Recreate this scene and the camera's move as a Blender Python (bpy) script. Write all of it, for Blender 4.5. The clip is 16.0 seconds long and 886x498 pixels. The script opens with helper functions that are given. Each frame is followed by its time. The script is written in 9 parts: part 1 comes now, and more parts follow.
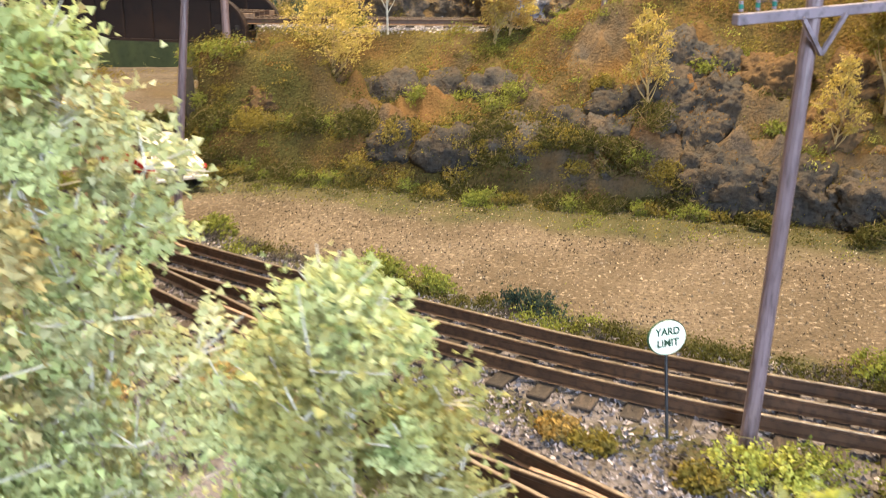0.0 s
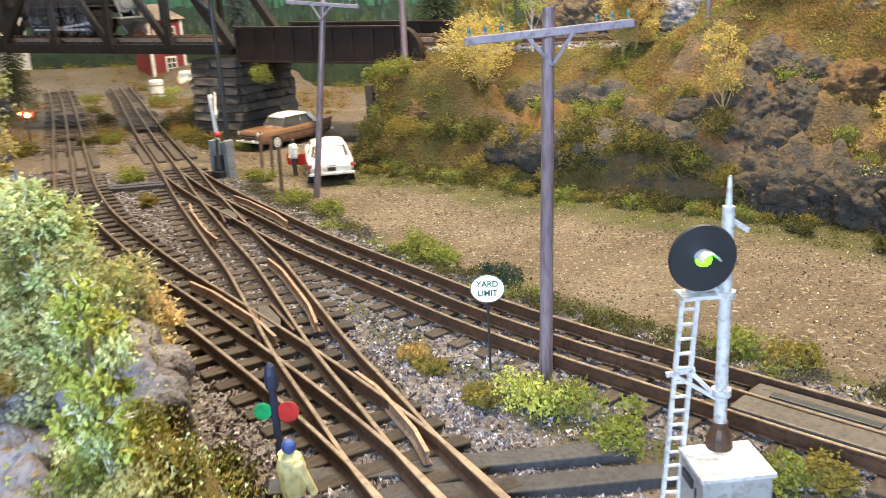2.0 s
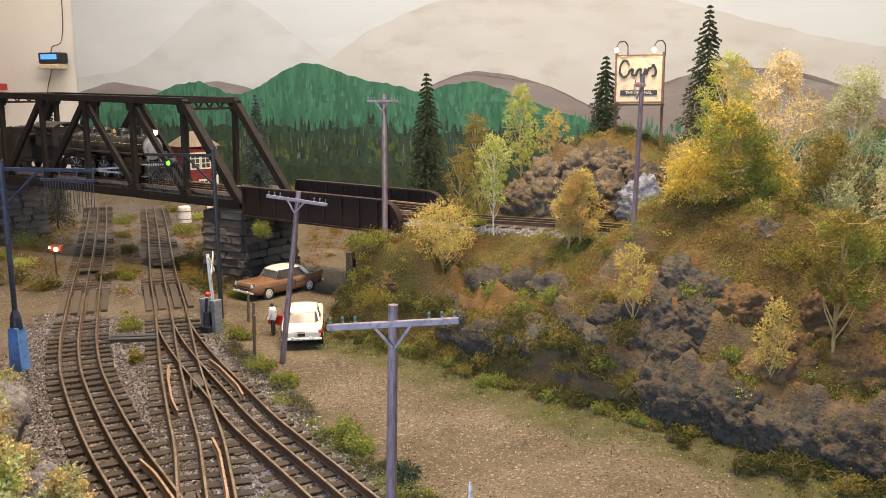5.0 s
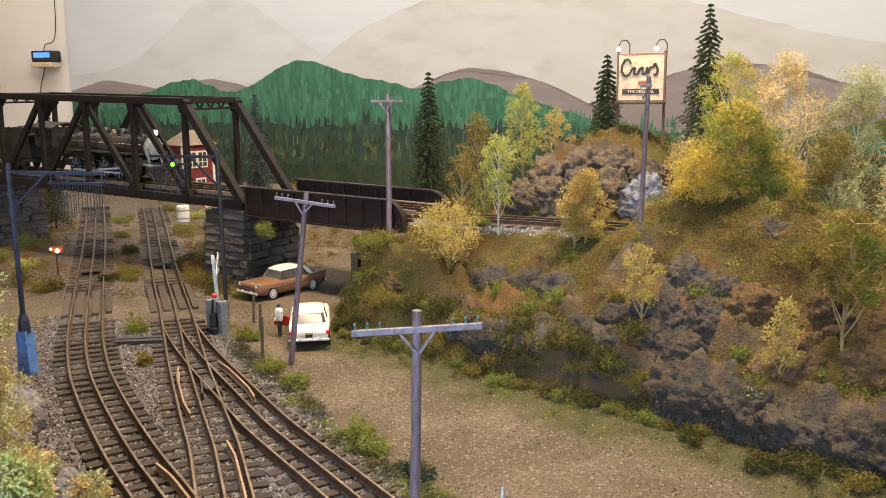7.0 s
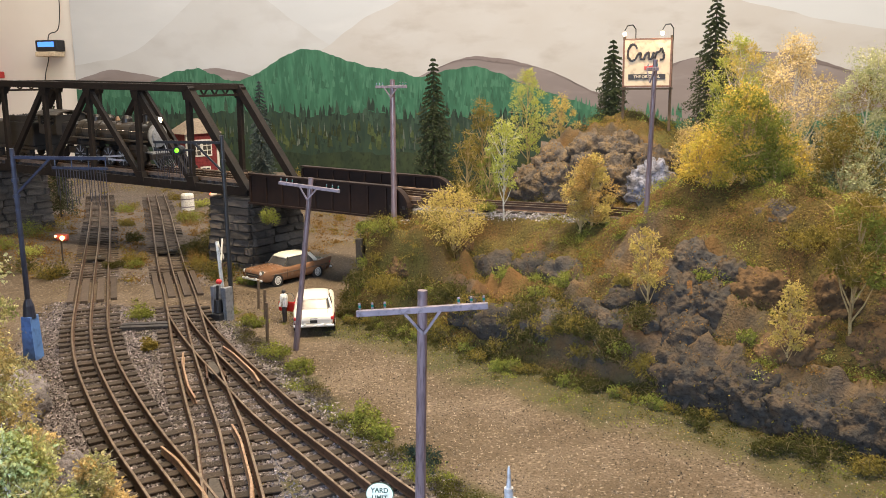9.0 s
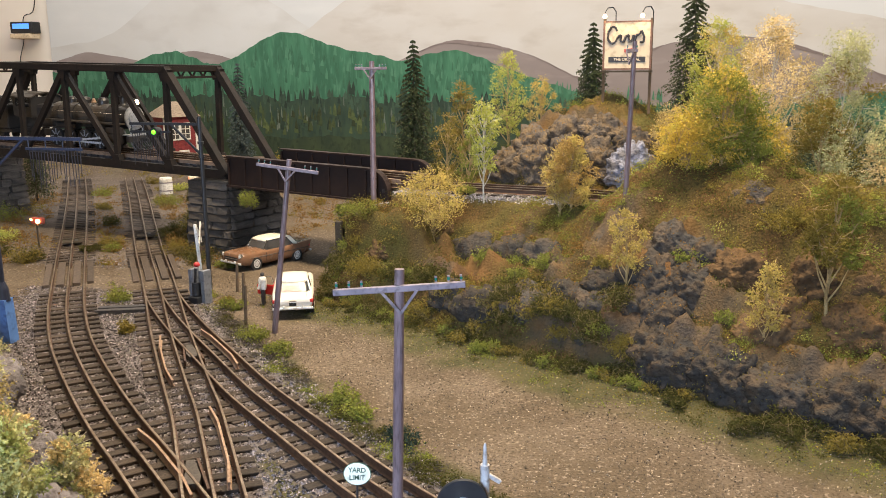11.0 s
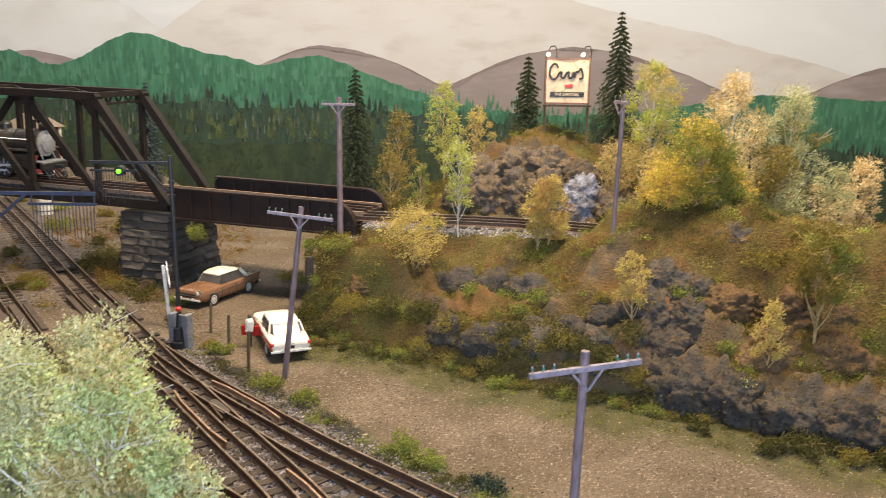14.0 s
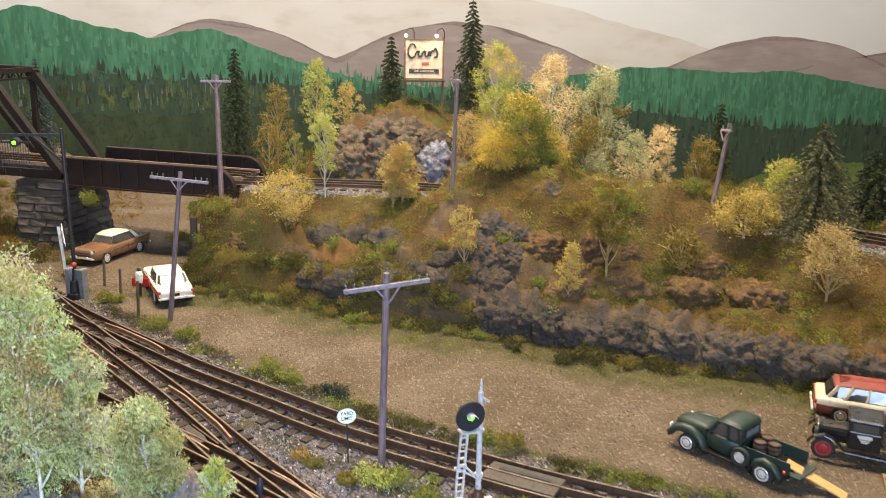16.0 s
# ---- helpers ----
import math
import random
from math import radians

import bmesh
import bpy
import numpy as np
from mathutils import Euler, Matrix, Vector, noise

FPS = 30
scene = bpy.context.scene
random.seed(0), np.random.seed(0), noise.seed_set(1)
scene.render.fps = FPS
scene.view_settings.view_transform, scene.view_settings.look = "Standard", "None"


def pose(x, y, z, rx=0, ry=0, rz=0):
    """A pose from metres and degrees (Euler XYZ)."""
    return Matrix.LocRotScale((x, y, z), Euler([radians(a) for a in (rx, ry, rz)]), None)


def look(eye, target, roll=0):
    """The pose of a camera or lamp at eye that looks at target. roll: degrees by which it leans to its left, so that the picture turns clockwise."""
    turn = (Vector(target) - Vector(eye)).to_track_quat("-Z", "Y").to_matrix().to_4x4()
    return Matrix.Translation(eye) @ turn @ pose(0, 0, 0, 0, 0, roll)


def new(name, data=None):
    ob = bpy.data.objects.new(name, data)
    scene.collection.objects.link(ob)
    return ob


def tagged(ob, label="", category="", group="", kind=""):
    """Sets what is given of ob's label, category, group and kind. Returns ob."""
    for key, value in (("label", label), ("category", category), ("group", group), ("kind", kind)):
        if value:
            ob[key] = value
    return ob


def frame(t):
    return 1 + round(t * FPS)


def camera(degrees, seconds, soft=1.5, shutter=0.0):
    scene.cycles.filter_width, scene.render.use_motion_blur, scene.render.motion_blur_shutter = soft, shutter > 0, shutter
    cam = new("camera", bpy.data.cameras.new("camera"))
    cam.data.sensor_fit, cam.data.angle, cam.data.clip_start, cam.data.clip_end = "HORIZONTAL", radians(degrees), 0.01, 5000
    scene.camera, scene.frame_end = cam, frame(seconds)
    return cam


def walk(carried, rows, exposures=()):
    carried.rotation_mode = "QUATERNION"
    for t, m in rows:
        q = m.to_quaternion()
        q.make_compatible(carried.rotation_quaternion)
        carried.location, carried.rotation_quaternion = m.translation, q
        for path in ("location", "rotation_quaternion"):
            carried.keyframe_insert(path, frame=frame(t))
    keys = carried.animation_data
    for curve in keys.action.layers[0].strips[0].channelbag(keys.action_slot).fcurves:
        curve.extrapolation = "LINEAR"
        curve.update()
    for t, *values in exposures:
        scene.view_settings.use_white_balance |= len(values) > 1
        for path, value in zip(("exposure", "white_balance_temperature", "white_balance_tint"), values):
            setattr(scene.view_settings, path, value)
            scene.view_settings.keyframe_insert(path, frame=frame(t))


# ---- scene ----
cam = camera(54.1, 16.0, soft=0.7, shutter=0.45)
PATH = [
    (0, (-0.161, 0.302, 0.159), (0.266, 2.154, -0.461), 0.4),
    (0.5, (-0.121, 0.276, 0.156), (0.077, 2.156, -0.499), -0.7),
    (1, (-0.055, 0.248, 0.155), (-0.215, 2.153, -0.434), -1.4),
    (1.5, (-0.017, 0.229, 0.157), (-0.262, 2.119, -0.45), -2.8),
    (2, (0.017, 0.196, 0.164), (-0.307, 2.086, -0.406), -3.2),
    (2.5, (0.06, 0.16, 0.169), (-0.575, 1.972, -0.391), -2.7),
    (3, (0.098, 0.153, 0.176), (-0.635, 1.937, -0.354), -3.4),
    (3.5, (0.119, 0.158, 0.2), (-0.485, 2.008, -0.258), -0.7),
    (4, (0.122, 0.152, 0.228), (-0.419, 2.034, -0.177), -0.5),
    (4.5, (0.116, 0.144, 0.248), (-0.401, 2.043, -0.106), -0.1),
    (4.7, (0.117, 0.142, 0.253), (-0.325, 2.06, -0.098), -0.2),
    (6.8, (0.094, 0.137, 0.264), (-0.297, 2.064, -0.103), -0.6),
    (7, (0.101, 0.135, 0.263), (-0.302, 2.059, -0.103), -0.6),
    (7.5, (0.101, 0.137, 0.262), (-0.301, 2.06, -0.111), -0.6),
    (8, (0.101, 0.137, 0.262), (-0.301, 2.059, -0.119), -0.6),
    (8.5, (0.101, 0.135, 0.261), (-0.309, 2.054, -0.125), -0.7),
    (8.7, (0.1, 0.136, 0.259), (-0.313, 2.054, -0.126), -0.7),
    (11, (0.102, 0.139, 0.253), (-0.269, 2.059, -0.166), -0.5),
    (11.5, (0.09, 0.139, 0.255), (-0.216, 2.071, -0.16), -0.4),
    (12, (0.054, 0.136, 0.274), (-0.125, 2.083, -0.149), -0.8),
    (12.5, (0.023, 0.114, 0.286), (-0.086, 2.06, -0.162), -1.1),
    (13, (-0.009, 0.098, 0.294), (-0.119, 2.043, -0.156), -1.3),
    (13.5, (-0.05, 0.1, 0.299), (-0.107, 2.047, -0.155), -1.4),
    (14, (-0.09, 0.101, 0.311), (-0.011, 2.048, -0.136), 0.7),
    (14.5, (-0.091, 0.077, 0.33), (0.032, 2.021, -0.125), 1.2),
    (15, (-0.081, 0.026, 0.342), (0.003, 1.965, -0.141), 0.8),
    (15.5, (-0.055, -0.023, 0.34), (0.159, 1.903, -0.155), 1.0),
    (16, (-0.044, -0.058, 0.332), (0.241, 1.854, -0.181), 1.0),
]
walk(cam, [(t, look(e, g, r)) for t, e, g, r in PATH], exposures=[(0, 0.42, 7100, 10), (0.5, 0.44, 6800, 9), (1, 0.46, 6400, 8), (1.5, 0.46, 6300, 7), (2.5, 0.46, 6400, 5), (3.0, 0.50, 6200, 5), (3.5, 0.54, 5900, 5), (4.0, 0.28, 6200, 8), (4.5, 0.0, 6450, 10), (7, -0.06, 6500, 11), (12, -0.05, 6500, 11), (16, 0.04, 6500, 11)])

# ---------------------------------------------------------------- light
MM = 0.001
world = bpy.data.worlds.new("room_air")
scene.world = world
world.use_nodes = True
world.node_tree.nodes["Background"].inputs["Color"].default_value = (1.0, 0.93, 0.86, 1)
world.node_tree.nodes["Background"].inputs["Strength"].default_value = 0.02


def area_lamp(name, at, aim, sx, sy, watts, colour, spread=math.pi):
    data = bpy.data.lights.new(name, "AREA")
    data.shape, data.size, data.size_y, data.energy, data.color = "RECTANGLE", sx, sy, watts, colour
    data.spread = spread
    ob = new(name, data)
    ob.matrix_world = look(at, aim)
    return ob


def point_lamp(name, at, watts, colour, radius=0.002):
    data = bpy.data.lights.new(name, "POINT")
    data.energy, data.color, data.shadow_soft_size = watts, colour, radius
    ob = new(name, data)
    ob.location = at
    return ob


area_lamp("ceiling_lamp_front", (0.08, 0.90, 1.27), (0.09, 0.94, 0), 1.0, 0.20, 48, (1.0, 0.82, 0.565))
area_lamp("ceiling_lamp_back", (0.25, 2.0, 1.27), (0.25, 2.3, 0), 4.0, 0.25, 45, (1.0, 0.955, 0.90))
# Unseen cool daylight fill, added in mid-room to brighten the bank; no window built.
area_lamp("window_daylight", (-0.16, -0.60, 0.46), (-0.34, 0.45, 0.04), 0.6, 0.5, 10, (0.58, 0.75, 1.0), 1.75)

# ---------------------------------------------------------------- materials


def material(name, c1, c2=None, scale=200, rough=0.8, metal=0.0, bump=0.3, c3=None, fine=4.0, island=0.0, random_object=0.0,
             stretch=(1, 1, 1), spec=0.5, bump_size=0.0006, lo=0.35, hi=0.65):
    """Two noises mix three colours, with a third for relief; island and random_object vary the brightness piece by piece."""
    m = bpy.data.materials.new(name)
    m.use_nodes = True
    nt = m.node_tree
    n, l = nt.nodes, nt.links
    b = n["Principled BSDF"]
    b.inputs["Roughness"].default_value = rough
    b.inputs["Metallic"].default_value = metal
    b.inputs["Specular IOR Level"].default_value = spec
    c2 = c2 or tuple(v * 0.75 for v in c1)
    c3 = c3 or tuple(v * 0.6 for v in c2)
    tc = n.new("ShaderNodeTexCoord")
    mp = n.new("ShaderNodeMapping")
    mp.inputs["Scale"].default_value = stretch
    l.new(tc.outputs["Object"], mp.inputs["Vector"])

    def noise_node(s, detail=4):
        t = n.new("ShaderNodeTexNoise")
        t.inputs["Scale"].default_value, t.inputs["Detail"].default_value = s, detail
        l.new(mp.outputs["Vector"], t.inputs["Vector"])
        return t.outputs["Fac"]

    def ramp(fac, a, z):
        r = n.new("ShaderNodeMapRange")
        r.inputs["From Min"].default_value, r.inputs["From Max"].default_value = a, z
        l.new(fac, r.inputs["Value"])
        return r.outputs["Result"]

    def mix(fac, a, z, kind="MIX"):
        x = n.new("ShaderNodeMix")
        x.data_type, x.blend_type = "RGBA", kind
        for value, socket in ((fac, x.inputs[0]), (a, x.inputs[6]), (z, x.inputs[7])):
            if isinstance(value, (int, float)):
                socket.default_value = value
            elif isinstance(value, tuple):
                socket.default_value = (*value, 1)
            else:
                l.new(value, socket)
        return x.outputs[2]

    big = ramp(noise_node(scale), lo, hi)
    small_raw = noise_node(scale * fine, 6)
    colour = mix(big, c1, c2)
    colour = mix(ramp(small_raw, 0.5, 0.75), colour, c3)
    if island or random_object:
        if island:
            g = n.new("ShaderNodeNewGeometry")
            src, amount = g.outputs["Random Per Island"], island
        else:
            g = n.new("ShaderNodeObjectInfo")
            src, amount = g.outputs["Random"], random_object
        v = n.new("ShaderNodeMapRange")
        v.inputs["To Min"].default_value, v.inputs["To Max"].default_value = 1 - amount, 1 + amount
        l.new(src, v.inputs["Value"])
        c = n.new("ShaderNodeVectorMath")
        c.operation = "SCALE"
        l.new(colour, c.inputs[0])
        l.new(v.outputs["Result"], c.inputs["Scale"])
        colour = c.outputs["Vector"]
    l.new(colour, b.inputs["Base Color"])
    rr = n.new("ShaderNodeMapRange")
    rr.inputs["To Min"].default_value, rr.inputs["To Max"].default_value = max(0.02, rough - 0.12), min(1, rough + 0.12)
    l.new(small_raw, rr.inputs["Value"])
    l.new(rr.outputs["Result"], b.inputs["Roughness"])
    if bump:
        bp = n.new("ShaderNodeBump")
        bp.inputs["Strength"].default_value, bp.inputs["Distance"].default_value = bump, bump_size
        l.new(small_raw, bp.inputs["Height"])
        l.new(bp.outputs["Normal"], b.inputs["Normal"])
    return m


def glow(name, colour, strength):
    m = bpy.data.materials.new(name)
    m.use_nodes = True
    b = m.node_tree.nodes["Principled BSDF"]
    b.inputs["Base Color"].default_value = (*colour, 1)
    b.inputs["Emission Color"].default_value = (*colour, 1)
    b.inputs["Emission Strength"].default_value = strength
    return m


def glass(name, colour=(0.9, 0.95, 1.0)):
    m = bpy.data.materials.new(name)
    m.use_nodes = True
    b = m.node_tree.nodes["Principled BSDF"]
    b.inputs["Base Color"].default_value = (*colour, 1)
    b.inputs["Transmission Weight"].default_value = 1
    b.inputs["Roughness"].default_value = 0.02
    b.inputs["IOR"].default_value = 1.2
    return m


def leaf(name, c1, c2, c3, scale=90, let_through=0.32):
    """Ground foam and leaf flock: three colours over the crown, each flake a little different, some light let through."""
    m = material(name, c1, c2, scale=scale, rough=0.9, bump=0, c3=c3, fine=3.0, island=0.22, spec=0.15)
    b = m.node_tree.nodes["Principled BSDF"]
    b.inputs["Subsurface Weight"].default_value = 0
    out = m.node_tree.nodes["Material Output"]
    tr = m.node_tree.nodes.new("ShaderNodeBsdfTranslucent")
    mx = m.node_tree.nodes.new("ShaderNodeMixShader")
    mx.inputs[0].default_value = let_through
    src = b.inputs["Base Color"].links[0].from_socket
    m.node_tree.links.new(src, tr.inputs["Color"])
    m.node_tree.links.new(b.outputs[0], mx.inputs[1])
    m.node_tree.links.new(tr.outputs[0], mx.inputs[2])
    m.node_tree.links.new(mx.outputs[0], out.inputs["Surface"])
    return m


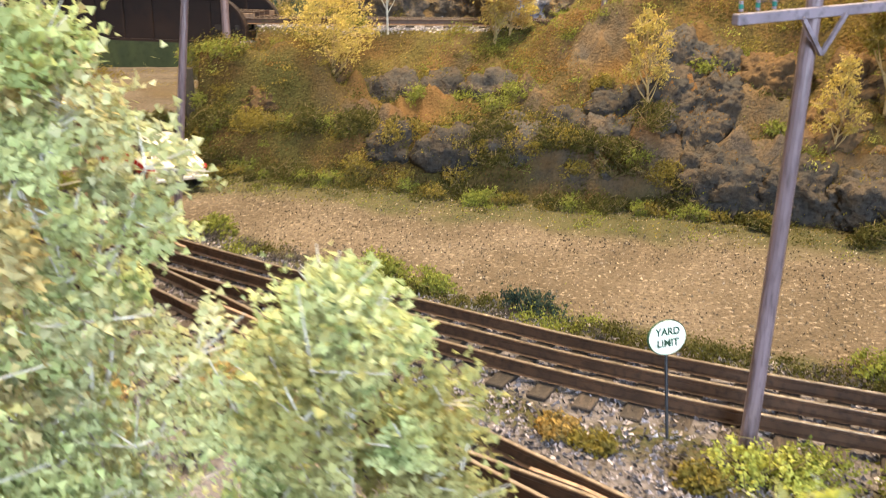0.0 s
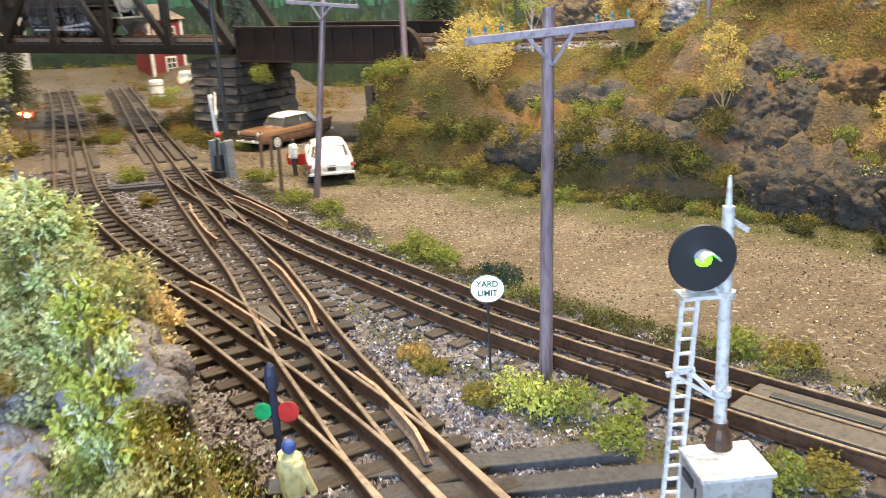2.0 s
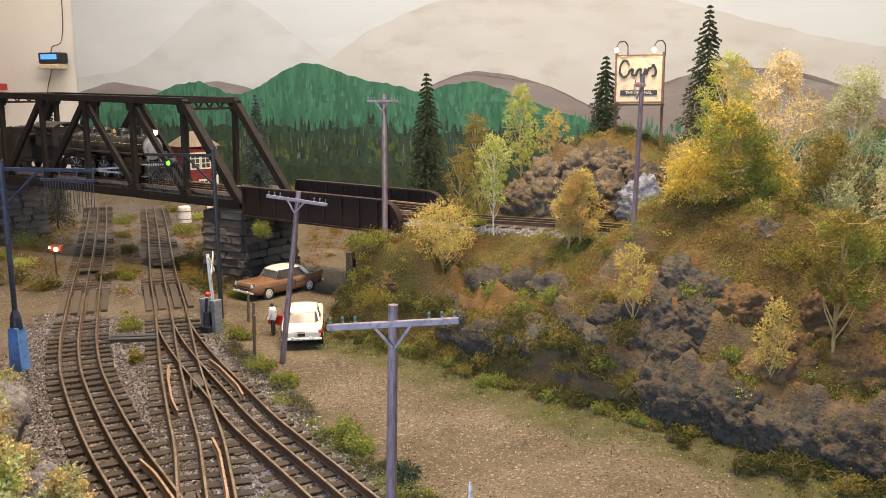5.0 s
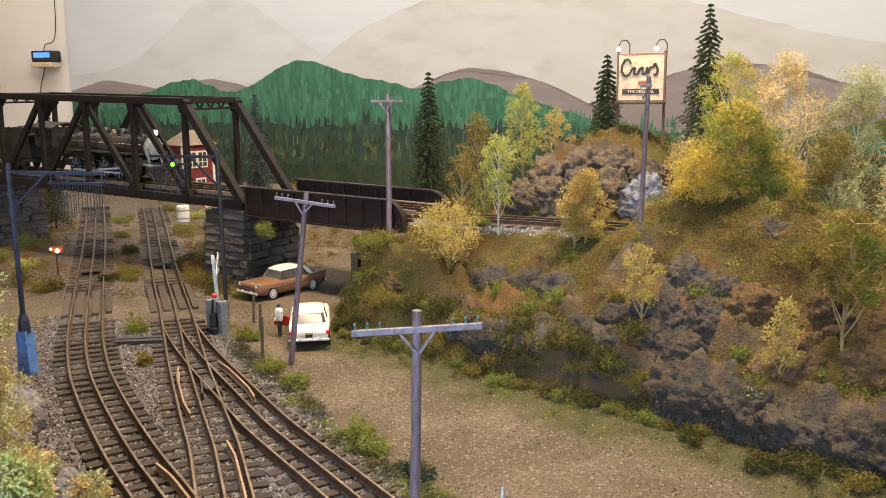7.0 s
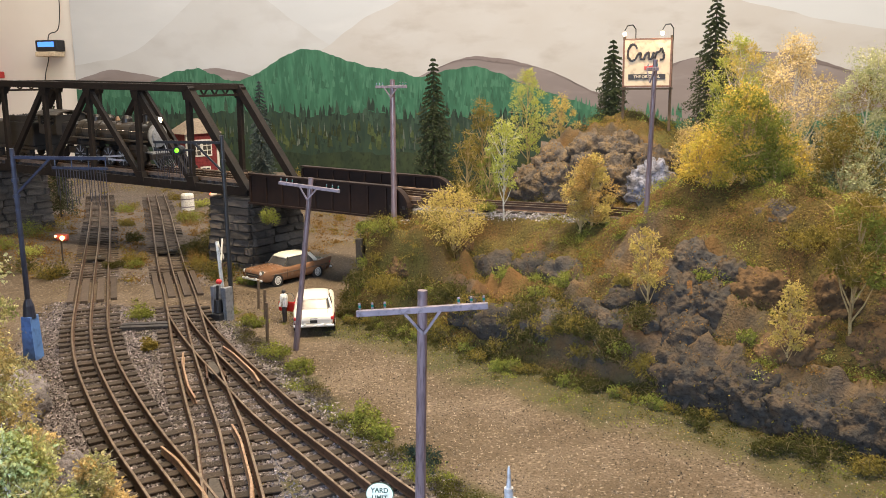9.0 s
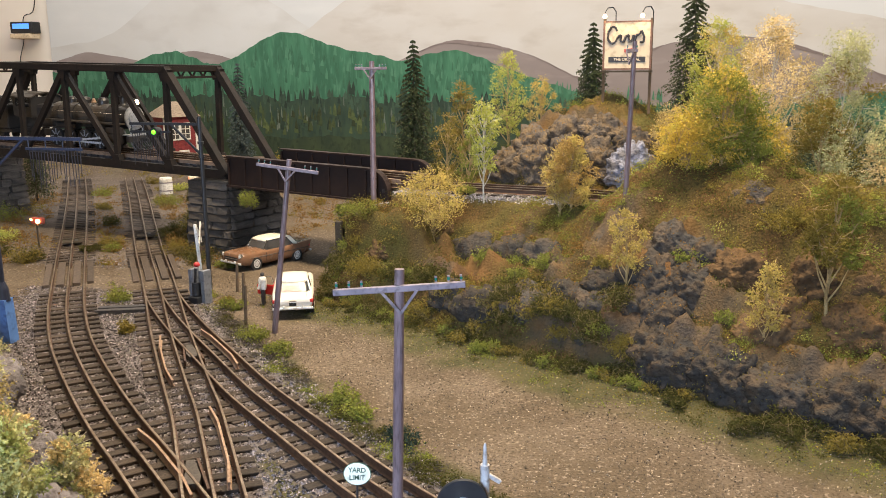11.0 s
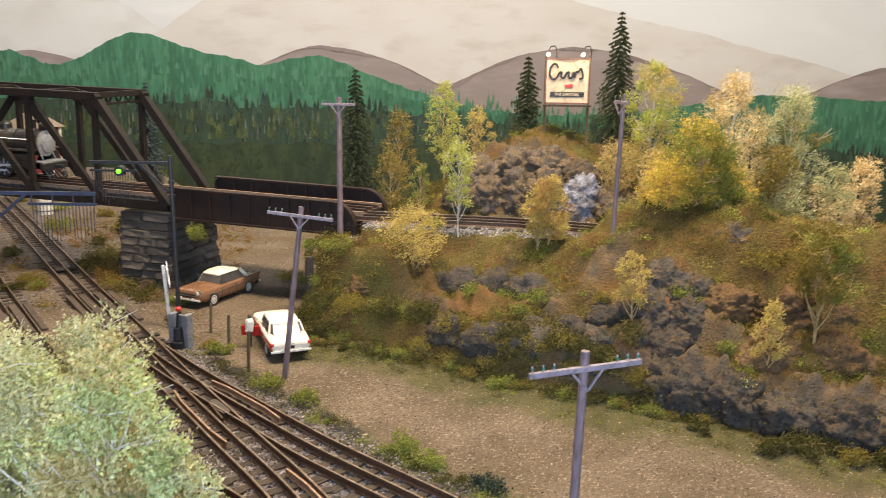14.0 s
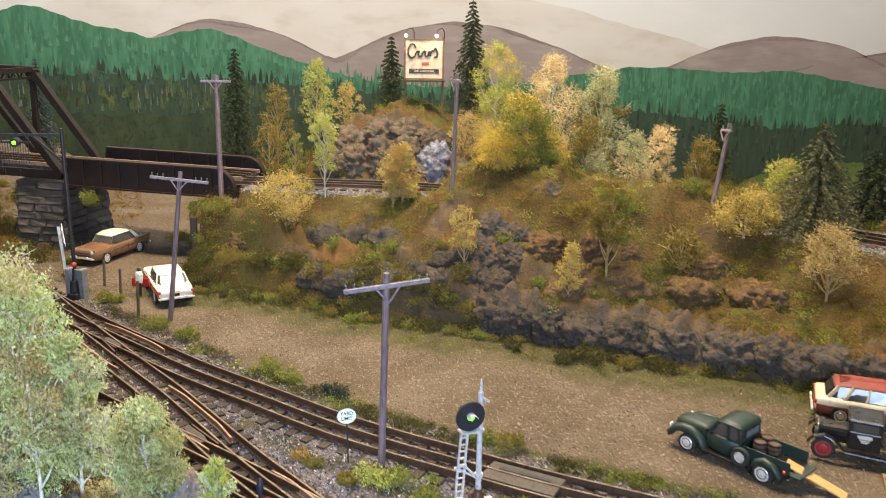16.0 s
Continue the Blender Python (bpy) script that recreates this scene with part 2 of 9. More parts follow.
M = dict(
    tie=material("tie_wood", (0.054, 0.038, 0.029), (0.028, 0.020, 0.016), scale=120, rough=0.85, bump=0.5, stretch=(1, 4, 1), random_object=0.35),
    tie_dark=material("tie_black", (0.045, 0.04, 0.042), (0.028, 0.026, 0.03), scale=120, rough=0.75, bump=0.5, random_object=0.3),
    rail=material("rail_rust", (0.100, 0.052, 0.030), (0.066, 0.036, 0.023), scale=90, rough=0.55, metal=0.35, bump=0.25),
    rail_top=material("rail_head", (0.34, 0.265, 0.19), (0.22, 0.165, 0.12), scale=70, rough=0.38, metal=0.8, bump=0.1),
    guard=material("guard_rail", (0.40, 0.27, 0.18), (0.30, 0.19, 0.13), scale=100, rough=0.5, metal=0.4, bump=0.2),
    frog=material("frog_casting", (0.085, 0.07, 0.058), (0.06, 0.05, 0.045), scale=150, rough=0.6, metal=0.3),
    plank=material("crossing_plank", (0.085, 0.060, 0.045), (0.058, 0.042, 0.032), scale=60, rough=0.85, stretch=(5, 1, 1), random_object=0.2),
    black_iron=material("bridge_black_paint", (0.011, 0.0085, 0.0075), (0.018, 0.012, 0.0095), scale=60, rough=0.68, bump=0.2, c3=(0.009, 0.008, 0.007), spec=0.25),
    girder=material("girder_rusty_paint", (0.016, 0.0085, 0.007), (0.025, 0.0125, 0.009), scale=30, rough=0.68, bump=0.25, c3=(0.016, 0.010, 0.009), spec=0.3),
    stone=material("pier_stone", (0.085, 0.070, 0.058), (0.050, 0.042, 0.036), scale=3, rough=0.85, bump=0.9, bump_size=0.0012, random_object=0.4, c3=(0.115, 0.096, 0.080), fine=5),
    outcrop=material("plaster_rock", (0.062, 0.056, 0.051), (0.098, 0.073, 0.052), scale=85, rough=0.95, bump=1.0, bump_size=0.0028, c3=(0.018, 0.016, 0.016), fine=4, random_object=0.25, spec=0.15, lo=0.44, hi=0.62),
    crag=material("pale_plaster_rock", (0.090, 0.076, 0.066), (0.150, 0.108, 0.066), scale=80, rough=0.95, bump=1.0, bump_size=0.0028, c3=(0.036, 0.031, 0.029), fine=5, random_object=0.2, spec=0.15, lo=0.44, hi=0.62),
    hubcap=material("polished_hubcap", (0.80, 0.79, 0.77), (0.70, 0.69, 0.67), scale=60, rough=0.3, metal=0.4, bump=0.03),
    # Pinkish base colour paints a pale reflection into the rear glass.
    car_rear_glass=material("car_glass_pale_reflection", (0.30, 0.235, 0.215), (0.36, 0.30, 0.28), scale=40, rough=0.08, bump=0, spec=0.8),
    deck_timber=material("bridge_guard_timber", (0.24, 0.155, 0.105), (0.17, 0.11, 0.075), scale=90, rough=0.8),
    # Grey rock whose lavender tint is cool light put into the colour.
    bank_rock=material("grey_rock_cool_lit", (0.21, 0.19, 0.20), (0.13, 0.115, 0.115), scale=2.2, rough=0.95, bump=1.0, bump_size=0.0030, c3=(0.06, 0.052, 0.052), fine=4.5, random_object=0.2, spec=0.15),
    post_brown=material("brown_post", (0.15, 0.10, 0.06), (0.10, 0.068, 0.042), scale=120, rough=0.9, stretch=(4, 4, 1)),
    soil_rock=material("brown_soil_rock", (0.165, 0.098, 0.046), (0.095, 0.062, 0.036), scale=70, rough=0.95, bump=1.0, bump_size=0.0026, c3=(0.045, 0.032, 0.022), fine=5, random_object=0.2, spec=0.15),
    # Lit copy of the plaster rock: cool light on the bank painted lavender.
    cool_lit_rock=material("plaster_rock_cool_lit", (0.20, 0.185, 0.205), (0.135, 0.122, 0.130), scale=70, rough=0.95, bump=1.0, bump_size=0.0026, c3=(0.065, 0.058, 0.060), fine=5, random_object=0.2, spec=0.15, lo=0.42, hi=0.62),
    # Crag rock with a blue highlight put into its base colour.
    blue_lit_rock=material("rock_blue_light_painted", (0.27, 0.28, 0.36), (0.13, 0.125, 0.14), scale=80, rough=0.9, bump=1.0, bump_size=0.0028, c3=(0.05, 0.048, 0.055), fine=5, spec=0.2, lo=0.42, hi=0.6),
    brush=material("brushwood_twigs", (0.20, 0.155, 0.06), (0.13, 0.10, 0.04), scale=150, rough=0.9),
    mortar=material("pier_mortar", (0.04, 0.036, 0.036), scale=200, rough=0.95),
    pole=material("pole_brown_wood", (0.215, 0.160, 0.178), (0.135, 0.096, 0.106), scale=50, rough=0.34, stretch=(4, 4, 0.6), bump=0.35),
    crossarm=material("crossarm_grey_wood", (0.25, 0.205, 0.24), (0.17, 0.14, 0.165), scale=90, rough=0.6, bump=0.3),
    insulator=material("insulator_green_glass", (0.03, 0.20, 0.155), (0.025, 0.16, 0.13), scale=300, rough=0.15, bump=0),
    silver=material("silver_paint", (0.60, 0.60, 0.62), (0.50, 0.50, 0.52), scale=120, rough=0.42, metal=0.2, bump=0.15, c3=(0.30, 0.25, 0.22)),
    signal_black=material("signal_black", (0.012, 0.014, 0.018), (0.018, 0.02, 0.026), scale=120, rough=0.5, bump=0.1),
    white=material("white_paint", (0.74, 0.72, 0.68), (0.66, 0.63, 0.58), scale=90, rough=0.6, bump=0.1),
    cream=material("cream_enamel", (0.80, 0.74, 0.60), (0.76, 0.70, 0.56), scale=40, rough=0.25, bump=0.02),
    white_car=material("white_enamel", (0.74, 0.69, 0.62), (0.70, 0.65, 0.58), scale=40, rough=0.22, bump=0.02, c3=(0.72, 0.68, 0.62)),
    bronze=material("copper_enamel", (0.235, 0.125, 0.072), (0.20, 0.105, 0.06), scale=40, rough=0.25, bump=0.02),
    red_car=material("red_enamel", (0.50, 0.03, 0.025), (0.42, 0.025, 0.02), scale=40, rough=0.25, bump=0.02),
    green_car=material("dark_green_enamel", (0.013, 0.028, 0.023), (0.018, 0.034, 0.028), scale=50, rough=0.5, bump=0.03),
    tan_car=material("cream_beige_enamel", (0.72, 0.60, 0.42), (0.66, 0.54, 0.38), scale=40, rough=0.25, bump=0.02),
    black_car=material("black_enamel", (0.009, 0.009, 0.010), (0.013, 0.012, 0.013), scale=50, rough=0.3, bump=0.03),
    red_roof=material("ribbed_red_vinyl", (0.25, 0.05, 0.032), (0.20, 0.04, 0.028), scale=80, rough=0.6),
    dark=material("dark_interior", (0.02, 0.018, 0.017), scale=80, rough=0.7),
    tyre=material("tyre_rubber", (0.02, 0.02, 0.02), (0.028, 0.027, 0.026), scale=150, rough=0.8),
    chrome=material("chrome_trim", (0.75, 0.74, 0.72), (0.68, 0.67, 0.65), scale=60, rough=0.15, metal=0.9, bump=0.03),
    rim_red=material("red_spoke_wheel", (0.42, 0.03, 0.03), scale=80, rough=0.4),
    window=material("car_window_glass", (0.075, 0.07, 0.068), (0.055, 0.052, 0.05), scale=40, rough=0.08, bump=0, spec=0.8),
    yellow_wood=material("yellow_plank", (0.58, 0.38, 0.15), (0.50, 0.31, 0.12), scale=50, rough=0.6, stretch=(1, 6, 1)),
    lot_board=material("worn_tan_boards", (0.26, 0.172, 0.095), (0.21, 0.135, 0.075), scale=60, rough=0.7, stretch=(1, 5, 1), random_object=0.12),
    case_grey=material("relay_case_paint", (0.36, 0.36, 0.37), (0.28, 0.28, 0.29), scale=120, rough=0.45, metal=0.2, bump=0.15, c3=(0.22, 0.19, 0.17)),
    concrete=material("pale_concrete", (0.46, 0.44, 0.39), (0.36, 0.34, 0.30), scale=120, rough=0.9),
    barrel=material("barrel_wood", (0.10, 0.06, 0.035), (0.07, 0.042, 0.027), scale=90, rough=0.7, stretch=(4, 4, 1)),
    fascia=material("orange_fascia_board", (0.62, 0.17, 0.05), (0.54, 0.14, 0.045), scale=14, rough=0.45, bump=0.08),
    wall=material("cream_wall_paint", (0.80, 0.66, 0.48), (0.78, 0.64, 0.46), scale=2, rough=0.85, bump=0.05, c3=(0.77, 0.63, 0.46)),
    wall_white=material("white_wall_paint", (0.82, 0.75, 0.66), (0.80, 0.73, 0.64), scale=2, rough=0.85, bump=0.05, c3=(0.79, 0.72, 0.63)),
    # Unseen ceiling kept dark grey so that it bounces less light.
    ceiling=material("ceiling_dimmed", (0.34, 0.33, 0.31), (0.32, 0.31, 0.29), scale=2, rough=0.9, bump=0.05, c3=(0.31, 0.30, 0.28)),
    # Unseen right and front walls, darkened to cut the light they bounce.
    wall_dim=material("wall_dimmed_for_bounce", (0.40, 0.35, 0.29), (0.38, 0.33, 0.27), scale=2, rough=0.85, bump=0.05, c3=(0.37, 0.32, 0.26)),
    room_floor=material("room_floor_carpet", (0.12, 0.10, 0.085), (0.10, 0.08, 0.07), scale=120, rough=0.95),
    trunk_white=material("aspen_bark", (0.62, 0.58, 0.50), (0.50, 0.46, 0.38), scale=120, rough=0.8, c3=(0.16, 0.13, 0.1)),
    trunk_tan=material("twig_bark", (0.42, 0.30, 0.13), (0.34, 0.24, 0.11), scale=150, rough=0.85, c3=(0.2, 0.14, 0.07)),
    trunk_dark=material("fir_bark", (0.07, 0.05, 0.035), scale=150, rough=0.9),
    loco=material("locomotive_black", (0.017, 0.017, 0.018), (0.03, 0.026, 0.024), scale=50, rough=0.42, metal=0.1, bump=0.15),
    loco_grey=material("smokebox_graphite", (0.34, 0.35, 0.37), (0.26, 0.265, 0.28), scale=70, rough=0.45, metal=0.3),
    loco_boiler=material("boiler_weathered", (0.065, 0.052, 0.040), (0.045, 0.038, 0.032), scale=40, rough=0.4, bump=0.15),
    coal=material("coal", (0.012, 0.012, 0.013), (0.022, 0.022, 0.024), scale=300, rough=0.35, bump=1.0, bump_size=0.002),
    box_grey=material("grey_cabinet_paint", (0.20, 0.21, 0.24), (0.15, 0.16, 0.185), scale=80, rough=0.5),
    red_paint=material("red_signal_paint", (0.55, 0.03, 0.03), scale=80, rough=0.4, bump=0.05),
    green_paint=material("green_signal_paint", (0.02, 0.45, 0.16), scale=80, rough=0.4, bump=0.05),
    barn=material("red_clapboard", (0.24, 0.035, 0.04), (0.19, 0.028, 0.032), scale=40, rough=0.75),
    roof=material("tan_shingle", (0.30, 0.23, 0.16), (0.24, 0.18, 0.13), scale=60, rough=0.85, random_object=0.2),
    post=material("weathered_post", (0.060, 0.046, 0.032), (0.040, 0.031, 0.022), scale=120, rough=0.9, stretch=(4, 4, 1)),
    sign_green=material("sign_green_print", (0.015, 0.07, 0.035), scale=100, rough=0.5, bump=0),
    sign_face=material("sign_pale_green_face", (0.88, 0.90, 0.74), (0.84, 0.87, 0.70), scale=80, rough=0.5, bump=0),
    board=material("billboard_cream_face", (0.66, 0.53, 0.36), (0.62, 0.49, 0.33), scale=40, rough=0.5, bump=0),
    print_black=material("billboard_black_print", (0.03, 0.022, 0.018), scale=80, rough=0.5, bump=0),
    print_red=material("billboard_red_print", (0.55, 0.05, 0.03), scale=80, rough=0.5, bump=0),
    rope=material("telltale_rope", (0.045, 0.042, 0.05), (0.03, 0.028, 0.034), scale=120, rough=0.8),
    foot_blue=material("bright_blue", (0.10, 0.22, 0.55), (0.08, 0.18, 0.46), scale=50, rough=0.5),
    smoke_blue=material("navy_mast_paint", (0.025, 0.032, 0.065), (0.018, 0.022, 0.045), scale=50, rough=0.5),
    lamp_glow=glow("warm_lamp_glow", (1.0, 0.72, 0.40), 9),
    red_glow=glow("red_lamp_glow", (1.0, 0.08, 0.03), 8),
    orange_glow=glow("orange_lamp_glow", (1.0, 0.42, 0.15), 8),
    green_glow=glow("green_lamp_glow", (0.16, 1.0, 0.02), 2.6),
    lcd_glow=glow("blue_display_glow", (0.08, 0.28, 0.9), 1.2),
    black_plastic=material("black_plastic", (0.02, 0.02, 0.022), scale=60, rough=0.45, bump=0.05),
    speaker=material("speaker_veneer", (0.20, 0.09, 0.045), (0.16, 0.07, 0.035), scale=30, rough=0.5, stretch=(1, 1, 5)),
    speaker_cloth=material("speaker_cloth", (0.22, 0.20, 0.18), scale=300, rough=0.95),
)
L = dict(
    yellow=leaf("leaf_yellow", (0.62, 0.47, 0.14), (0.48, 0.39, 0.12), (0.30, 0.25, 0.06)),
    gold=leaf("leaf_gold", (0.74, 0.50, 0.09), (0.54, 0.44, 0.09), (0.30, 0.30, 0.055), scale=45),
    cream=leaf("leaf_cream", (0.84, 0.68, 0.40), (0.70, 0.55, 0.28), (0.52, 0.40, 0.16)),
    lime=leaf("leaf_lime", (0.53, 0.52, 0.13), (0.40, 0.43, 0.10), (0.22, 0.27, 0.06)),
    olive=leaf("leaf_olive", (0.280, 0.215, 0.048), (0.195, 0.155, 0.036), (0.095, 0.078, 0.020)),
    green=leaf("leaf_green", (0.27, 0.285, 0.060), (0.195, 0.215, 0.045), (0.105, 0.125, 0.027)),
    moss=leaf("leaf_moss", (0.105, 0.096, 0.026), (0.068, 0.066, 0.019), (0.034, 0.034, 0.011)),
    bright=leaf("leaf_bright_green", (0.41, 0.47, 0.19), (0.62, 0.61, 0.31), (0.17, 0.235, 0.075), scale=70),
    tan=leaf("leaf_tan", (0.58, 0.47, 0.24), (0.40, 0.34, 0.15), (0.24, 0.22, 0.09), scale=70),
    olive_pale=leaf("leaf_pale_olive", (0.34, 0.34, 0.13), (0.46, 0.42, 0.19), (0.17, 0.18, 0.06), scale=70),
    sage=leaf("leaf_sage", (0.53, 0.52, 0.28), (0.31, 0.34, 0.16), (0.74, 0.67, 0.43), scale=70),
    fir=leaf("fir_needles", (0.045, 0.058, 0.028), (0.065, 0.078, 0.036), (0.026, 0.036, 0.018), scale=150, let_through=0.1),
    fir_blue=leaf("fir_blue_needles", (0.115, 0.120, 0.060), (0.19, 0.185, 0.095), (0.05, 0.055, 0.030), scale=150, let_through=0.1),
    fir_grey=leaf("fir_grey_needles", (0.07, 0.095, 0.095), (0.10, 0.125, 0.12), (0.04, 0.055, 0.055), scale=150, let_through=0.1),
    dark=leaf("leaf_dark_bluegreen", (0.03, 0.05, 0.04), (0.045, 0.065, 0.045), (0.02, 0.03, 0.025)),
    rust=leaf("leaf_rust", (0.48, 0.31, 0.10), (0.38, 0.26, 0.085), (0.24, 0.17, 0.05)),
    purple=leaf("leaf_purple_grey", (0.115, 0.098, 0.088), (0.085, 0.074, 0.068), (0.15, 0.13, 0.105)),
    bracken=leaf("leaf_bracken", (0.27, 0.155, 0.045), (0.20, 0.115, 0.035), (0.13, 0.075, 0.024)),
    straw=leaf("leaf_straw", (0.58, 0.46, 0.22), (0.48, 0.37, 0.15), (0.33, 0.24, 0.08)),
)

# ---------------------------------------------------------------- building helpers


def part(name, bm, mat, parent=None, label="", smooth=False):
    me = bpy.data.meshes.new(name)
    bm.normal_update()
    bm.to_mesh(me)
    bm.free()
    if smooth:
        me.polygons.foreach_set("use_smooth", [True] * len(me.polygons))
    me.materials.append(mat)
    ob = new(name, me)
    ob.parent = parent
    if label:
        tagged(ob, label)
    return ob


def thing(name, label, category, m=None, group="", kind=""):
    ob = new(name)
    ob.empty_display_size = 0.01
    if m is not None:
        ob.matrix_basis = m
    return tagged(ob, label, category, group, kind)


def raw_mesh(name, verts, faces, mat, parent=None, smooth=False):
    me = bpy.data.meshes.new(name)
    me.from_pydata(verts, [], faces)
    me.update()
    if smooth:
        me.polygons.foreach_set("use_smooth", [True] * len(me.polygons))
    me.materials.append(mat)
    ob = new(name, me)
    ob.parent = parent
    return ob


def box(bm, c, s, rot=(0, 0, 0), bevel=0.0):
    r = bmesh.ops.create_cube(bm, size=1.0, matrix=pose(*c, *rot) @ Matrix.Diagonal((*s, 1)))
    if bevel:
        edges = list({e for v in r["verts"] for e in v.link_edges})
        bmesh.ops.bevel(bm, geom=edges, offset=bevel, segments=2, affect="EDGES", profile=0.5)
    return bm


def rod(bm, a, b, r0, r1=None, n=8, caps=True):
    a, b = Vector(a), Vector(b)
    r1 = r0 if r1 is None else r1
    d = b - a
    m = Matrix.Translation((a + b) / 2) @ d.to_track_quat("Z", "Y").to_matrix().to_4x4()
    bmesh.ops.create_cone(bm, cap_ends=caps, segments=n, radius1=r0, radius2=r1, depth=d.length, matrix=m)
    return bm


def bar(bm, a, b, w, h):
    """A square bar from a to b, w across (level) and h high."""
    a, b = Vector(a), Vector(b)
    d = (b - a)
    x = d.normalized()
    side = x.cross(Vector((0, 0, 1)))
    side = side.normalized() if side.length > 1e-4 else Vector((0, 1, 0))
    up = side.cross(x)
    vs = [bm.verts.new(p + side * sx * w / 2 + up * sz * h / 2) for p in (a, b) for sx, sz in ((-1, -1), (1, -1), (1, 1), (-1, 1))]
    for f in ((3, 2, 1, 0), (4, 5, 6, 7), (0, 1, 5, 4), (1, 2, 6, 5), (2, 3, 7, 6), (3, 0, 4, 7)):
        bm.faces.new([vs[i] for i in f])
    return bm


def ball(bm, c, r, squash=(1, 1, 1), sub=2):
    bmesh.ops.create_icosphere(bm, subdivisions=sub, radius=1.0, matrix=Matrix.Translation(c) @ Matrix.Diagonal((r * squash[0], r * squash[1], r * squash[2], 1)))
    return bm


def prism(bm, outline, y0, y1, plane="xz"):
    """An outline of (x, z) pairs extruded from y0 to y1."""
    def place(p, y):
        return (p[0], y, p[1]) if plane == "xz" else (y, p[0], p[1]) if plane == "yz" else (p[0], p[1], y)
    a = [bm.verts.new(place(p, y0)) for p in outline]
    b = [bm.verts.new(place(p, y1)) for p in outline]
    bm.faces.new(a), bm.faces.new(b[::-1])
    for i in range(len(a)):
        j = (i + 1) % len(a)
        bm.faces.new((a[j], a[i], b[i], b[j]))
    bmesh.ops.recalc_face_normals(bm, faces=bm.faces)
    return bm


def lathe(bm, profile, n=16, m=None):
    """(radius, height) pairs turned about z."""
    m = m or Matrix()
    rings = [[bm.verts.new(m @ Vector((r * math.cos(2 * math.pi * i / n), r * math.sin(2 * math.pi * i / n), h))) for i in range(n)] for r, h in profile]
    for a, b in zip(rings, rings[1:]):
        for i in range(n):
            j = (i + 1) % n
            bm.faces.new((a[i], a[j], b[j], b[i]))
    bm.faces.new(rings[0][::-1]), bm.faces.new(rings[-1])
    bmesh.ops.recalc_face_normals(bm, faces=bm.faces)
    return bm


def spline(points, step):
    """Catmull-Rom through the points, resampled at an even step."""
    p = [Vector((*q, 0)) if len(q) == 2 else Vector(q) for q in points]
    p = [2 * p[0] - p[1]] + p + [2 * p[-1] - p[-2]]
    dense = []
    for i in range(1, len(p) - 2):
        a, b, c, d = p[i - 1:i + 3]
        for k in range(24):
            t = k / 24
            dense.append(0.5 * ((2 * b) + (c - a) * t + (2 * a - 5 * b + 4 * c - d) * t * t + (3 * b - a - 3 * c + d) * t ** 3))
    dense.append(p[-2])
    out, left = [dense[0]], step
    for a, b in zip(dense, dense[1:]):
        while (b - a).length >= left:
            a = a + (b - a).normalized() * left
            out.append(a)
            left = step
        left -= (b - a).length
    return out


def frames(path):
    """Each point of a path with its level tangent and its level normal to the left."""
    res = []
    for i, p in enumerate(path):
        t = path[min(i + 1, len(path) - 1)] - path[max(i - 1, 0)]
        t = Vector((t.x, t.y, 0)).normalized()
        res.append((p, t, Vector((-t.y, t.x, 0))))
    return res


def sweep(bm, path, section, offset=0.0):
    """Sweep a section of (across, up) pairs along a path."""
    rings = []
    for p, t, nrm in frames(path):
        rings.append([bm.verts.new(p + nrm * (offset + u) + Vector((0, 0, v))) for u, v in section])
    k = len(section)
    for a, b in zip(rings, rings[1:]):
        for i in range(k):
            j = (i + 1) % k
            bm.faces.new((a[i], b[i], b[j], a[j]))
    bm.faces.new(rings[0]), bm.faces.new(rings[-1][::-1])
    bmesh.ops.recalc_face_normals(bm, faces=bm.faces)
    return bm


def flakes(name, centres, size, mat, parent=None, seed=1, flat=0.0, kind=""):
    """Many small leaves, one three-sided flake turned at random at each centre: ground foam, flock and leaves."""
    rng = np.random.default_rng(seed)
    c = np.asarray(centres, dtype=float)
    k = len(c)
    a = rng.normal(size=(k, 3))
    b = rng.normal(size=(k, 3))
    a[:, 2] *= 1 - flat
    b[:, 2] *= 1 - flat
    a /= np.linalg.norm(a, axis=1)[:, None]
    b -= a * (a * b).sum(1)[:, None]
    b /= np.linalg.norm(b, axis=1)[:, None]
    s = size * rng.uniform(0.55, 1.35, size=(k, 1))
    w = rng.uniform(0.6, 0.95, size=(k, 1))
    v = np.empty((k, 3, 3))
    v[:, 0], v[:, 1], v[:, 2] = c + a * s * 1.05, c - a * s * 0.55 + b * s * w, c - a * s * 0.55 - b * s * w
    tri = np.arange(k * 3)
    me = bpy.data.meshes.new(name)
    me.vertices.add(k * 3)
    me.vertices.foreach_set("co", v.reshape(-1))
    me.loops.add(k * 3)
    me.loops.foreach_set("vertex_index", tri.astype(np.int32))
    me.polygons.add(k)
    me.polygons.foreach_set("loop_start", np.arange(0, k * 3, 3, dtype=np.int32))
    me.update(calc_edges=True)
    me.materials.append(mat)
    ob = new(name, me)
    ob.parent = parent
    if kind:
        tagged(ob, kind=kind)
    return ob


# ---------------------------------------------------------------- lines of the plan
TRACK_A = [(-1.08, 1.90), (-0.89, 1.611), (-0.72, 1.346), (-0.602, 1.159), (-0.514, 1.021), (-0.445, 0.914), (-0.385, 0.830), (-0.338, 0.772), (-0.282, 0.708),
           (-0.231, 0.653), (-0.184, 0.606), (-0.136, 0.557), (-0.099, 0.518), (-0.062, 0.477), (-0.036, 0.445), (-0.010, 0.409), (0.03, 0.35), (0.07, 0.28)]
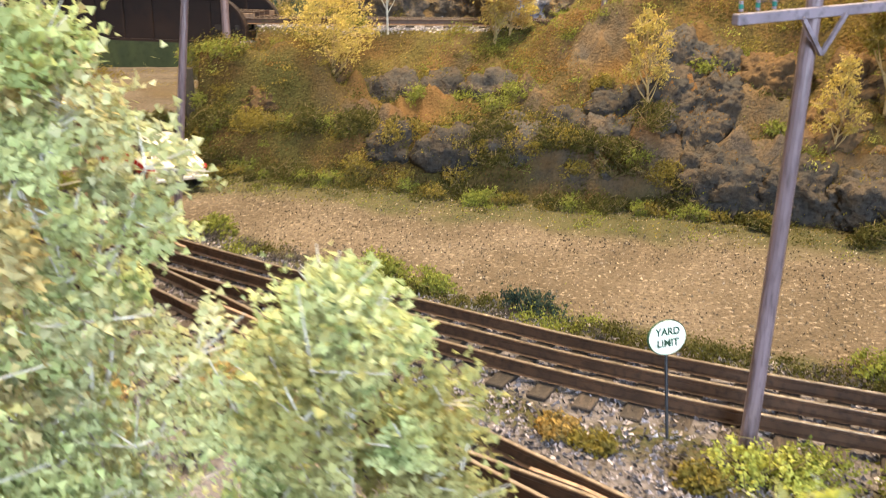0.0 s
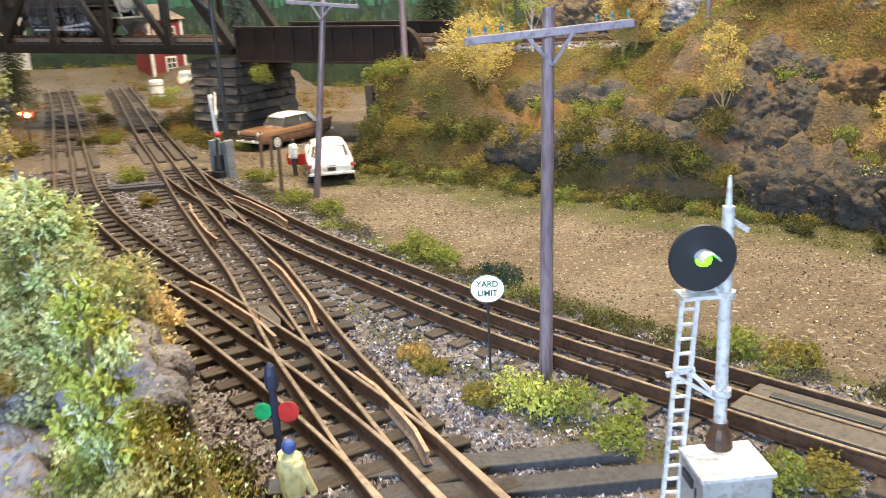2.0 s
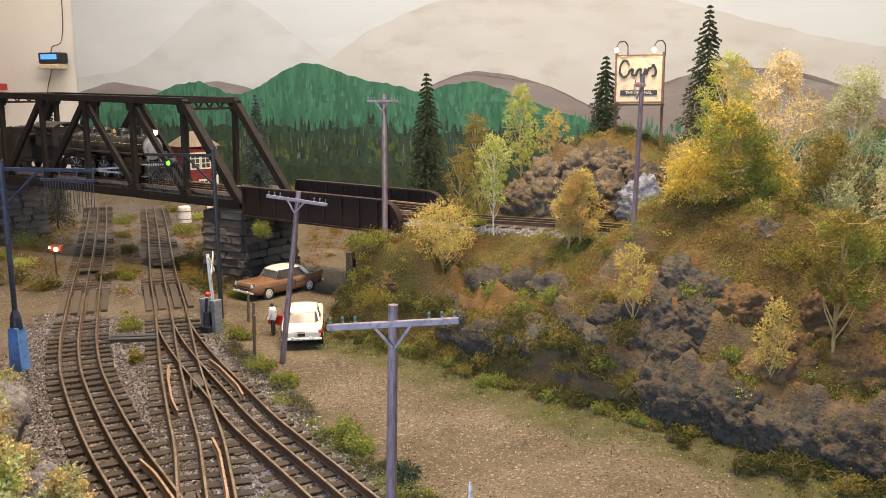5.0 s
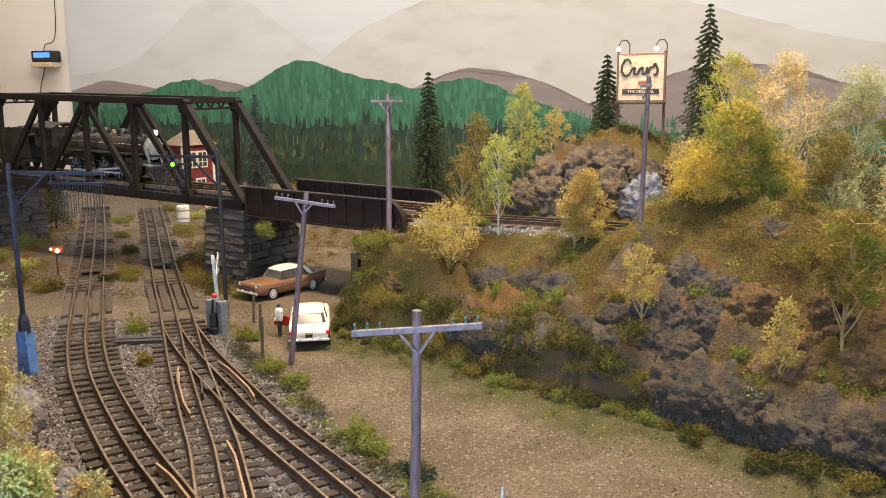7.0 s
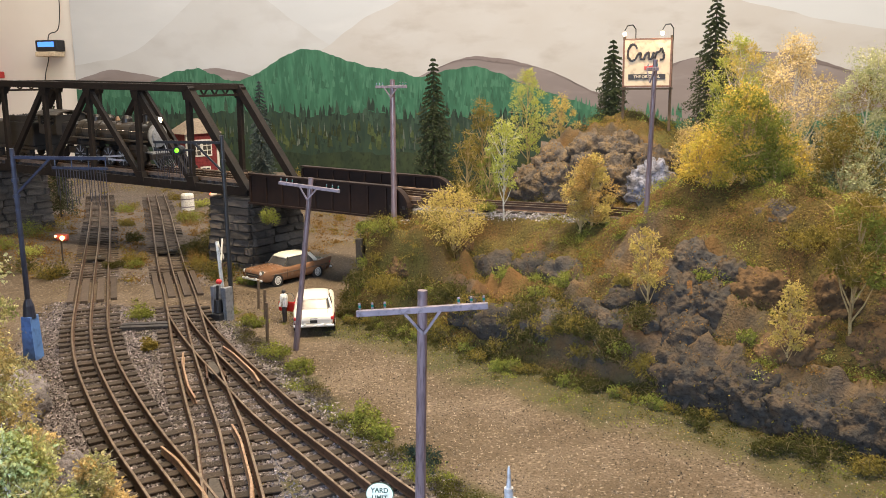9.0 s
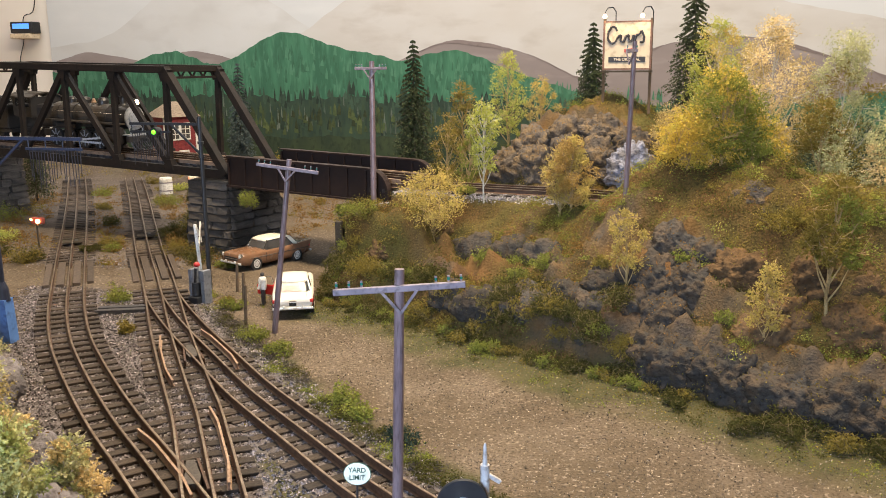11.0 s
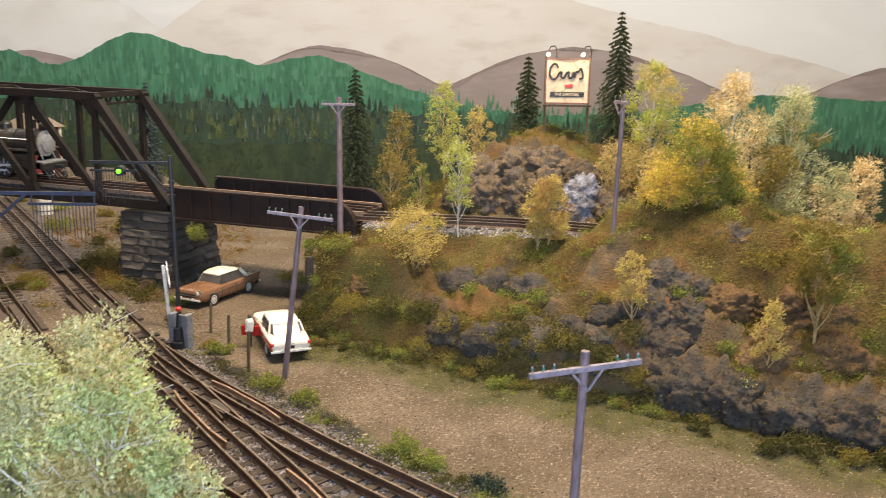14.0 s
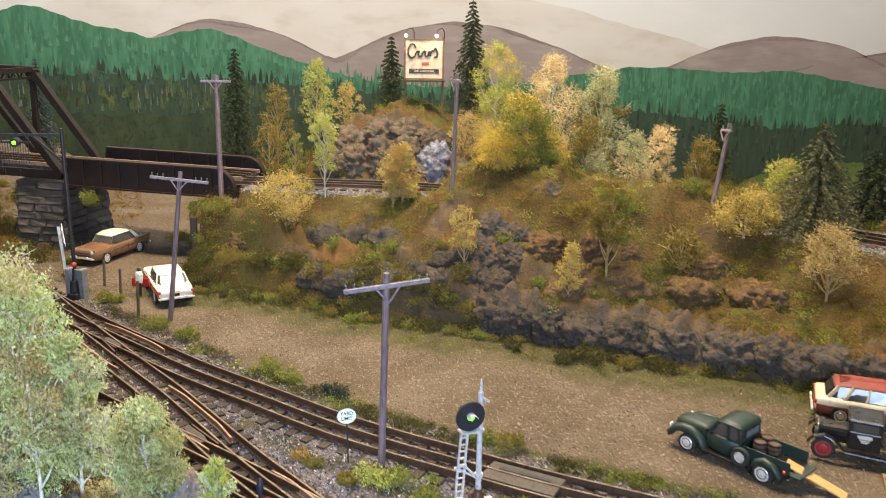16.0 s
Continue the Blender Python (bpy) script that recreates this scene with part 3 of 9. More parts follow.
TRACK_B = [(-0.94, 1.90), (-0.771, 1.627), (-0.625, 1.386), (-0.507, 1.193), (-0.417, 1.050), (-0.368, 0.971), (-0.305, 0.868), (-0.227, 0.746), (-0.187, 0.685),
           (-0.154, 0.630), (-0.109, 0.554), (-0.072, 0.497), (-0.046, 0.457), (-0.020, 0.421), (-0.008, 0.405)]
TRACK_C = [(-0.417, 1.050), (-0.375, 0.983), (-0.330, 0.922), (-0.280, 0.861), (-0.231, 0.805), (-0.172, 0.738), (-0.137, 0.702), (-0.092, 0.658), (-0.037, 0.604),
           (0.011, 0.564), (0.054, 0.532), (0.105, 0.494), (0.150, 0.464), (0.22, 0.421), (0.32, 0.365), (0.46, 0.29)]
TRACK_UP = [(-0.17, 1.168), (-0.10, 1.150), (-0.03, 1.135), (0.05, 1.115), (0.13, 1.085), (0.22, 1.040), (0.32, 0.975), (0.42, 0.900), (0.52, 0.81), (0.60, 0.71), (0.66, 0.60)]
UP_Z = 0.107
GAUGE = 0.0345
BR_AT, BR_ANGLE, BR_SLOPE = (-0.6, 1.287, 0.0), -18.5, 1.3
PATHS = {k: spline(v, 0.006) for k, v in dict(a=TRACK_A, b=TRACK_B, c=TRACK_C, up=TRACK_UP).items()}
ARR = {k: np.array([(p.x, p.y) for p in v]) for k, v in PATHS.items()}


EDGE_A, EDGE_B = Vector((-0.10, 0.325)), Vector((-0.60, 0.685))   # the front edge of the layout beside the yard


def smooth(a, b, x):
    t = np.clip((x - a) / (b - a), 0, 1)
    return t * t * (3 - 2 * t)


def near(path, x, y):
    """Distance from points to a track's centre line."""
    q = ARR[path][::3]
    d = np.full(np.shape(x), 9.0)
    for px, py in q:
        d = np.minimum(d, (x - px) ** 2 + (y - py) ** 2)
    return np.sqrt(d)


_tab = np.random.default_rng(5).uniform(-1, 1, (64, 64))


def wob(x, y, s, seed=0):
    """Smooth value noise, cell size s."""
    u, v = x / s + seed * 7.3, y / s + seed * 3.1
    iu, iv = np.floor(u).astype(int), np.floor(v).astype(int)
    fu, fv = u - iu, v - iv
    fu, fv = fu * fu * (3 - 2 * fu), fv * fv * (3 - 2 * fv)
    g = lambda a, b: _tab[a % 64, b % 64]
    return (g(iu, iv) * (1 - fu) + g(iu + 1, iv) * fu) * (1 - fv) + (g(iu, iv + 1) * (1 - fu) + g(iu + 1, iv + 1) * fu) * fv


def fbm(x, y, s, seed=0, octaves=4):
    return sum(wob(x, y, s / 2 ** k, seed + k) / 1.8 ** k for k in range(octaves))


def on_crossing(x, y):
    """The strip of dirt road laid level with the rails across both yard tracks."""
    return np.abs(y - 1.058 - 0.25 * (x + 0.48)) < 0.052


def hill_in(x, y):
    """How far inside the foot of the hill a place lies."""
    front = ((y - 0.895) + 0.62 * x + 0.05 * np.clip(x - 0.1, 0, 1) ** 1.0 * 0) / 1.177
    front = front + 0.010 * wob(x, y, 0.09, 2)
    side = (x + 0.198 + 0.25 * np.clip(y - 1.08, 0, 1) * 0 + 0.012 * wob(x, y, 0.07, 4)) * 1.0
    return np.minimum(front, side)


def rockiness(x, y):
    """1 on bare rock, 0 on turf."""
    d = hill_in(x, y)
    n = fbm(x, y, 0.06, 9, 3)
    low = smooth(0.0, 0.008, d) * (1 - smooth(0.028, 0.045, d)) * smooth(-0.02, 0.06, x)
    mid = smooth(0.035, 0.06, d) * (1 - smooth(0.095, 0.12, d)) * smooth(0.06, 0.10, x) * (1 - smooth(0.19, 0.24, x))
    mid2 = smooth(0.02, 0.035, d) * (1 - smooth(0.07, 0.09, d)) * smooth(-0.12, -0.06, x) * (1 - smooth(0.05, 0.1, x)) * 0.7
    top = smooth(-0.03, 0.0, x) * (1 - smooth(0.22, 0.3, x)) * smooth(1.17, 1.19, y + 0.33 * x) * (1 - smooth(1.27, 1.3, y + 0.33 * x))
    left = ridge_in(x, y)
    lf = smooth(-0.002, 0.006, left) * (1 - smooth(0.03, 0.05, left))
    lf = np.maximum(lf, smooth(0.07, 0.09, left))
    return np.clip(np.maximum.reduce([low, mid, mid2, top, lf]) * 1.15 + 0.55 * n - 0.1, 0, 1) * np.where((d > 0) | (left > -0.002), 1, 0)


def ridge_in(x, y):
    """How far inside the foot of the low rock bank beside the yard track a place lies."""
    da = near("a", x, y)
    foot = 0.052 + 0.10 * smooth(0.62, 0.95, y) + 0.006 * wob(x, y, 0.05, 6)
    left = (x + 0.136) * 0.70 + (y - 0.557) * 0.72
    return np.where(left < 0, da - foot, -0.05) - 1.0 * smooth(0.92, 1.05, y)


def ground_z(x, y):
    x, y = np.asarray(x, float), np.asarray(y, float)
    d = hill_in(x, y)
    z = 0.0012 * fbm(x, y, 0.05, 1, 3)
    z = z + 0.0018 * (1 - smooth(0.036, 0.050, np.minimum(np.minimum(near("a", x, y), near("b", x, y)), near("c", x, y))))
    lot = (1 - smooth(0.046, 0.060, np.abs(y - 1.058 - 0.25 * (x + 0.48)))) * (1 - smooth(0.036, 0.060, np.minimum(near("a", x, y), near("b", x, y))))
    z = z + 0.0030 * lot
    # the hill: a rock foot, a turf slope, the shelf of the upper line
    prof = 0.032 * smooth(0.0, 0.020, d) + 0.018 * smooth(0.035, 0.075, d) + 0.052 * smooth(0.08, 0.155, d)
    fore, flank = (y - 0.895 + 0.62 * x) / 1.177, x + 0.206 + 0.006 * wob(x, y, 0.03, 14)
    corner = 0.086 * smooth(0.0, 0.014, flank) * smooth(0.036, 0.066, fore) * (1 - smooth(-0.10, -0.06, x))
    prof = np.maximum(prof, corner)
    mound = 0.062 * np.exp(-(((x - 0.255) / 0.13) ** 2 + ((y - 0.945) / 0.085) ** 2)) + 0.035 * np.exp(-(((x - 0.13) / 0.05) ** 2 + ((y - 0.955) / 0.05) ** 2)) + 0.040 * np.exp(-(((x - 0.375) / 0.085) ** 2 + ((y - 0.850) / 0.050) ** 2))
    up = near("up", x, y)
    mound = mound * smooth(0.03, 0.07, up)
    crag = 0.06 * np.exp(-(((x - 0.045) / 0.085) ** 2 + ((y - 1.27) / 0.06) ** 2)) + 0.08 * np.exp(-(((x - 0.14) / 0.10) ** 2 + ((y - 1.30) / 0.08) ** 2))
    crag = crag * smooth(0.032, 0.06, up)
    tail = 1 - smooth(1.42, 1.55, y + 0.6 * np.clip(x, 0, 1))
    h = (prof + mound + crag) * tail
    h = h + rockiness(x, y) * (0.018 * np.abs(fbm(x, y, 0.026, 3, 4)) + 0.008 * np.abs(fbm(x, y, 0.014, 8, 2)) - 0.004) * smooth(0.028, 0.045, up)
    h = h + 0.006 * fbm(x, y, 0.026, 12, 4) * smooth(0.01, 0.05, d) * smooth(0.028, 0.045, up)
    h = h + (0.0052 * np.abs(fbm(x, y, 0.017, 23, 3)) + 0.0030 * wob(x, y, 0.009, 27)) * smooth(0.006, 0.03, d) * smooth(0.052, 0.064, up)
    shelf = 1 - smooth(0.052, 0.068, up)
    h = h * (1 - shelf * (d > 0.06)) + (UP_Z - 0.0015) * shelf * (d > 0.06)
    z = z + np.where(d > 0, h, 0)
    # low ground falls away a little behind the bridge
    r = ridge_in(x, y)
    rid = 0.040 * smooth(0.0, 0.028, r) * (1 + 0.25 * fbm(x, y, 0.06, 15, 3)) + rockiness(x, y) * 0.007 * fbm(x, y, 0.02, 17, 3) * smooth(0, 0.01, r)
    inside = ((x - EDGE_A.x) * (EDGE_B.y - EDGE_A.y) - (y - EDGE_A.y) * (EDGE_B.x - EDGE_A.x)) / (EDGE_B - EDGE_A).length
    rid = rid * (0.25 + 0.75 * smooth(0.002, 0.024, inside + 0.006 * wob(x, y, 0.03, 41)))
    z = z + np.where(r > 0, rid, 0)
    end = 1.80 + 0.35 * (1 - smooth(-0.75, -0.45, x)) - 0.50 * smooth(0.10, 0.40, x)
    z = z + 0.034 * smooth(1.72, 1.92, y) * (1 - smooth(-0.62, -0.40, x)) * smooth(0.05, 0.16, np.minimum(near("a", x, y), near("b", x, y)))
    return z - 0.5 * smooth(end, end + 0.25, y)


def gz(x, y):
    return float(ground_z(np.array([x]), np.array([y]))[0])


# ---------------------------------------------------------------- ground
def ground_material():
    """Dirt road, cinders, turf and rock, laid by the masks of the plan, each with its own grain."""
    m = bpy.data.materials.new("scenery_ground")
    m.use_nodes = True
    n, l = m.node_tree.nodes, m.node_tree.links
    b = n["Principled BSDF"]
    tc = n.new("ShaderNodeTexCoord")

    def tex(s, d=5, kind="ShaderNodeTexNoise"):
        t = n.new(kind)
        t.inputs["Scale"].default_value = s
        if "Detail" in t.inputs:
            t.inputs["Detail"].default_value = d
        l.new(tc.outputs["Object"], t.inputs["Vector"])
        return t

    def rng(f, a, z):
        r = n.new("ShaderNodeMapRange")
        r.inputs["From Min"].default_value, r.inputs["From Max"].default_value = a, z
        l.new(f, r.inputs["Value"])
        return r.outputs["Result"]

    def mix(f, a, z):
        x = n.new("ShaderNodeMix")
        x.data_type = "RGBA"
        for value, socket in ((f, x.inputs[0]), (a, x.inputs[6]), (z, x.inputs[7])):
            if isinstance(value, tuple):
                socket.default_value = (*value, 1)
            else:
                l.new(value, socket)
        return x.outputs[2]

    def mask(name):
        a = n.new("ShaderNodeAttribute")
        a.attribute_name = name
        return a.outputs["Fac"]

    grain, grit, patch, wide = tex(520).outputs["Fac"], tex(300).outputs["Fac"], tex(45).outputs["Fac"], tex(12).outputs["Fac"]
    cells = tex(420, kind="ShaderNodeTexVoronoi")
    dirt = mix(rng(patch, 0.3, 0.7), (0.138, 0.103, 0.072), (0.098, 0.074, 0.050))
    dirt = mix(rng(wide, 0.46, 0.66), dirt, (0.165, 0.127, 0.094))
    dirt = mix(rng(grain, 0.50, 0.66), dirt, (0.066, 0.049, 0.033))
    dirt = mix(rng(grit, 0.58, 0.68), dirt, (0.27, 0.215, 0.165))
    cinder = mix(rng(grit, 0.35, 0.65), (0.095, 0.083, 0.083), (0.195, 0.172, 0.178))
    cinder = mix(rng(patch, 0.55, 0.75), cinder, (0.085, 0.064, 0.036))
    turf = mix(rng(patch, 0.35, 0.65), (0.115, 0.086, 0.026), (0.140, 0.076, 0.028))
    turf = mix(rng(wide, 0.50, 0.62), turf, (0.095, 0.088, 0.026))
    turf = mix(rng(grain, 0.46, 0.66), turf, (0.055, 0.040, 0.013))
    stone = mix(rng(patch, 0.35, 0.65), (0.070, 0.058, 0.050), (0.135, 0.092, 0.052))
    stone = mix(rng(grit, 0.55, 0.75), stone, (0.03, 0.026, 0.025))
    stone = mix(rng(wide, 0.52, 0.60), stone, (0.14, 0.072, 0.028))
    verge = mix(rng(patch, 0.35, 0.6), (0.082, 0.078, 0.032), (0.052, 0.056, 0.021))
    verge = mix(rng(grain, 0.5, 0.7), verge, (0.105, 0.078, 0.042))
    c = mix(mask("cinder"), dirt, cinder)
    c = mix(mask("verge"), c, verge)
    c = mix(mask("turf"), c, turf)
    c = mix(mask("rock"), c, stone)
    # Bank stone, paler and lavender: the cool light there is painted in.
    pale = mix(rng(patch, 0.35, 0.65), (0.24, 0.215, 0.225), (0.15, 0.13, 0.135))
    pale = mix(rng(grit, 0.52, 0.72), pale, (0.07, 0.06, 0.06))
    pale = mix(rng(wide, 0.5, 0.62), pale, (0.15, 0.15, 0.075))
    c = mix(mask("bank"), c, pale)
    l.new(c, b.inputs["Base Color"])
    b.inputs["Roughness"].default_value = 0.92
    b.inputs["Specular IOR Level"].default_value = 0.2
    add = n.new("ShaderNodeMath")
    add.operation = "ADD"
    l.new(grain, add.inputs[0]), l.new(cells.outputs["Distance"], add.inputs[1])
    bp = n.new("ShaderNodeBump")
    bp.inputs["Strength"].default_value, bp.inputs["Distance"].default_value = 0.7, 0.0014
    l.new(add.outputs[0], bp.inputs["Height"])
    l.new(bp.outputs["Normal"], b.inputs["Normal"])
    return m


GROUND = ground_material()
def axis(marks):
    out = []
    for a, b, step in marks:
        out += list(np.arange(a, b - step / 3, step))
    return np.array(out + [marks[-1][1]])


def build_ground():
    xs = axis([(-2.2, -0.9, 0.05), (-0.9, -0.45, 0.009), (-0.45, 0.5, 0.0036), (0.5, 0.9, 0.01), (0.9, 2.4, 0.06)])
    ys = axis([(-0.25, 0.25, 0.05), (0.25, 0.35, 0.01), (0.35, 1.36, 0.0036), (1.36, 1.75, 0.012), (1.75, 2.76, 0.05)])
    X, Y = np.meshgrid(xs, ys)
    Z = ground_z(X, Y)
    k = len(xs)
    verts = np.stack([X, Y, Z], -1).reshape(-1, 3)
    i = np.arange(len(ys) - 1)[:, None] * k + np.arange(k - 1)[None, :]
    faces = np.stack([i, i + 1, i + k + 1, i + k], -1).reshape(-1, 4)
    # the bank ends at the fascia: drop what lies beyond its line
    cx, cy = verts[faces].mean(1)[:, 0], verts[faces].mean(1)[:, 1]
    dx, dy = EDGE_B.x - EDGE_A.x, EDGE_B.y - EDGE_A.y
    keep = ((cx - EDGE_A.x) * dy - (cy - EDGE_A.y) * dx) / math.hypot(dx, dy) > 0
    keep &= cy > 0.1
    ob = raw_mesh("ground", verts.tolist(), faces[keep].tolist(), GROUND, smooth=True)
    d, r = hill_in(X, Y), ridge_in(X, Y)
    rail = np.minimum.reduce([near(p, X, Y) for p in "abc"])
    edge = 0.006 * fbm(X, Y, 0.03, 21, 3)
    rock = rockiness(X, Y)
    turf = np.maximum(smooth(-0.006, 0.004, d + edge), 0.5 * smooth(-0.004, 0.004, r))
    rock = np.where(r > -0.004, np.clip(fbm(X, Y, 0.035, 53, 3) * 1.6 + 0.25, 0, 0.9), rock)
    turf = np.maximum(turf, smooth(1.34, 1.50, Y + edge * 6) * smooth(0.06, 0.10, rail) * np.clip(0.05 + 0.9 * fbm(X, Y, 0.11, 51, 3), 0, 0.6))
    lane = (Y - 0.895 + 0.62 * X) / 1.177
    verge = smooth(-0.085, -0.040, lane + edge * 2.2) * 0.9 * smooth(-0.235, -0.200, X + edge)
    verge = np.maximum(verge, (1 - smooth(0.045, 0.068, rail + edge * 2)) * smooth(0.028, 0.04, rail + edge) * (Y < 0.98) * (near("c", X, Y) < near("a", X, Y)))
    cinder = 1 - smooth(0.030, 0.042, rail + edge)
    cinder = np.maximum(cinder, (1 - smooth(0.05, 0.08, near("a", X, Y) + edge)) * (Y < 0.95))
    cinder = np.maximum(cinder * (1 - 0.75 * smooth(1.12, 1.22, Y + edge)), 0.30 * smooth(1.14, 1.24, Y + 3 * edge) * (1 - smooth(0.05, 0.13, rail + 3 * edge)))
    cinder = cinder * (1 - 0.9 * smooth(0.98, 1.02, Y + edge) * (1 - smooth(1.12, 1.16, Y + edge)))
    up = near("up", X, Y)
    cinder = np.maximum(cinder, 1 - smooth(0.050, 0.058, up + edge))
    turf, rock = turf * smooth(0.050, 0.058, up + edge), rock * smooth(0.050, 0.060, up)
    for name, values in (("bank", smooth(-0.004, 0.006, r) * np.clip(fbm(X, Y, 0.035, 53, 3) * 1.8 + 0.15, 0, 0.9)), ("rock", rock), ("turf", turf), ("verge", verge), ("cinder", cinder)):
        a = ob.data.attributes.new(name, "FLOAT", "POINT")
        a.data.foreach_set("value", np.clip(values, 0, 1).reshape(-1).astype(np.float32))
    return tagged(ob, "model railway scenery of dirt, cinders, turf and rock", "ground", kind="structure")


build_ground()

# fascia board along the front edge
bm = bmesh.new()
a, b = Vector((*EDGE_A, 0)), Vector((*EDGE_B, 0))
t = (b - a).normalized()
nrm = Vector((-t.y, t.x, 0))
bar(bm, a - t * 0.7 + nrm * 0.009 + Vector((0, 0, -0.20)), b + t * 1.2 + nrm * 0.009 + Vector((0, 0, -0.20)), 0.016, 0.424)
tagged(part("fascia_board", bm, M["fascia"]), "orange stained wooden fascia board along the layout edge", "fascia", kind="structure")

# ---------------------------------------------------------------- room
WALL_Y = 2.75


def slab(name, c, s, mat, label, category):
    return tagged(part(name, box(bmesh.new(), c, s), mat), label, category, kind="structure")


slab("floor", (0, 0.4, -1.13), (5.4, 5.2, 0.06), M["room_floor"], "dark carpeted room floor", "floor")
slab("ceiling", (0, 0.4, 1.34), (5.4, 5.2, 0.06), M["ceiling"], "unseen ceiling, darkened to cut bounced light", "ceiling")
slab("wall_back", (0.2, WALL_Y + 0.06, 0.1), (5.2, 0.10, 2.42), M["wall_white"], "white painted wall behind the layout", "wall")
slab("wall_left", (-2.25, 0.4, 0.1), (0.10, 4.6, 2.42), M["wall"], "cream painted side wall", "wall")
slab("wall_right", (2.65, 0.4, 0.1), (0.10, 4.6, 2.42), M["wall_dim"], "unseen side wall, darkened to cut bounced light", "wall")
slab("wall_front", (0.2, -1.95, 0.1), (5.0, 0.10, 2.42), M["wall_dim"], "unseen wall behind the camera, darkened to cut bounced light", "wall")


def coat(y):
    """Coats of paint lie close on the wall."""
    return WALL_Y + (y - WALL_Y) * 0.3


def painted(name, top, x0, x1, y, mat, label, step=0.006, low=-0.6):
    """A flat painted shape on the backdrop whose upper edge is the function top."""
    y = coat(y)
    xs = np.arange(x0, x1 + step, step)
    v = [(float(x), y, low) for x in xs] + [(float(x), y, float(top(x))) for x in xs]
    k = len(xs)
    f = [(i, i + 1, k + i + 1, k + i) for i in range(k - 1)]
    return tagged(raw_mesh(name, v, f, mat), label, "backdrop", kind="structure")


def ragged(x, a, s):
    return a * noise.noise((x * s, 3.1, 0.7)) + a * 0.6 * noise.noise((x * s * 3.1, 1.1, 2.7))


def ridge(crests, rough=0.004, fine=22):
    """The upper edge of a painted range: rounded from crest to crest, a little ragged."""
    px, pz = [c[0] for c in crests], [c[1] for c in crests]

    def top(x):
        z = sum(np.interp(x + d, px, pz) * w for d, w in ((-0.03, 0.25), (0.0, 0.5), (0.03, 0.25)))
        return float(z) + ragged(x, rough, fine)
    return top


BD = dict(
    sky=material("painted_sky", (0.60, 0.605, 0.60), (0.52, 0.52, 0.515), scale=1.6, rough=0.9, bump=0.05, c3=(0.63, 0.63, 0.62), stretch=(0.5, 1, 1.6)),
    grey=material("painted_far_mountain", (0.535, 0.525, 0.505), (0.57, 0.565, 0.555), scale=3.2, rough=0.9, bump=0.05, c3=(0.49, 0.475, 0.455), stretch=(1, 1, 2.0), fine=2.6),
    beige=material("painted_beige_mountain", (0.50, 0.465, 0.425), (0.54, 0.515, 0.485), scale=3.6, rough=0.9, bump=0.05, c3=(0.44, 0.40, 0.36), stretch=(1, 1, 2.6), fine=2.4),
    brown=material("painted_mountain", (0.265, 0.220, 0.205), (0.225, 0.185, 0.175), scale=4, rough=0.9, bump=0.05, c3=(0.31, 0.265, 0.25), stretch=(0.8, 1, 3), fine=2.4),
    crest=material("painted_mountain_crest", (0.19, 0.15, 0.14), (0.225, 0.18, 0.168), scale=9, rough=0.9, bump=0.05),
    green=material("painted_green_hill", (0.050, 0.165, 0.092), (0.030, 0.112, 0.062), scale=13, rough=0.9, bump=0.05, c3=(0.085, 0.215, 0.13), stretch=(2.6, 1, 0.5), fine=3.0, lo=0.40, hi=0.60),
    shade=material("painted_green_shade", (0.034, 0.118, 0.066), (0.040, 0.132, 0.074), scale=16, rough=0.9, bump=0.05, stretch=(1.6, 1, 0.6)),
    light=material("painted_light_green", (0.072, 0.195, 0.115), (0.062, 0.178, 0.102), scale=16, rough=0.9, bump=0.05, stretch=(1.6, 1, 0.6)),
    wood=material("painted_dark_wood", (0.020, 0.042, 0.028), (0.034, 0.062, 0.036), scale=20, rough=0.9, bump=0.05, c3=(0.040, 0.060, 0.026), stretch=(2.2, 1, 0.6), fine=2.2),
    pine=material("painted_pine", (0.022, 0.045, 0.030), (0.034, 0.062, 0.038), scale=30, rough=0.9, bump=0.05, island=0.5),
    olive=material("painted_olive_pine", (0.062, 0.080, 0.026), (0.046, 0.068, 0.024), scale=30, rough=0.9, bump=0.05, island=0.5),
    pale=material("painted_pale_trunk", (0.11, 0.13, 0.10), (0.08, 0.10, 0.08), scale=30, rough=0.9, bump=0.05, island=0.4),
    deep=material("painted_dark_meadow", (0.020, 0.036, 0.018), (0.040, 0.058, 0.024), scale=18, rough=0.9, bump=0.05, c3=(0.014, 0.026, 0.014), stretch=(1.6, 1, 0.8)),
    meadow=material("painted_meadow", (0.115, 0.165, 0.045), (0.085, 0.13, 0.04), scale=14, rough=0.9, bump=0.05, c3=(0.06, 0.09, 0.035)),
)
BROWN = ridge([(-1.70, 0.262), (-1.58, 0.298), (-1.46, 0.285), (-1.36, 0.262), (-1.28, 0.281), (-1.20, 0.302), (-1.09, 0.279), (-1.0, 0.24), (-0.60, 0.235), (-0.52, 0.268), (-0.44, 0.302), (-0.36, 0.322), (-0.28, 0.313), (-0.20, 0.297), (-0.12, 0.268),
               (-0.03, 0.225), (0.02, 0.200), (0.10, 0.240), (0.20, 0.285), (0.28, 0.308), (0.40, 0.325), (0.52, 0.314), (0.63, 0.287), (0.76, 0.243), (0.88, 0.195), (1.0, 0.15), (2.5, 0.1)], 0.003, 14)
EAST = ridge([(0.9, 0.15), (1.0, 0.165), (1.12, 0.190), (1.23, 0.238), (1.35, 0.276), (1.50, 0.296), (1.63, 0.284), (1.76, 0.260), (1.85, 0.225), (2.0, 0.17), (2.5, 0.1)], 0.003, 14)
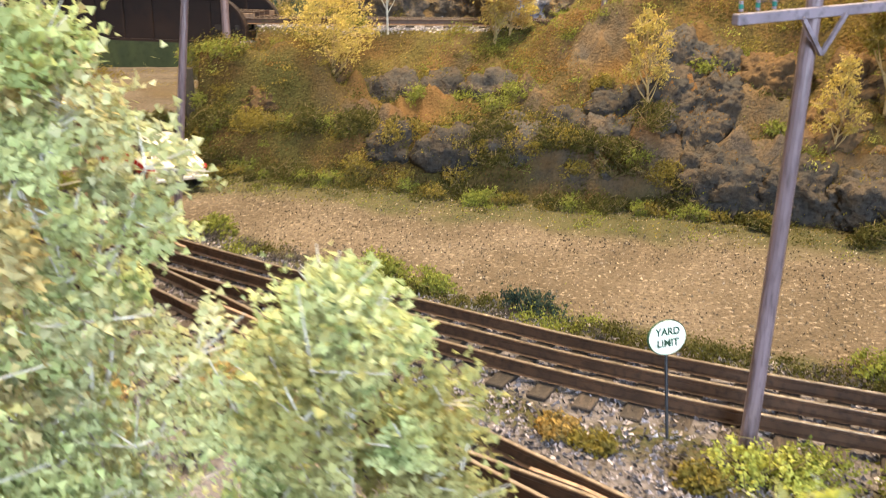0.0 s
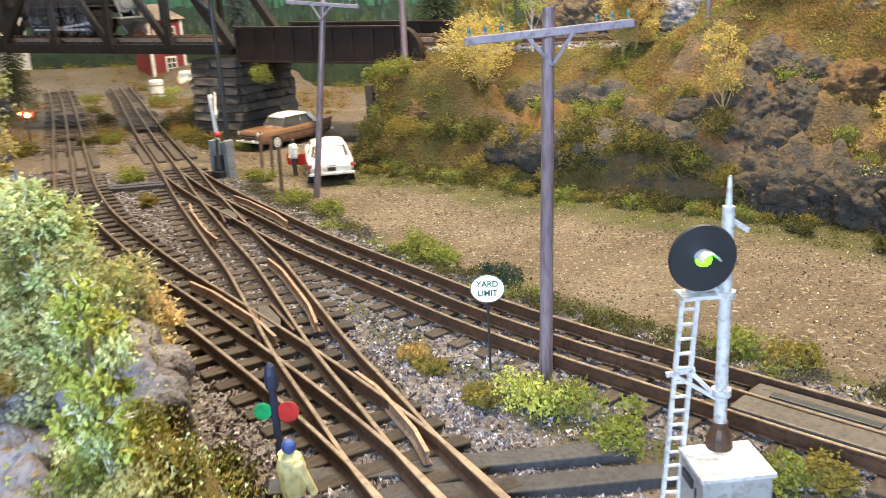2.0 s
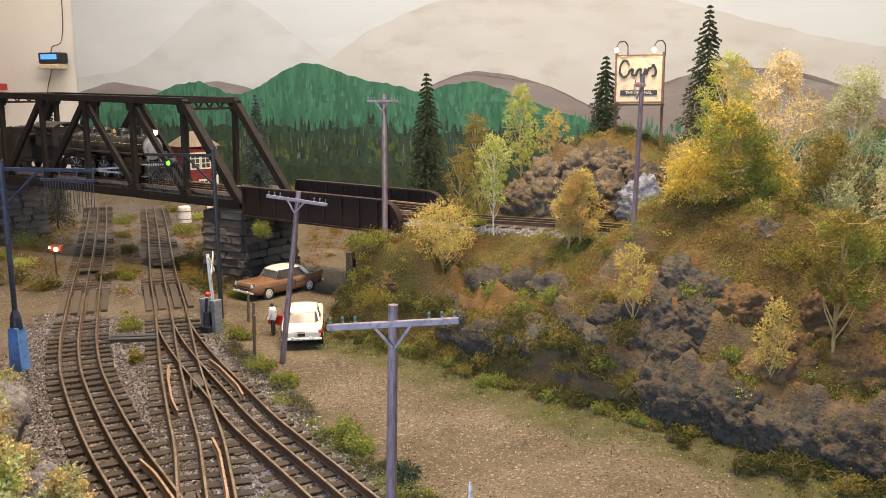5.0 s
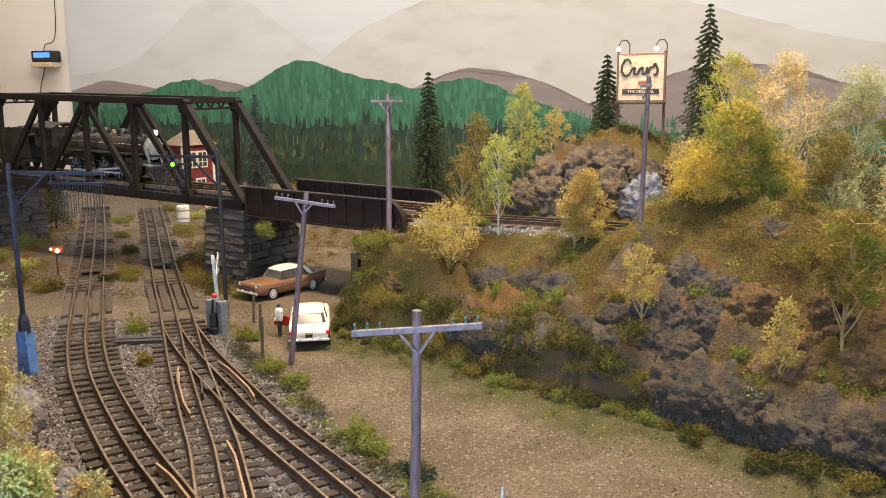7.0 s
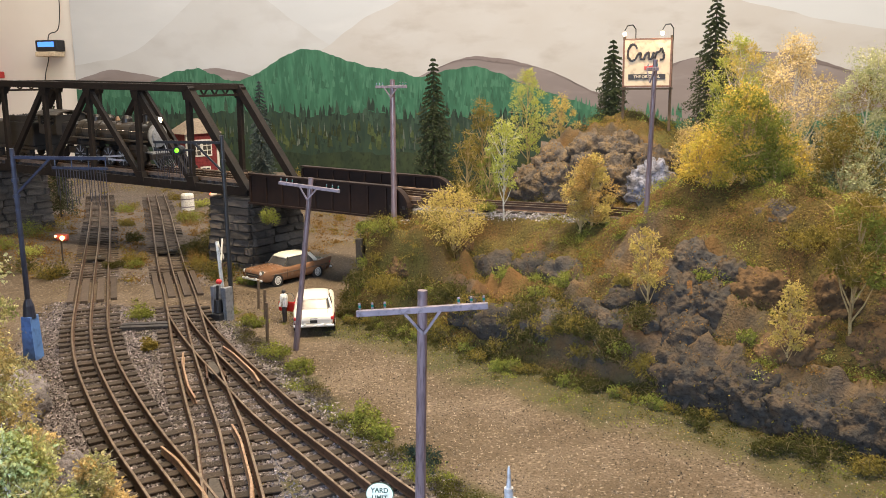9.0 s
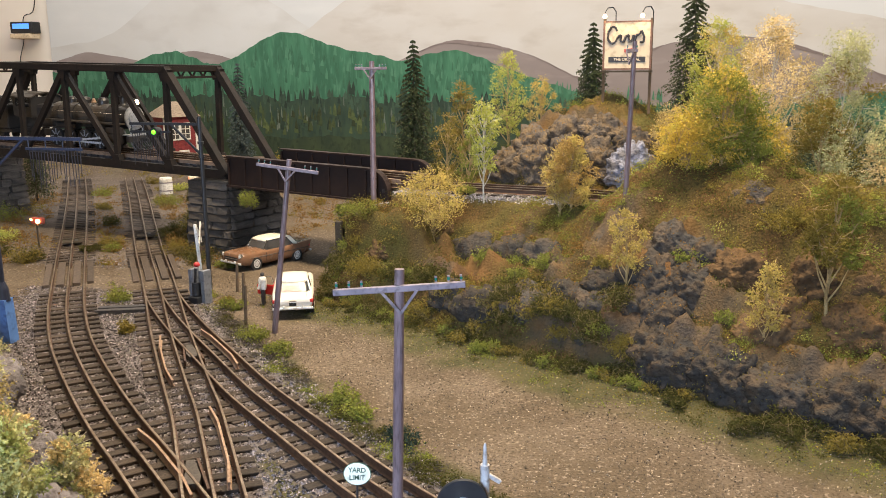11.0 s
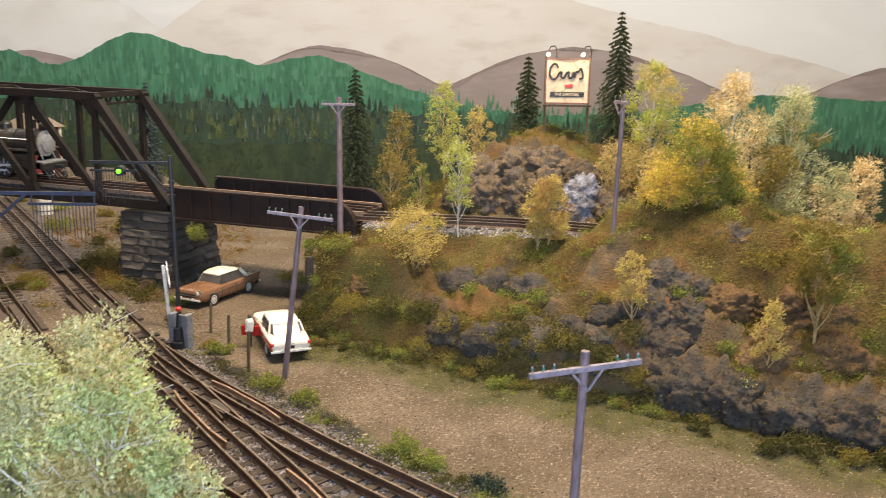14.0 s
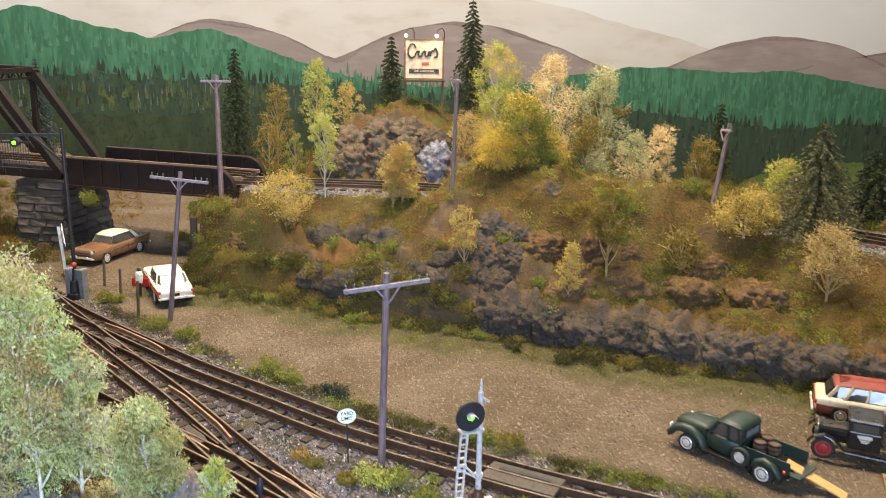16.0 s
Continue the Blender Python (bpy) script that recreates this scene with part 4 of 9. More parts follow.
EAST_NEAR = ridge([(1.4, 0.14), (1.5, 0.165), (1.66, 0.205), (1.80, 0.228), (1.92, 0.250), (2.1, 0.275), (2.5, 0.25)], 0.003, 14)
GREEN = ridge([(-1.70, 0.235), (-1.45, 0.250), (-1.34, 0.287), (-1.26, 0.300), (-1.20, 0.277), (-1.14, 0.250), (-1.08, 0.262), (-1.04, 0.292), (-0.98, 0.322), (-0.92, 0.347), (-0.87, 0.354), (-0.82, 0.338), (-0.75, 0.307), (-0.63, 0.286), (-0.52, 0.258), (-0.44, 0.283), (-0.36, 0.292),
               (-0.29, 0.273), (-0.20, 0.232), (-0.10, 0.200), (0.0, 0.165), (0.10, 0.140), (0.30, 0.120), (0.60, 0.130), (0.86, 0.168), (1.0, 0.190), (1.12, 0.187), (1.36, 0.172), (1.56, 0.182), (1.77, 0.146), (1.92, 0.118), (2.5, 0.08)], 0.005, 30)
WOOD = ridge([(-1.70, 0.150), (-1.04, 0.160), (-0.85, 0.143), (-0.70, 0.158), (-0.59, 0.136), (-0.30, 0.140), (-0.10, 0.120), (0.30, 0.085), (0.86, 0.060), (1.07, 0.040), (1.38, 0.000), (1.60, -0.020), (1.80, 0.000), (2.5, -0.02)], 0.010, 34)
painted("backdrop_sky", lambda x: 1.3, -1.70, 2.55, WALL_Y + 0.006, BD["sky"], "pale painted cloudy sky on the backdrop", low=-0.6, step=0.5)
painted("backdrop_far_mountain", ridge([(-1.70, 0.31), (-1.54, 0.335), (-1.44, 0.372), (-1.33, 0.450), (-1.24, 0.534), (-1.15, 0.565), (-1.06, 0.537), (-0.95, 0.449), (-0.81, 0.355), (-0.6, 0.28), (2.5, 0.1)], 0.008, 6),
        -1.70, 2.5, WALL_Y + 0.003, BD["grey"], "pale grey painted far mountain")
painted("backdrop_beige_mountain", ridge([(-1.70, 0.1), (-1.0, 0.24), (-0.81, 0.361), (-0.69, 0.443), (-0.60, 0.483), (-0.48, 0.522), (-0.25, 0.60), (0.10, 0.54), (0.45, 0.44), (0.90, 0.34), (1.3, 0.24), (2.5, 0.1)], 0.008, 7),
        -1.70, 2.5, WALL_Y + 0.001, BD["beige"], "beige painted far mountain")
painted("backdrop_mountain", BROWN, -1.70, 2.5, WALL_Y - 0.001, BD["brown"], "brown painted mountains")
painted("backdrop_mountain_east", EAST, 0.9, 2.5, WALL_Y - 0.002, BD["brown"], "brown painted mountain ridge")
painted("backdrop_mountain_near", EAST_NEAR, 1.4, 2.5, WALL_Y - 0.003, BD["brown"], "brown painted near ridge")


def painted_band(name, top, depth, x0, x1, y, mat, label, step=0.006):
    """A brushed band under a painted edge, of uneven depth."""
    y = coat(y)
    xs = np.arange(x0, x1 + step, step)
    v = [(float(x), y, top(x) - max(0.001, depth * (0.55 + 1.5 * noise.noise((x * 9, 7.7, y))))) for x in xs] + [(float(x), y, top(x) - 0.0005) for x in xs]
    k = len(xs)
    return tagged(raw_mesh(name, v, [(i, i + 1, k + i + 1, k + i) for i in range(k - 1)], mat), label, "backdrop", kind="structure")


painted_band("backdrop_crest", BROWN, 0.014, -0.50, 0.92, WALL_Y - 0.0045, BD["crest"], "dark brushed crest of the brown mountains")
painted_band("backdrop_crest", EAST, 0.010, 1.1, 1.9, WALL_Y - 0.0045, BD["crest"], "dark brushed crest of the brown mountains")
painted_band("backdrop_crest", EAST_NEAR, 0.009, 1.5, 2.4, WALL_Y - 0.0045, BD["crest"], "dark brushed crest of the brown mountains")
painted("backdrop_green_hill", GREEN, -1.70, 2.5, WALL_Y - 0.006, BD["green"], "green painted wooded hills")
painted("backdrop_dark_wood", WOOD, -1.70, 2.5, WALL_Y - 0.010, BD["wood"], "dark painted pine wood")


def strokes(name, n, x0, x1, bottom, top, wide, tall, y, mat, label, seed):
    """Brushed trees on the backdrop: upright dabs, broad below and pointed above."""
    rng = np.random.default_rng(seed)
    v, f = [], []
    for i in range(n):
        x = rng.uniform(x0, x1)
        lo, hi = bottom(x), top(x)
        z = lo + (hi - lo) * rng.uniform()
        w, h = wide * rng.uniform(0.5, 1.3), tall * rng.uniform(0.5, 1.3)
        k = len(v)
        yy = coat(y - 0.0016 * i / n)
        v += [(x - w / 2, yy, z + h * 0.1), (x + w * rng.uniform(0.3, 0.5), yy, z), (x + w * 0.35, yy, z + h * 0.55), (x + w * rng.uniform(-0.1, 0.1), yy, z + h), (x - w * 0.38, yy, z + h * 0.5)]
        f.append((k, k + 1, k + 2, k + 3, k + 4))
    return tagged(raw_mesh(name, v, f, mat), label, "backdrop", kind="structure")


strokes("backdrop_shade", 700, -1.6, 2.4, lambda x: WOOD(x) + 0.01, lambda x: GREEN(x) - 0.05, 0.012, 0.045, WALL_Y - 0.0062, BD["shade"], "dark green brushed trees on the hills", 3)
strokes("backdrop_light", 500, -1.6, 2.4, lambda x: WOOD(x) + 0.05, lambda x: GREEN(x) - 0.03, 0.010, 0.032, WALL_Y - 0.0080, BD["light"], "light green brushed trees on the hills", 4)
strokes("backdrop_pines", 420, -1.65, 2.4, lambda x: WOOD(x) - 0.03, lambda x: WOOD(x) + 0.004, 0.013, 0.040, WALL_Y - 0.0103, BD["pine"], "dark brushed pines along the wood", 5)
strokes("backdrop_pines_low", 700, -1.65, 2.4, lambda x: WOOD(x) - 0.13, lambda x: WOOD(x) - 0.02, 0.013, 0.036, WALL_Y - 0.0122, BD["pine"], "dark brushed pines in the wood", 6)
strokes("backdrop_olive_pines", 170, -1.35, -0.15, lambda x: 0.035, lambda x: 0.105, 0.013, 0.038, WALL_Y - 0.0140, BD["olive"], "olive brushed trees in the wood", 7)
strokes("backdrop_pale_trunks", 110, -1.2, 0.3, lambda x: WOOD(x) - 0.10, lambda x: WOOD(x) - 0.03, 0.005, 0.034, WALL_Y - 0.0140, BD["pale"], "pale brushed trunks in the wood", 8)
painted("backdrop_meadow", lambda x: (0.030 if x < 0.0 else 0.030 - 0.22 * min(1, x / 1.0)) + ragged(x, 0.012, 14), -1.70, 2.5, WALL_Y - 0.0175, BD["deep"], "dark green painted meadow")
painted("backdrop_clearing", lambda x: -0.135 - 0.5 * abs((x - 1.75) / 0.6) ** 3 + ragged(x, 0.012, 14), 1.35, 2.15, WALL_Y - 0.0195, BD["meadow"], "yellow-green painted clearing", low=-0.33)

# ---------------------------------------------------------------- track
RAIL_SEC = [(-0.0020, 0.0), (0.0020, 0.0), (0.0006, 0.0009), (0.0005, 0.0036), (0.0010, 0.0041), (0.0010, 0.0052), (-0.0010, 0.0052), (-0.0010, 0.0041), (-0.0005, 0.0036), (-0.0006, 0.0009)]
HEAD_SEC = [(-0.0008, 0.0052), (0.0008, 0.0052), (0.0007, 0.00545), (-0.0007, 0.00545)]
TIE_TOP = 0.004


def lift(path, z):
    return [Vector((p.x, p.y, z)) for p in path]


def rails(track, path, z, offsets=(-GAUGE / 2, 0, GAUGE / 2), mat=None):
    for o in offsets:
        r = part("rail", sweep(bmesh.new(), lift(path, z), RAIL_SEC, o), M["rail"], track)
        part("rail_head", sweep(bmesh.new(), lift(path, z), HEAD_SEC, o), M["rail_top"], r, "worn bright rail head")


def tie_mesh(length=0.060, width=0.0078, high=0.005):
    bm = box(bmesh.new(), (0, 0, 0), (length, width, high))
    bmesh.ops.bevel(bm, geom=bm.edges[:], offset=0.0004, segments=1, affect="EDGES")
    me = bpy.data.meshes.new("tie")
    bm.to_mesh(me)
    bm.free()
    return me


TIE = tie_mesh()
TIE_BLACK = tie_mesh(0.060, 0.0085, 0.0055)
TIE.materials.append(M["tie"])
TIE_BLACK.materials.append(M["tie_dark"])


def ties(track, path, z, step=0.0172, skip=None, start=0.004, me=TIE, y_min=None):
    s = spline([(p.x, p.y) for p in path[::6]], step)
    rng = random.Random(len(path))
    for p, t, nrm in frames(s):
        if (skip is not None and skip(p)) or (path is not PATHS["up"] and on_crossing(p.x, p.y)):
            continue
        sunk = 0.0011 if path is not PATHS["up"] and p.y > 1.10 else 0.0
        ob = new("tie", me)
        ob.parent = track
        ob.matrix_basis = Matrix.Translation((p.x, p.y, z - 0.0025 - sunk + rng.uniform(-0.0003, 0.0003))) @ pose(0, 0, 0, 0, 0, math.degrees(math.atan2(nrm.y, nrm.x)) + rng.uniform(-1.5, 1.5))


track_a = thing("track", "three-rail yard track with weathered rails on wooden ties", "railway track", kind="structure")
rails(track_a, PATHS["a"], TIE_TOP)
ties(track_a, PATHS["a"], TIE_TOP)
track_b = thing("track", "three-rail track through the turnouts with weathered rails", "railway track", kind="structure")
rails(track_b, PATHS["b"], TIE_TOP + 0.0001)
ties(track_b, PATHS["b"], TIE_TOP - 0.0004, skip=lambda p: near("a", p.x, p.y) < 0.024)
track_c = thing("track", "three-rail main track with rusty rails curving past the road", "railway track", kind="structure")
rails(track_c, PATHS["c"], TIE_TOP + 0.0002)
ties(track_c, PATHS["c"], TIE_TOP - 0.0008, skip=lambda p: near("b", p.x, p.y) < 0.02)
track_up = thing("track", "upper line on its ballasted shelf across the hill", "railway track", kind="structure")
rails(track_up, PATHS["up"], UP_Z)
ties(track_up, PATHS["up"], UP_Z)

# ---------------------------------------------------------------- bridge (local x runs along it, y across, away from the road)
BR = Matrix.Translation(BR_AT) @ pose(0, 0, 0, 0, BR_SLOPE, BR_ANGLE)
WIDE = 0.10
Z_LOW, Z_TOP = 0.114, 0.250
NODES = [0.208 - 0.1045 * i for i in range(7)]


def truss_bridge():
    br = thing("truss_bridge", "black painted steel through truss railway bridge", "bridge", BR)
    for y in (0.0, WIDE):
        part("bottom_chord", box(bmesh.new(), ((NODES[0] + NODES[-1]) / 2, y, Z_LOW), (NODES[0] - NODES[-1], 0.007, 0.012)), M["black_iron"], br)
        part("top_chord", box(bmesh.new(), ((NODES[1] + NODES[-2]) / 2, y, Z_TOP), (NODES[1] - NODES[-2] + 0.008, 0.011, 0.010), bevel=0.001), M["black_iron"], br)
        for a, b in ((NODES[0], NODES[1]), (NODES[-1], NODES[-2])):
            part("end_post", bar(bmesh.new(), (a, y, Z_LOW), (b, y, Z_TOP), 0.011, 0.010), M["black_iron"], br)
        for i in range(1, 6):
            part("vertical_post", box(bmesh.new(), (NODES[i], y, (Z_LOW + Z_TOP) / 2), (0.0075, 0.006, Z_TOP - Z_LOW)), M["black_iron"], br)
            part("gusset_plate", prism(bmesh.new(), [(NODES[i] - 0.009, Z_LOW), (NODES[i] + 0.009, Z_LOW), (NODES[i] + 0.0055, Z_LOW + 0.014), (NODES[i] - 0.0055, Z_LOW + 0.014)], y - 0.0045, y + 0.0045), M["black_iron"], br)
            part("gusset_plate", prism(bmesh.new(), [(NODES[i] - 0.010, Z_TOP), (NODES[i] + 0.010, Z_TOP), (NODES[i] + 0.0055, Z_TOP - 0.016), (NODES[i] - 0.0055, Z_TOP - 0.016)], y - 0.0045, y + 0.0045), M["black_iron"], br)
        for a, b in ((2, 1), (3, 2), (4, 5), (3, 4)):
            part("diagonal", bar(bmesh.new(), (NODES[a], y, Z_TOP - 0.004), (NODES[b], y, Z_LOW + 0.004), 0.006, 0.0085), M["black_iron"], br)
    for i in range(1, 6):
        part("top_strut", box(bmesh.new(), (NODES[i], WIDE / 2, Z_TOP), (0.006, WIDE - 0.011, 0.006)), M["black_iron"], br)
        part("floor_beam", box(bmesh.new(), (NODES[i], WIDE / 2, Z_LOW - 0.001), (0.008, WIDE - 0.007, 0.012)), M["black_iron"], br)
    for i in range(1, 5):
        for y0, y1 in ((0.006, WIDE - 0.006), (WIDE - 0.006, 0.006)):
            part("lateral_brace", bar(bmesh.new(), (NODES[i], y0, Z_TOP + (0.001 if y0 < 0.05 else -0.001)), (NODES[i + 1], y1, Z_TOP + (0.001 if y0 < 0.05 else -0.001)), 0.003, 0.0015), M["black_iron"], br)
    # laced portals at both ends
    for x in (NODES[1], NODES[-2]):
        for z in (Z_TOP + 0.003, Z_TOP - 0.011):
            part("portal_chord", box(bmesh.new(), (x, WIDE / 2, z), (0.005, WIDE - 0.012, 0.003)), M["black_iron"], br)
        bm = bmesh.new()
        for k in range(8):
            y = 0.008 + k * (WIDE - 0.016) / 8
            bar(bm, (x, y, Z_TOP - 0.011 + (k % 2) * 0.014), (x, y + (WIDE - 0.016) / 8, Z_TOP + 0.003 - (k % 2) * 0.014), 0.002, 0.002)
        part("portal_lacing", bm, M["black_iron"], br)
    return br


def deck_track(name, x0, x1):
    """Bridge ties, rails and stringers."""
    dk = thing(name, "bridge deck track on dark timber ties", "railway track", BR)
    path = [Vector((x0 + k * (x1 - x0) / 60, WIDE / 2, 0)) for k in range(61)]
    rails(dk, path, Z_LOW + 0.008)
    n = int(abs(x1 - x0) / 0.0135)
    for k in range(n):
        ob = new("tie", TIE_BLACK if k % 5 else TIE)
        ob.parent = dk
        ob.matrix_basis = pose(x0 + (k + 0.5) * (x1 - x0) / n, WIDE / 2, Z_LOW + 0.0052, 0, 0, 90) @ Matrix.Diagonal((1.25, 0.9, 1, 1))
    for y in (WIDE / 2 - 0.018, WIDE / 2 + 0.018):
        part("stringer", box(bmesh.new(), ((x0 + x1) / 2, y, Z_LOW - 0.003), (abs(x1 - x0), 0.006, 0.011)), M["black_iron"], dk)
    for y in (WIDE / 2 - 0.032, WIDE / 2 + 0.032):
        part("guard_timber", box(bmesh.new(), ((x0 + x1) / 2, y, Z_LOW + 0.0100), (abs(x1 - x0), 0.004, 0.005)), M["deck_timber"], dk)
    return dk


def girder_span():
    g = thing("girder_span", "dark brown riveted plate girder bridge span", "bridge", BR)
    x0, x1, z0, z1 = 0.214, 0.468, 0.101, 0.139
    for y in (-0.004, WIDE + 0.004):
        r = 0.028
        out = [(x0, z0), (x1, z0), (x1, z1 - r)] + [(x1 - r + r * math.cos(a), z1 - r + r * math.sin(a)) for a in (math.pi / 2 * k / 8 for k in range(1, 9))]
        out += [(x0 + 0.006, z1), (x0, z1 - 0.006)]
        part("web_plate", prism(bmesh.new(), out, y - 0.0012, y + 0.0012), M["girder"], g)
        part("bottom_flange", box(bmesh.new(), ((x0 + x1) / 2, y, z0), (x1 - x0, 0.010, 0.0022)), M["girder"], g)
        rim = [Vector((x0 + 0.002, y, z1 + 0.0008)), Vector((x1 - r, y, z1 + 0.0008))] + [Vector((x1 - r + (r + 0.0008) * math.cos(a), y, z1 - r + (r + 0.0008) * math.sin(a))) for a in (math.pi / 2 * (1 - k / 8) for k in range(1, 9))] + [Vector((x1 + 0.0008, y, z0))]
        for a, b in zip(rim, rim[1:]):
            part("top_flange", bar(bmesh.new(), a, b, 0.010, 0.0020), M["girder"], g)
        for k in range(9):
            x = x0 + 0.004 + k * (x1 - x0 - 0.036) / 8
            part("stiffener", box(bmesh.new(), (x, y, (z0 + z1) / 2), (0.0022, 0.0075, z1 - z0 - 0.003)), M["girder"], g)
    part("floor_plate", box(bmesh.new(), ((x0 + x1) / 2, WIDE / 2, z0 + 0.006), (x1 - x0, WIDE + 0.004, 0.008)), M["girder"], g)
    return g


truss_bridge()
girder_span()
deck_track("bridge_track", -0.85, 0.470)


def stone_pier(name, x0, x1, y0, y1, z1, label, seed):
    """Battered pier of coursed stone blocks round a core."""
    p = thing(name, label, "bridge pier", Matrix.Translation((BR_AT[0], BR_AT[1], 0)) @ pose(0, 0, 0, 0, 0, BR_ANGLE))
    bm = bmesh.new()
    batter = 0.05
    core = [(x0, y0), (x1, y0), (x1, y1), (x0, y1)]
    grow = lambda z: batter * (z1 - z)
    lo = [bm.verts.new((x + (-1 if x == x0 else 1) * (grow(0) - 0.002), y + (-1 if y == y0 else 1) * (grow(0) - 0.002), -0.004)) for x, y in core]
    hi = [bm.verts.new((x + (0.002 if x == x0 else -0.002), y + (0.002 if y == y0 else -0.002), z1)) for x, y in core]
    bm.faces.new(lo[::-1]), bm.faces.new(hi)
    for i in range(4):
        j = (i + 1) % 4
        bm.faces.new((lo[i], lo[j], hi[j], hi[i]))
    part("core", bm, M["mortar"], p)
    rng = random.Random(seed)
    shapes = []
    for k in range(6):
        b = box(bmesh.new(), (0, 0, 0), (1, 1, 1))
        bmesh.ops.bevel(b, geom=b.edges[:], offset=0.10, segments=1, affect="EDGES")
        for v in b.verts:
            v.co += Vector((rng.uniform(-0.07, 0.07), rng.uniform(-0.28, 0.28), rng.uniform(-0.10, 0.10)))
        me = bpy.data.meshes.new("stone_block")
        b.to_mesh(me)
        b.free()
        me.materials.append(M["stone"])
        shapes.append(me)
    courses = max(4, round(z1 / 0.0115))
    h = z1 / courses
    for c in range(courses):
        z = (c + 0.5) * h
        e = grow(z)
        for a, b, rot in (((x0 - e, y0 - e), (x1 + e, y0 - e), 0), ((x1 + e, y0 - e), (x1 + e, y1 + e), 90), ((x0 - e, y1 + e), (x0 - e, y0 - e), -90)):
            ln = math.dist(a, b)
            s = 0.0
            while s < ln - 0.003:
                w = min(rng.uniform(0.018, 0.046), ln - s)
                if ln - s - w < 0.008:
                    w = ln - s
                t = (s + w / 2) / ln
                ob = new("stone_block", rng.choice(shapes))
                ob.parent = p
                ob.matrix_basis = pose(a[0] + (b[0] - a[0]) * t, a[1] + (b[1] - a[1]) * t, z, 0, 0, rot) @ Matrix.Diagonal((w * 0.97, 0.010, h * 0.95, 1))
                s += w
    return p


stone_pier("bridge_pier", 0.138, 0.208, 0.004, WIDE + 0.004, 0.098, "dark stone block bridge pier with mossy bushes", 3)
stone_pier("bridge_pier", -0.47, -0.385, -0.012, WIDE + 0.012, 0.108, "dark stone block bridge pier at the far end", 4)

# ---------------------------------------------------------------- telephone poles


def telephone_pole(base, top, arm, turn, label, insul=4, thick=0.0030, drop=0.0085, tilt=0.0):
    """Tapered pole leaning as it stands, cross arm with braces, knobs of green glass."""
    base, top = Vector(base), Vector(top)
    lean = Vector((0, 0, 1)).rotation_difference(top - base).to_matrix().to_4x4()
    p = thing("telephone_pole", label, "telephone pole", Matrix.Translation(base), group="telephone poles")
    ln = (top - base).length
    bm = bmesh.new()
    rod(bm, (0, 0, -0.006), (0, 0, ln), thick * 1.12, thick * 0.92, 14)
    bm.transform(lean)
    part("pole", bm, M["pole"], p, smooth=False)
    q = lean @ Matrix.Translation((0, 0, ln - drop)) @ pose(0, 0, 0, 0, tilt, turn)

    def add(name, bm, mat, parent):
        bm.transform(q)
        return part(name, bm, mat, parent)
    a = add("cross_arm", box(bmesh.new(), (0, -thick, 0), (arm, 0.0028, 0.0031), bevel=0.0004), M["crossarm"], p)
    for s in (-1, 1):
        add("brace", bar(bmesh.new(), (s * 0.0085, -thick - 0.0018, -0.001), (0, -thick - 0.0018, -0.0120), 0.0010, 0.0013), M["crossarm"], p)
        for k in range(insul // 2):
            x = s * (arm * 0.47 - k * arm * 0.095)
            pin = add("pin", rod(bmesh.new(), (x, -thick, 0.002), (x, -thick, 0.005), 0.0006), M["crossarm"], a)
            add("insulator", lathe(bmesh.new(), [(0.0004, 0.0026), (0.0007, 0.0029), (0.00065, 0.0040), (0.0004, 0.0046)], 8, Matrix.Translation((x, -thick, 0))), M["insulator"], a)
    return p


telephone_pole((0.0, 0.534, 0), (0.004, 0.535, 0.156), 0.064, 12, "tall brown wooden telephone pole with grey cross arm beside the track", 6, 0.0026, drop=0.0090, tilt=-4.5)
telephone_pole((-0.209, 0.892, 0), (-0.190, 0.902, 0.167), 0.062, -4, "leaning brown telephone pole with grey cross arm beside the road", 6, 0.0026)
telephone_pole((-0.172, 1.125, 0.075), (-0.172, 1.132, 0.256), 0.040, -10, "tall telephone pole beside the girder bridge", 6, 0.0033)
telephone_pole((0.117, 0.957, 0.114), (0.121, 0.958, 0.271), 0.024, -70, "dark brown telephone pole on the hill by the upper line", 2, 0.0023)
telephone_pole((0.405, 0.87, 0.095), (0.425, 0.88, 0.222), 0.018, -80, "leaning brown telephone pole behind the mound", 4, 0.0026)

# ---------------------------------------------------------------- vehicles (x forward, wheels on z = 0)
SC = 1 / 48


def loft(bm, stations, ring):
    """Skin a row of stations, each a list of points in order; ring(station) gives the points. Ends are closed."""
    rings = [[bm.verts.new(p) for p in ring(s)] for s in stations]
    k = len(rings[0])
    for a, b in zip(rings, rings[1:]):
        for i in range(k):
            j = (i + 1) % k
            bm.faces.new((a[i], b[i], b[j], a[j]))
    bm.faces.new(rings[0]), bm.faces.new(rings[-1][::-1])
    bmesh.ops.recalc_face_normals(bm, faces=bm.faces)
    return bm


def body_ring(s):
    """x, half width, bottom, top and how far the shoulders round over."""
    x, w, lo, hi, r = s
    m = (lo + hi) / 2
    half = [(0, hi), (w - r * 1.6, hi), (w - r * 0.5, hi - r * 0.35), (w, hi - r), (w * 1.02, m), (w * 0.97, lo + r * 0.4), (w * 0.9, lo)]
    return [(x, y, z) for y, z in half] + [(x, -y, z) for y, z in half[:0:-1]]


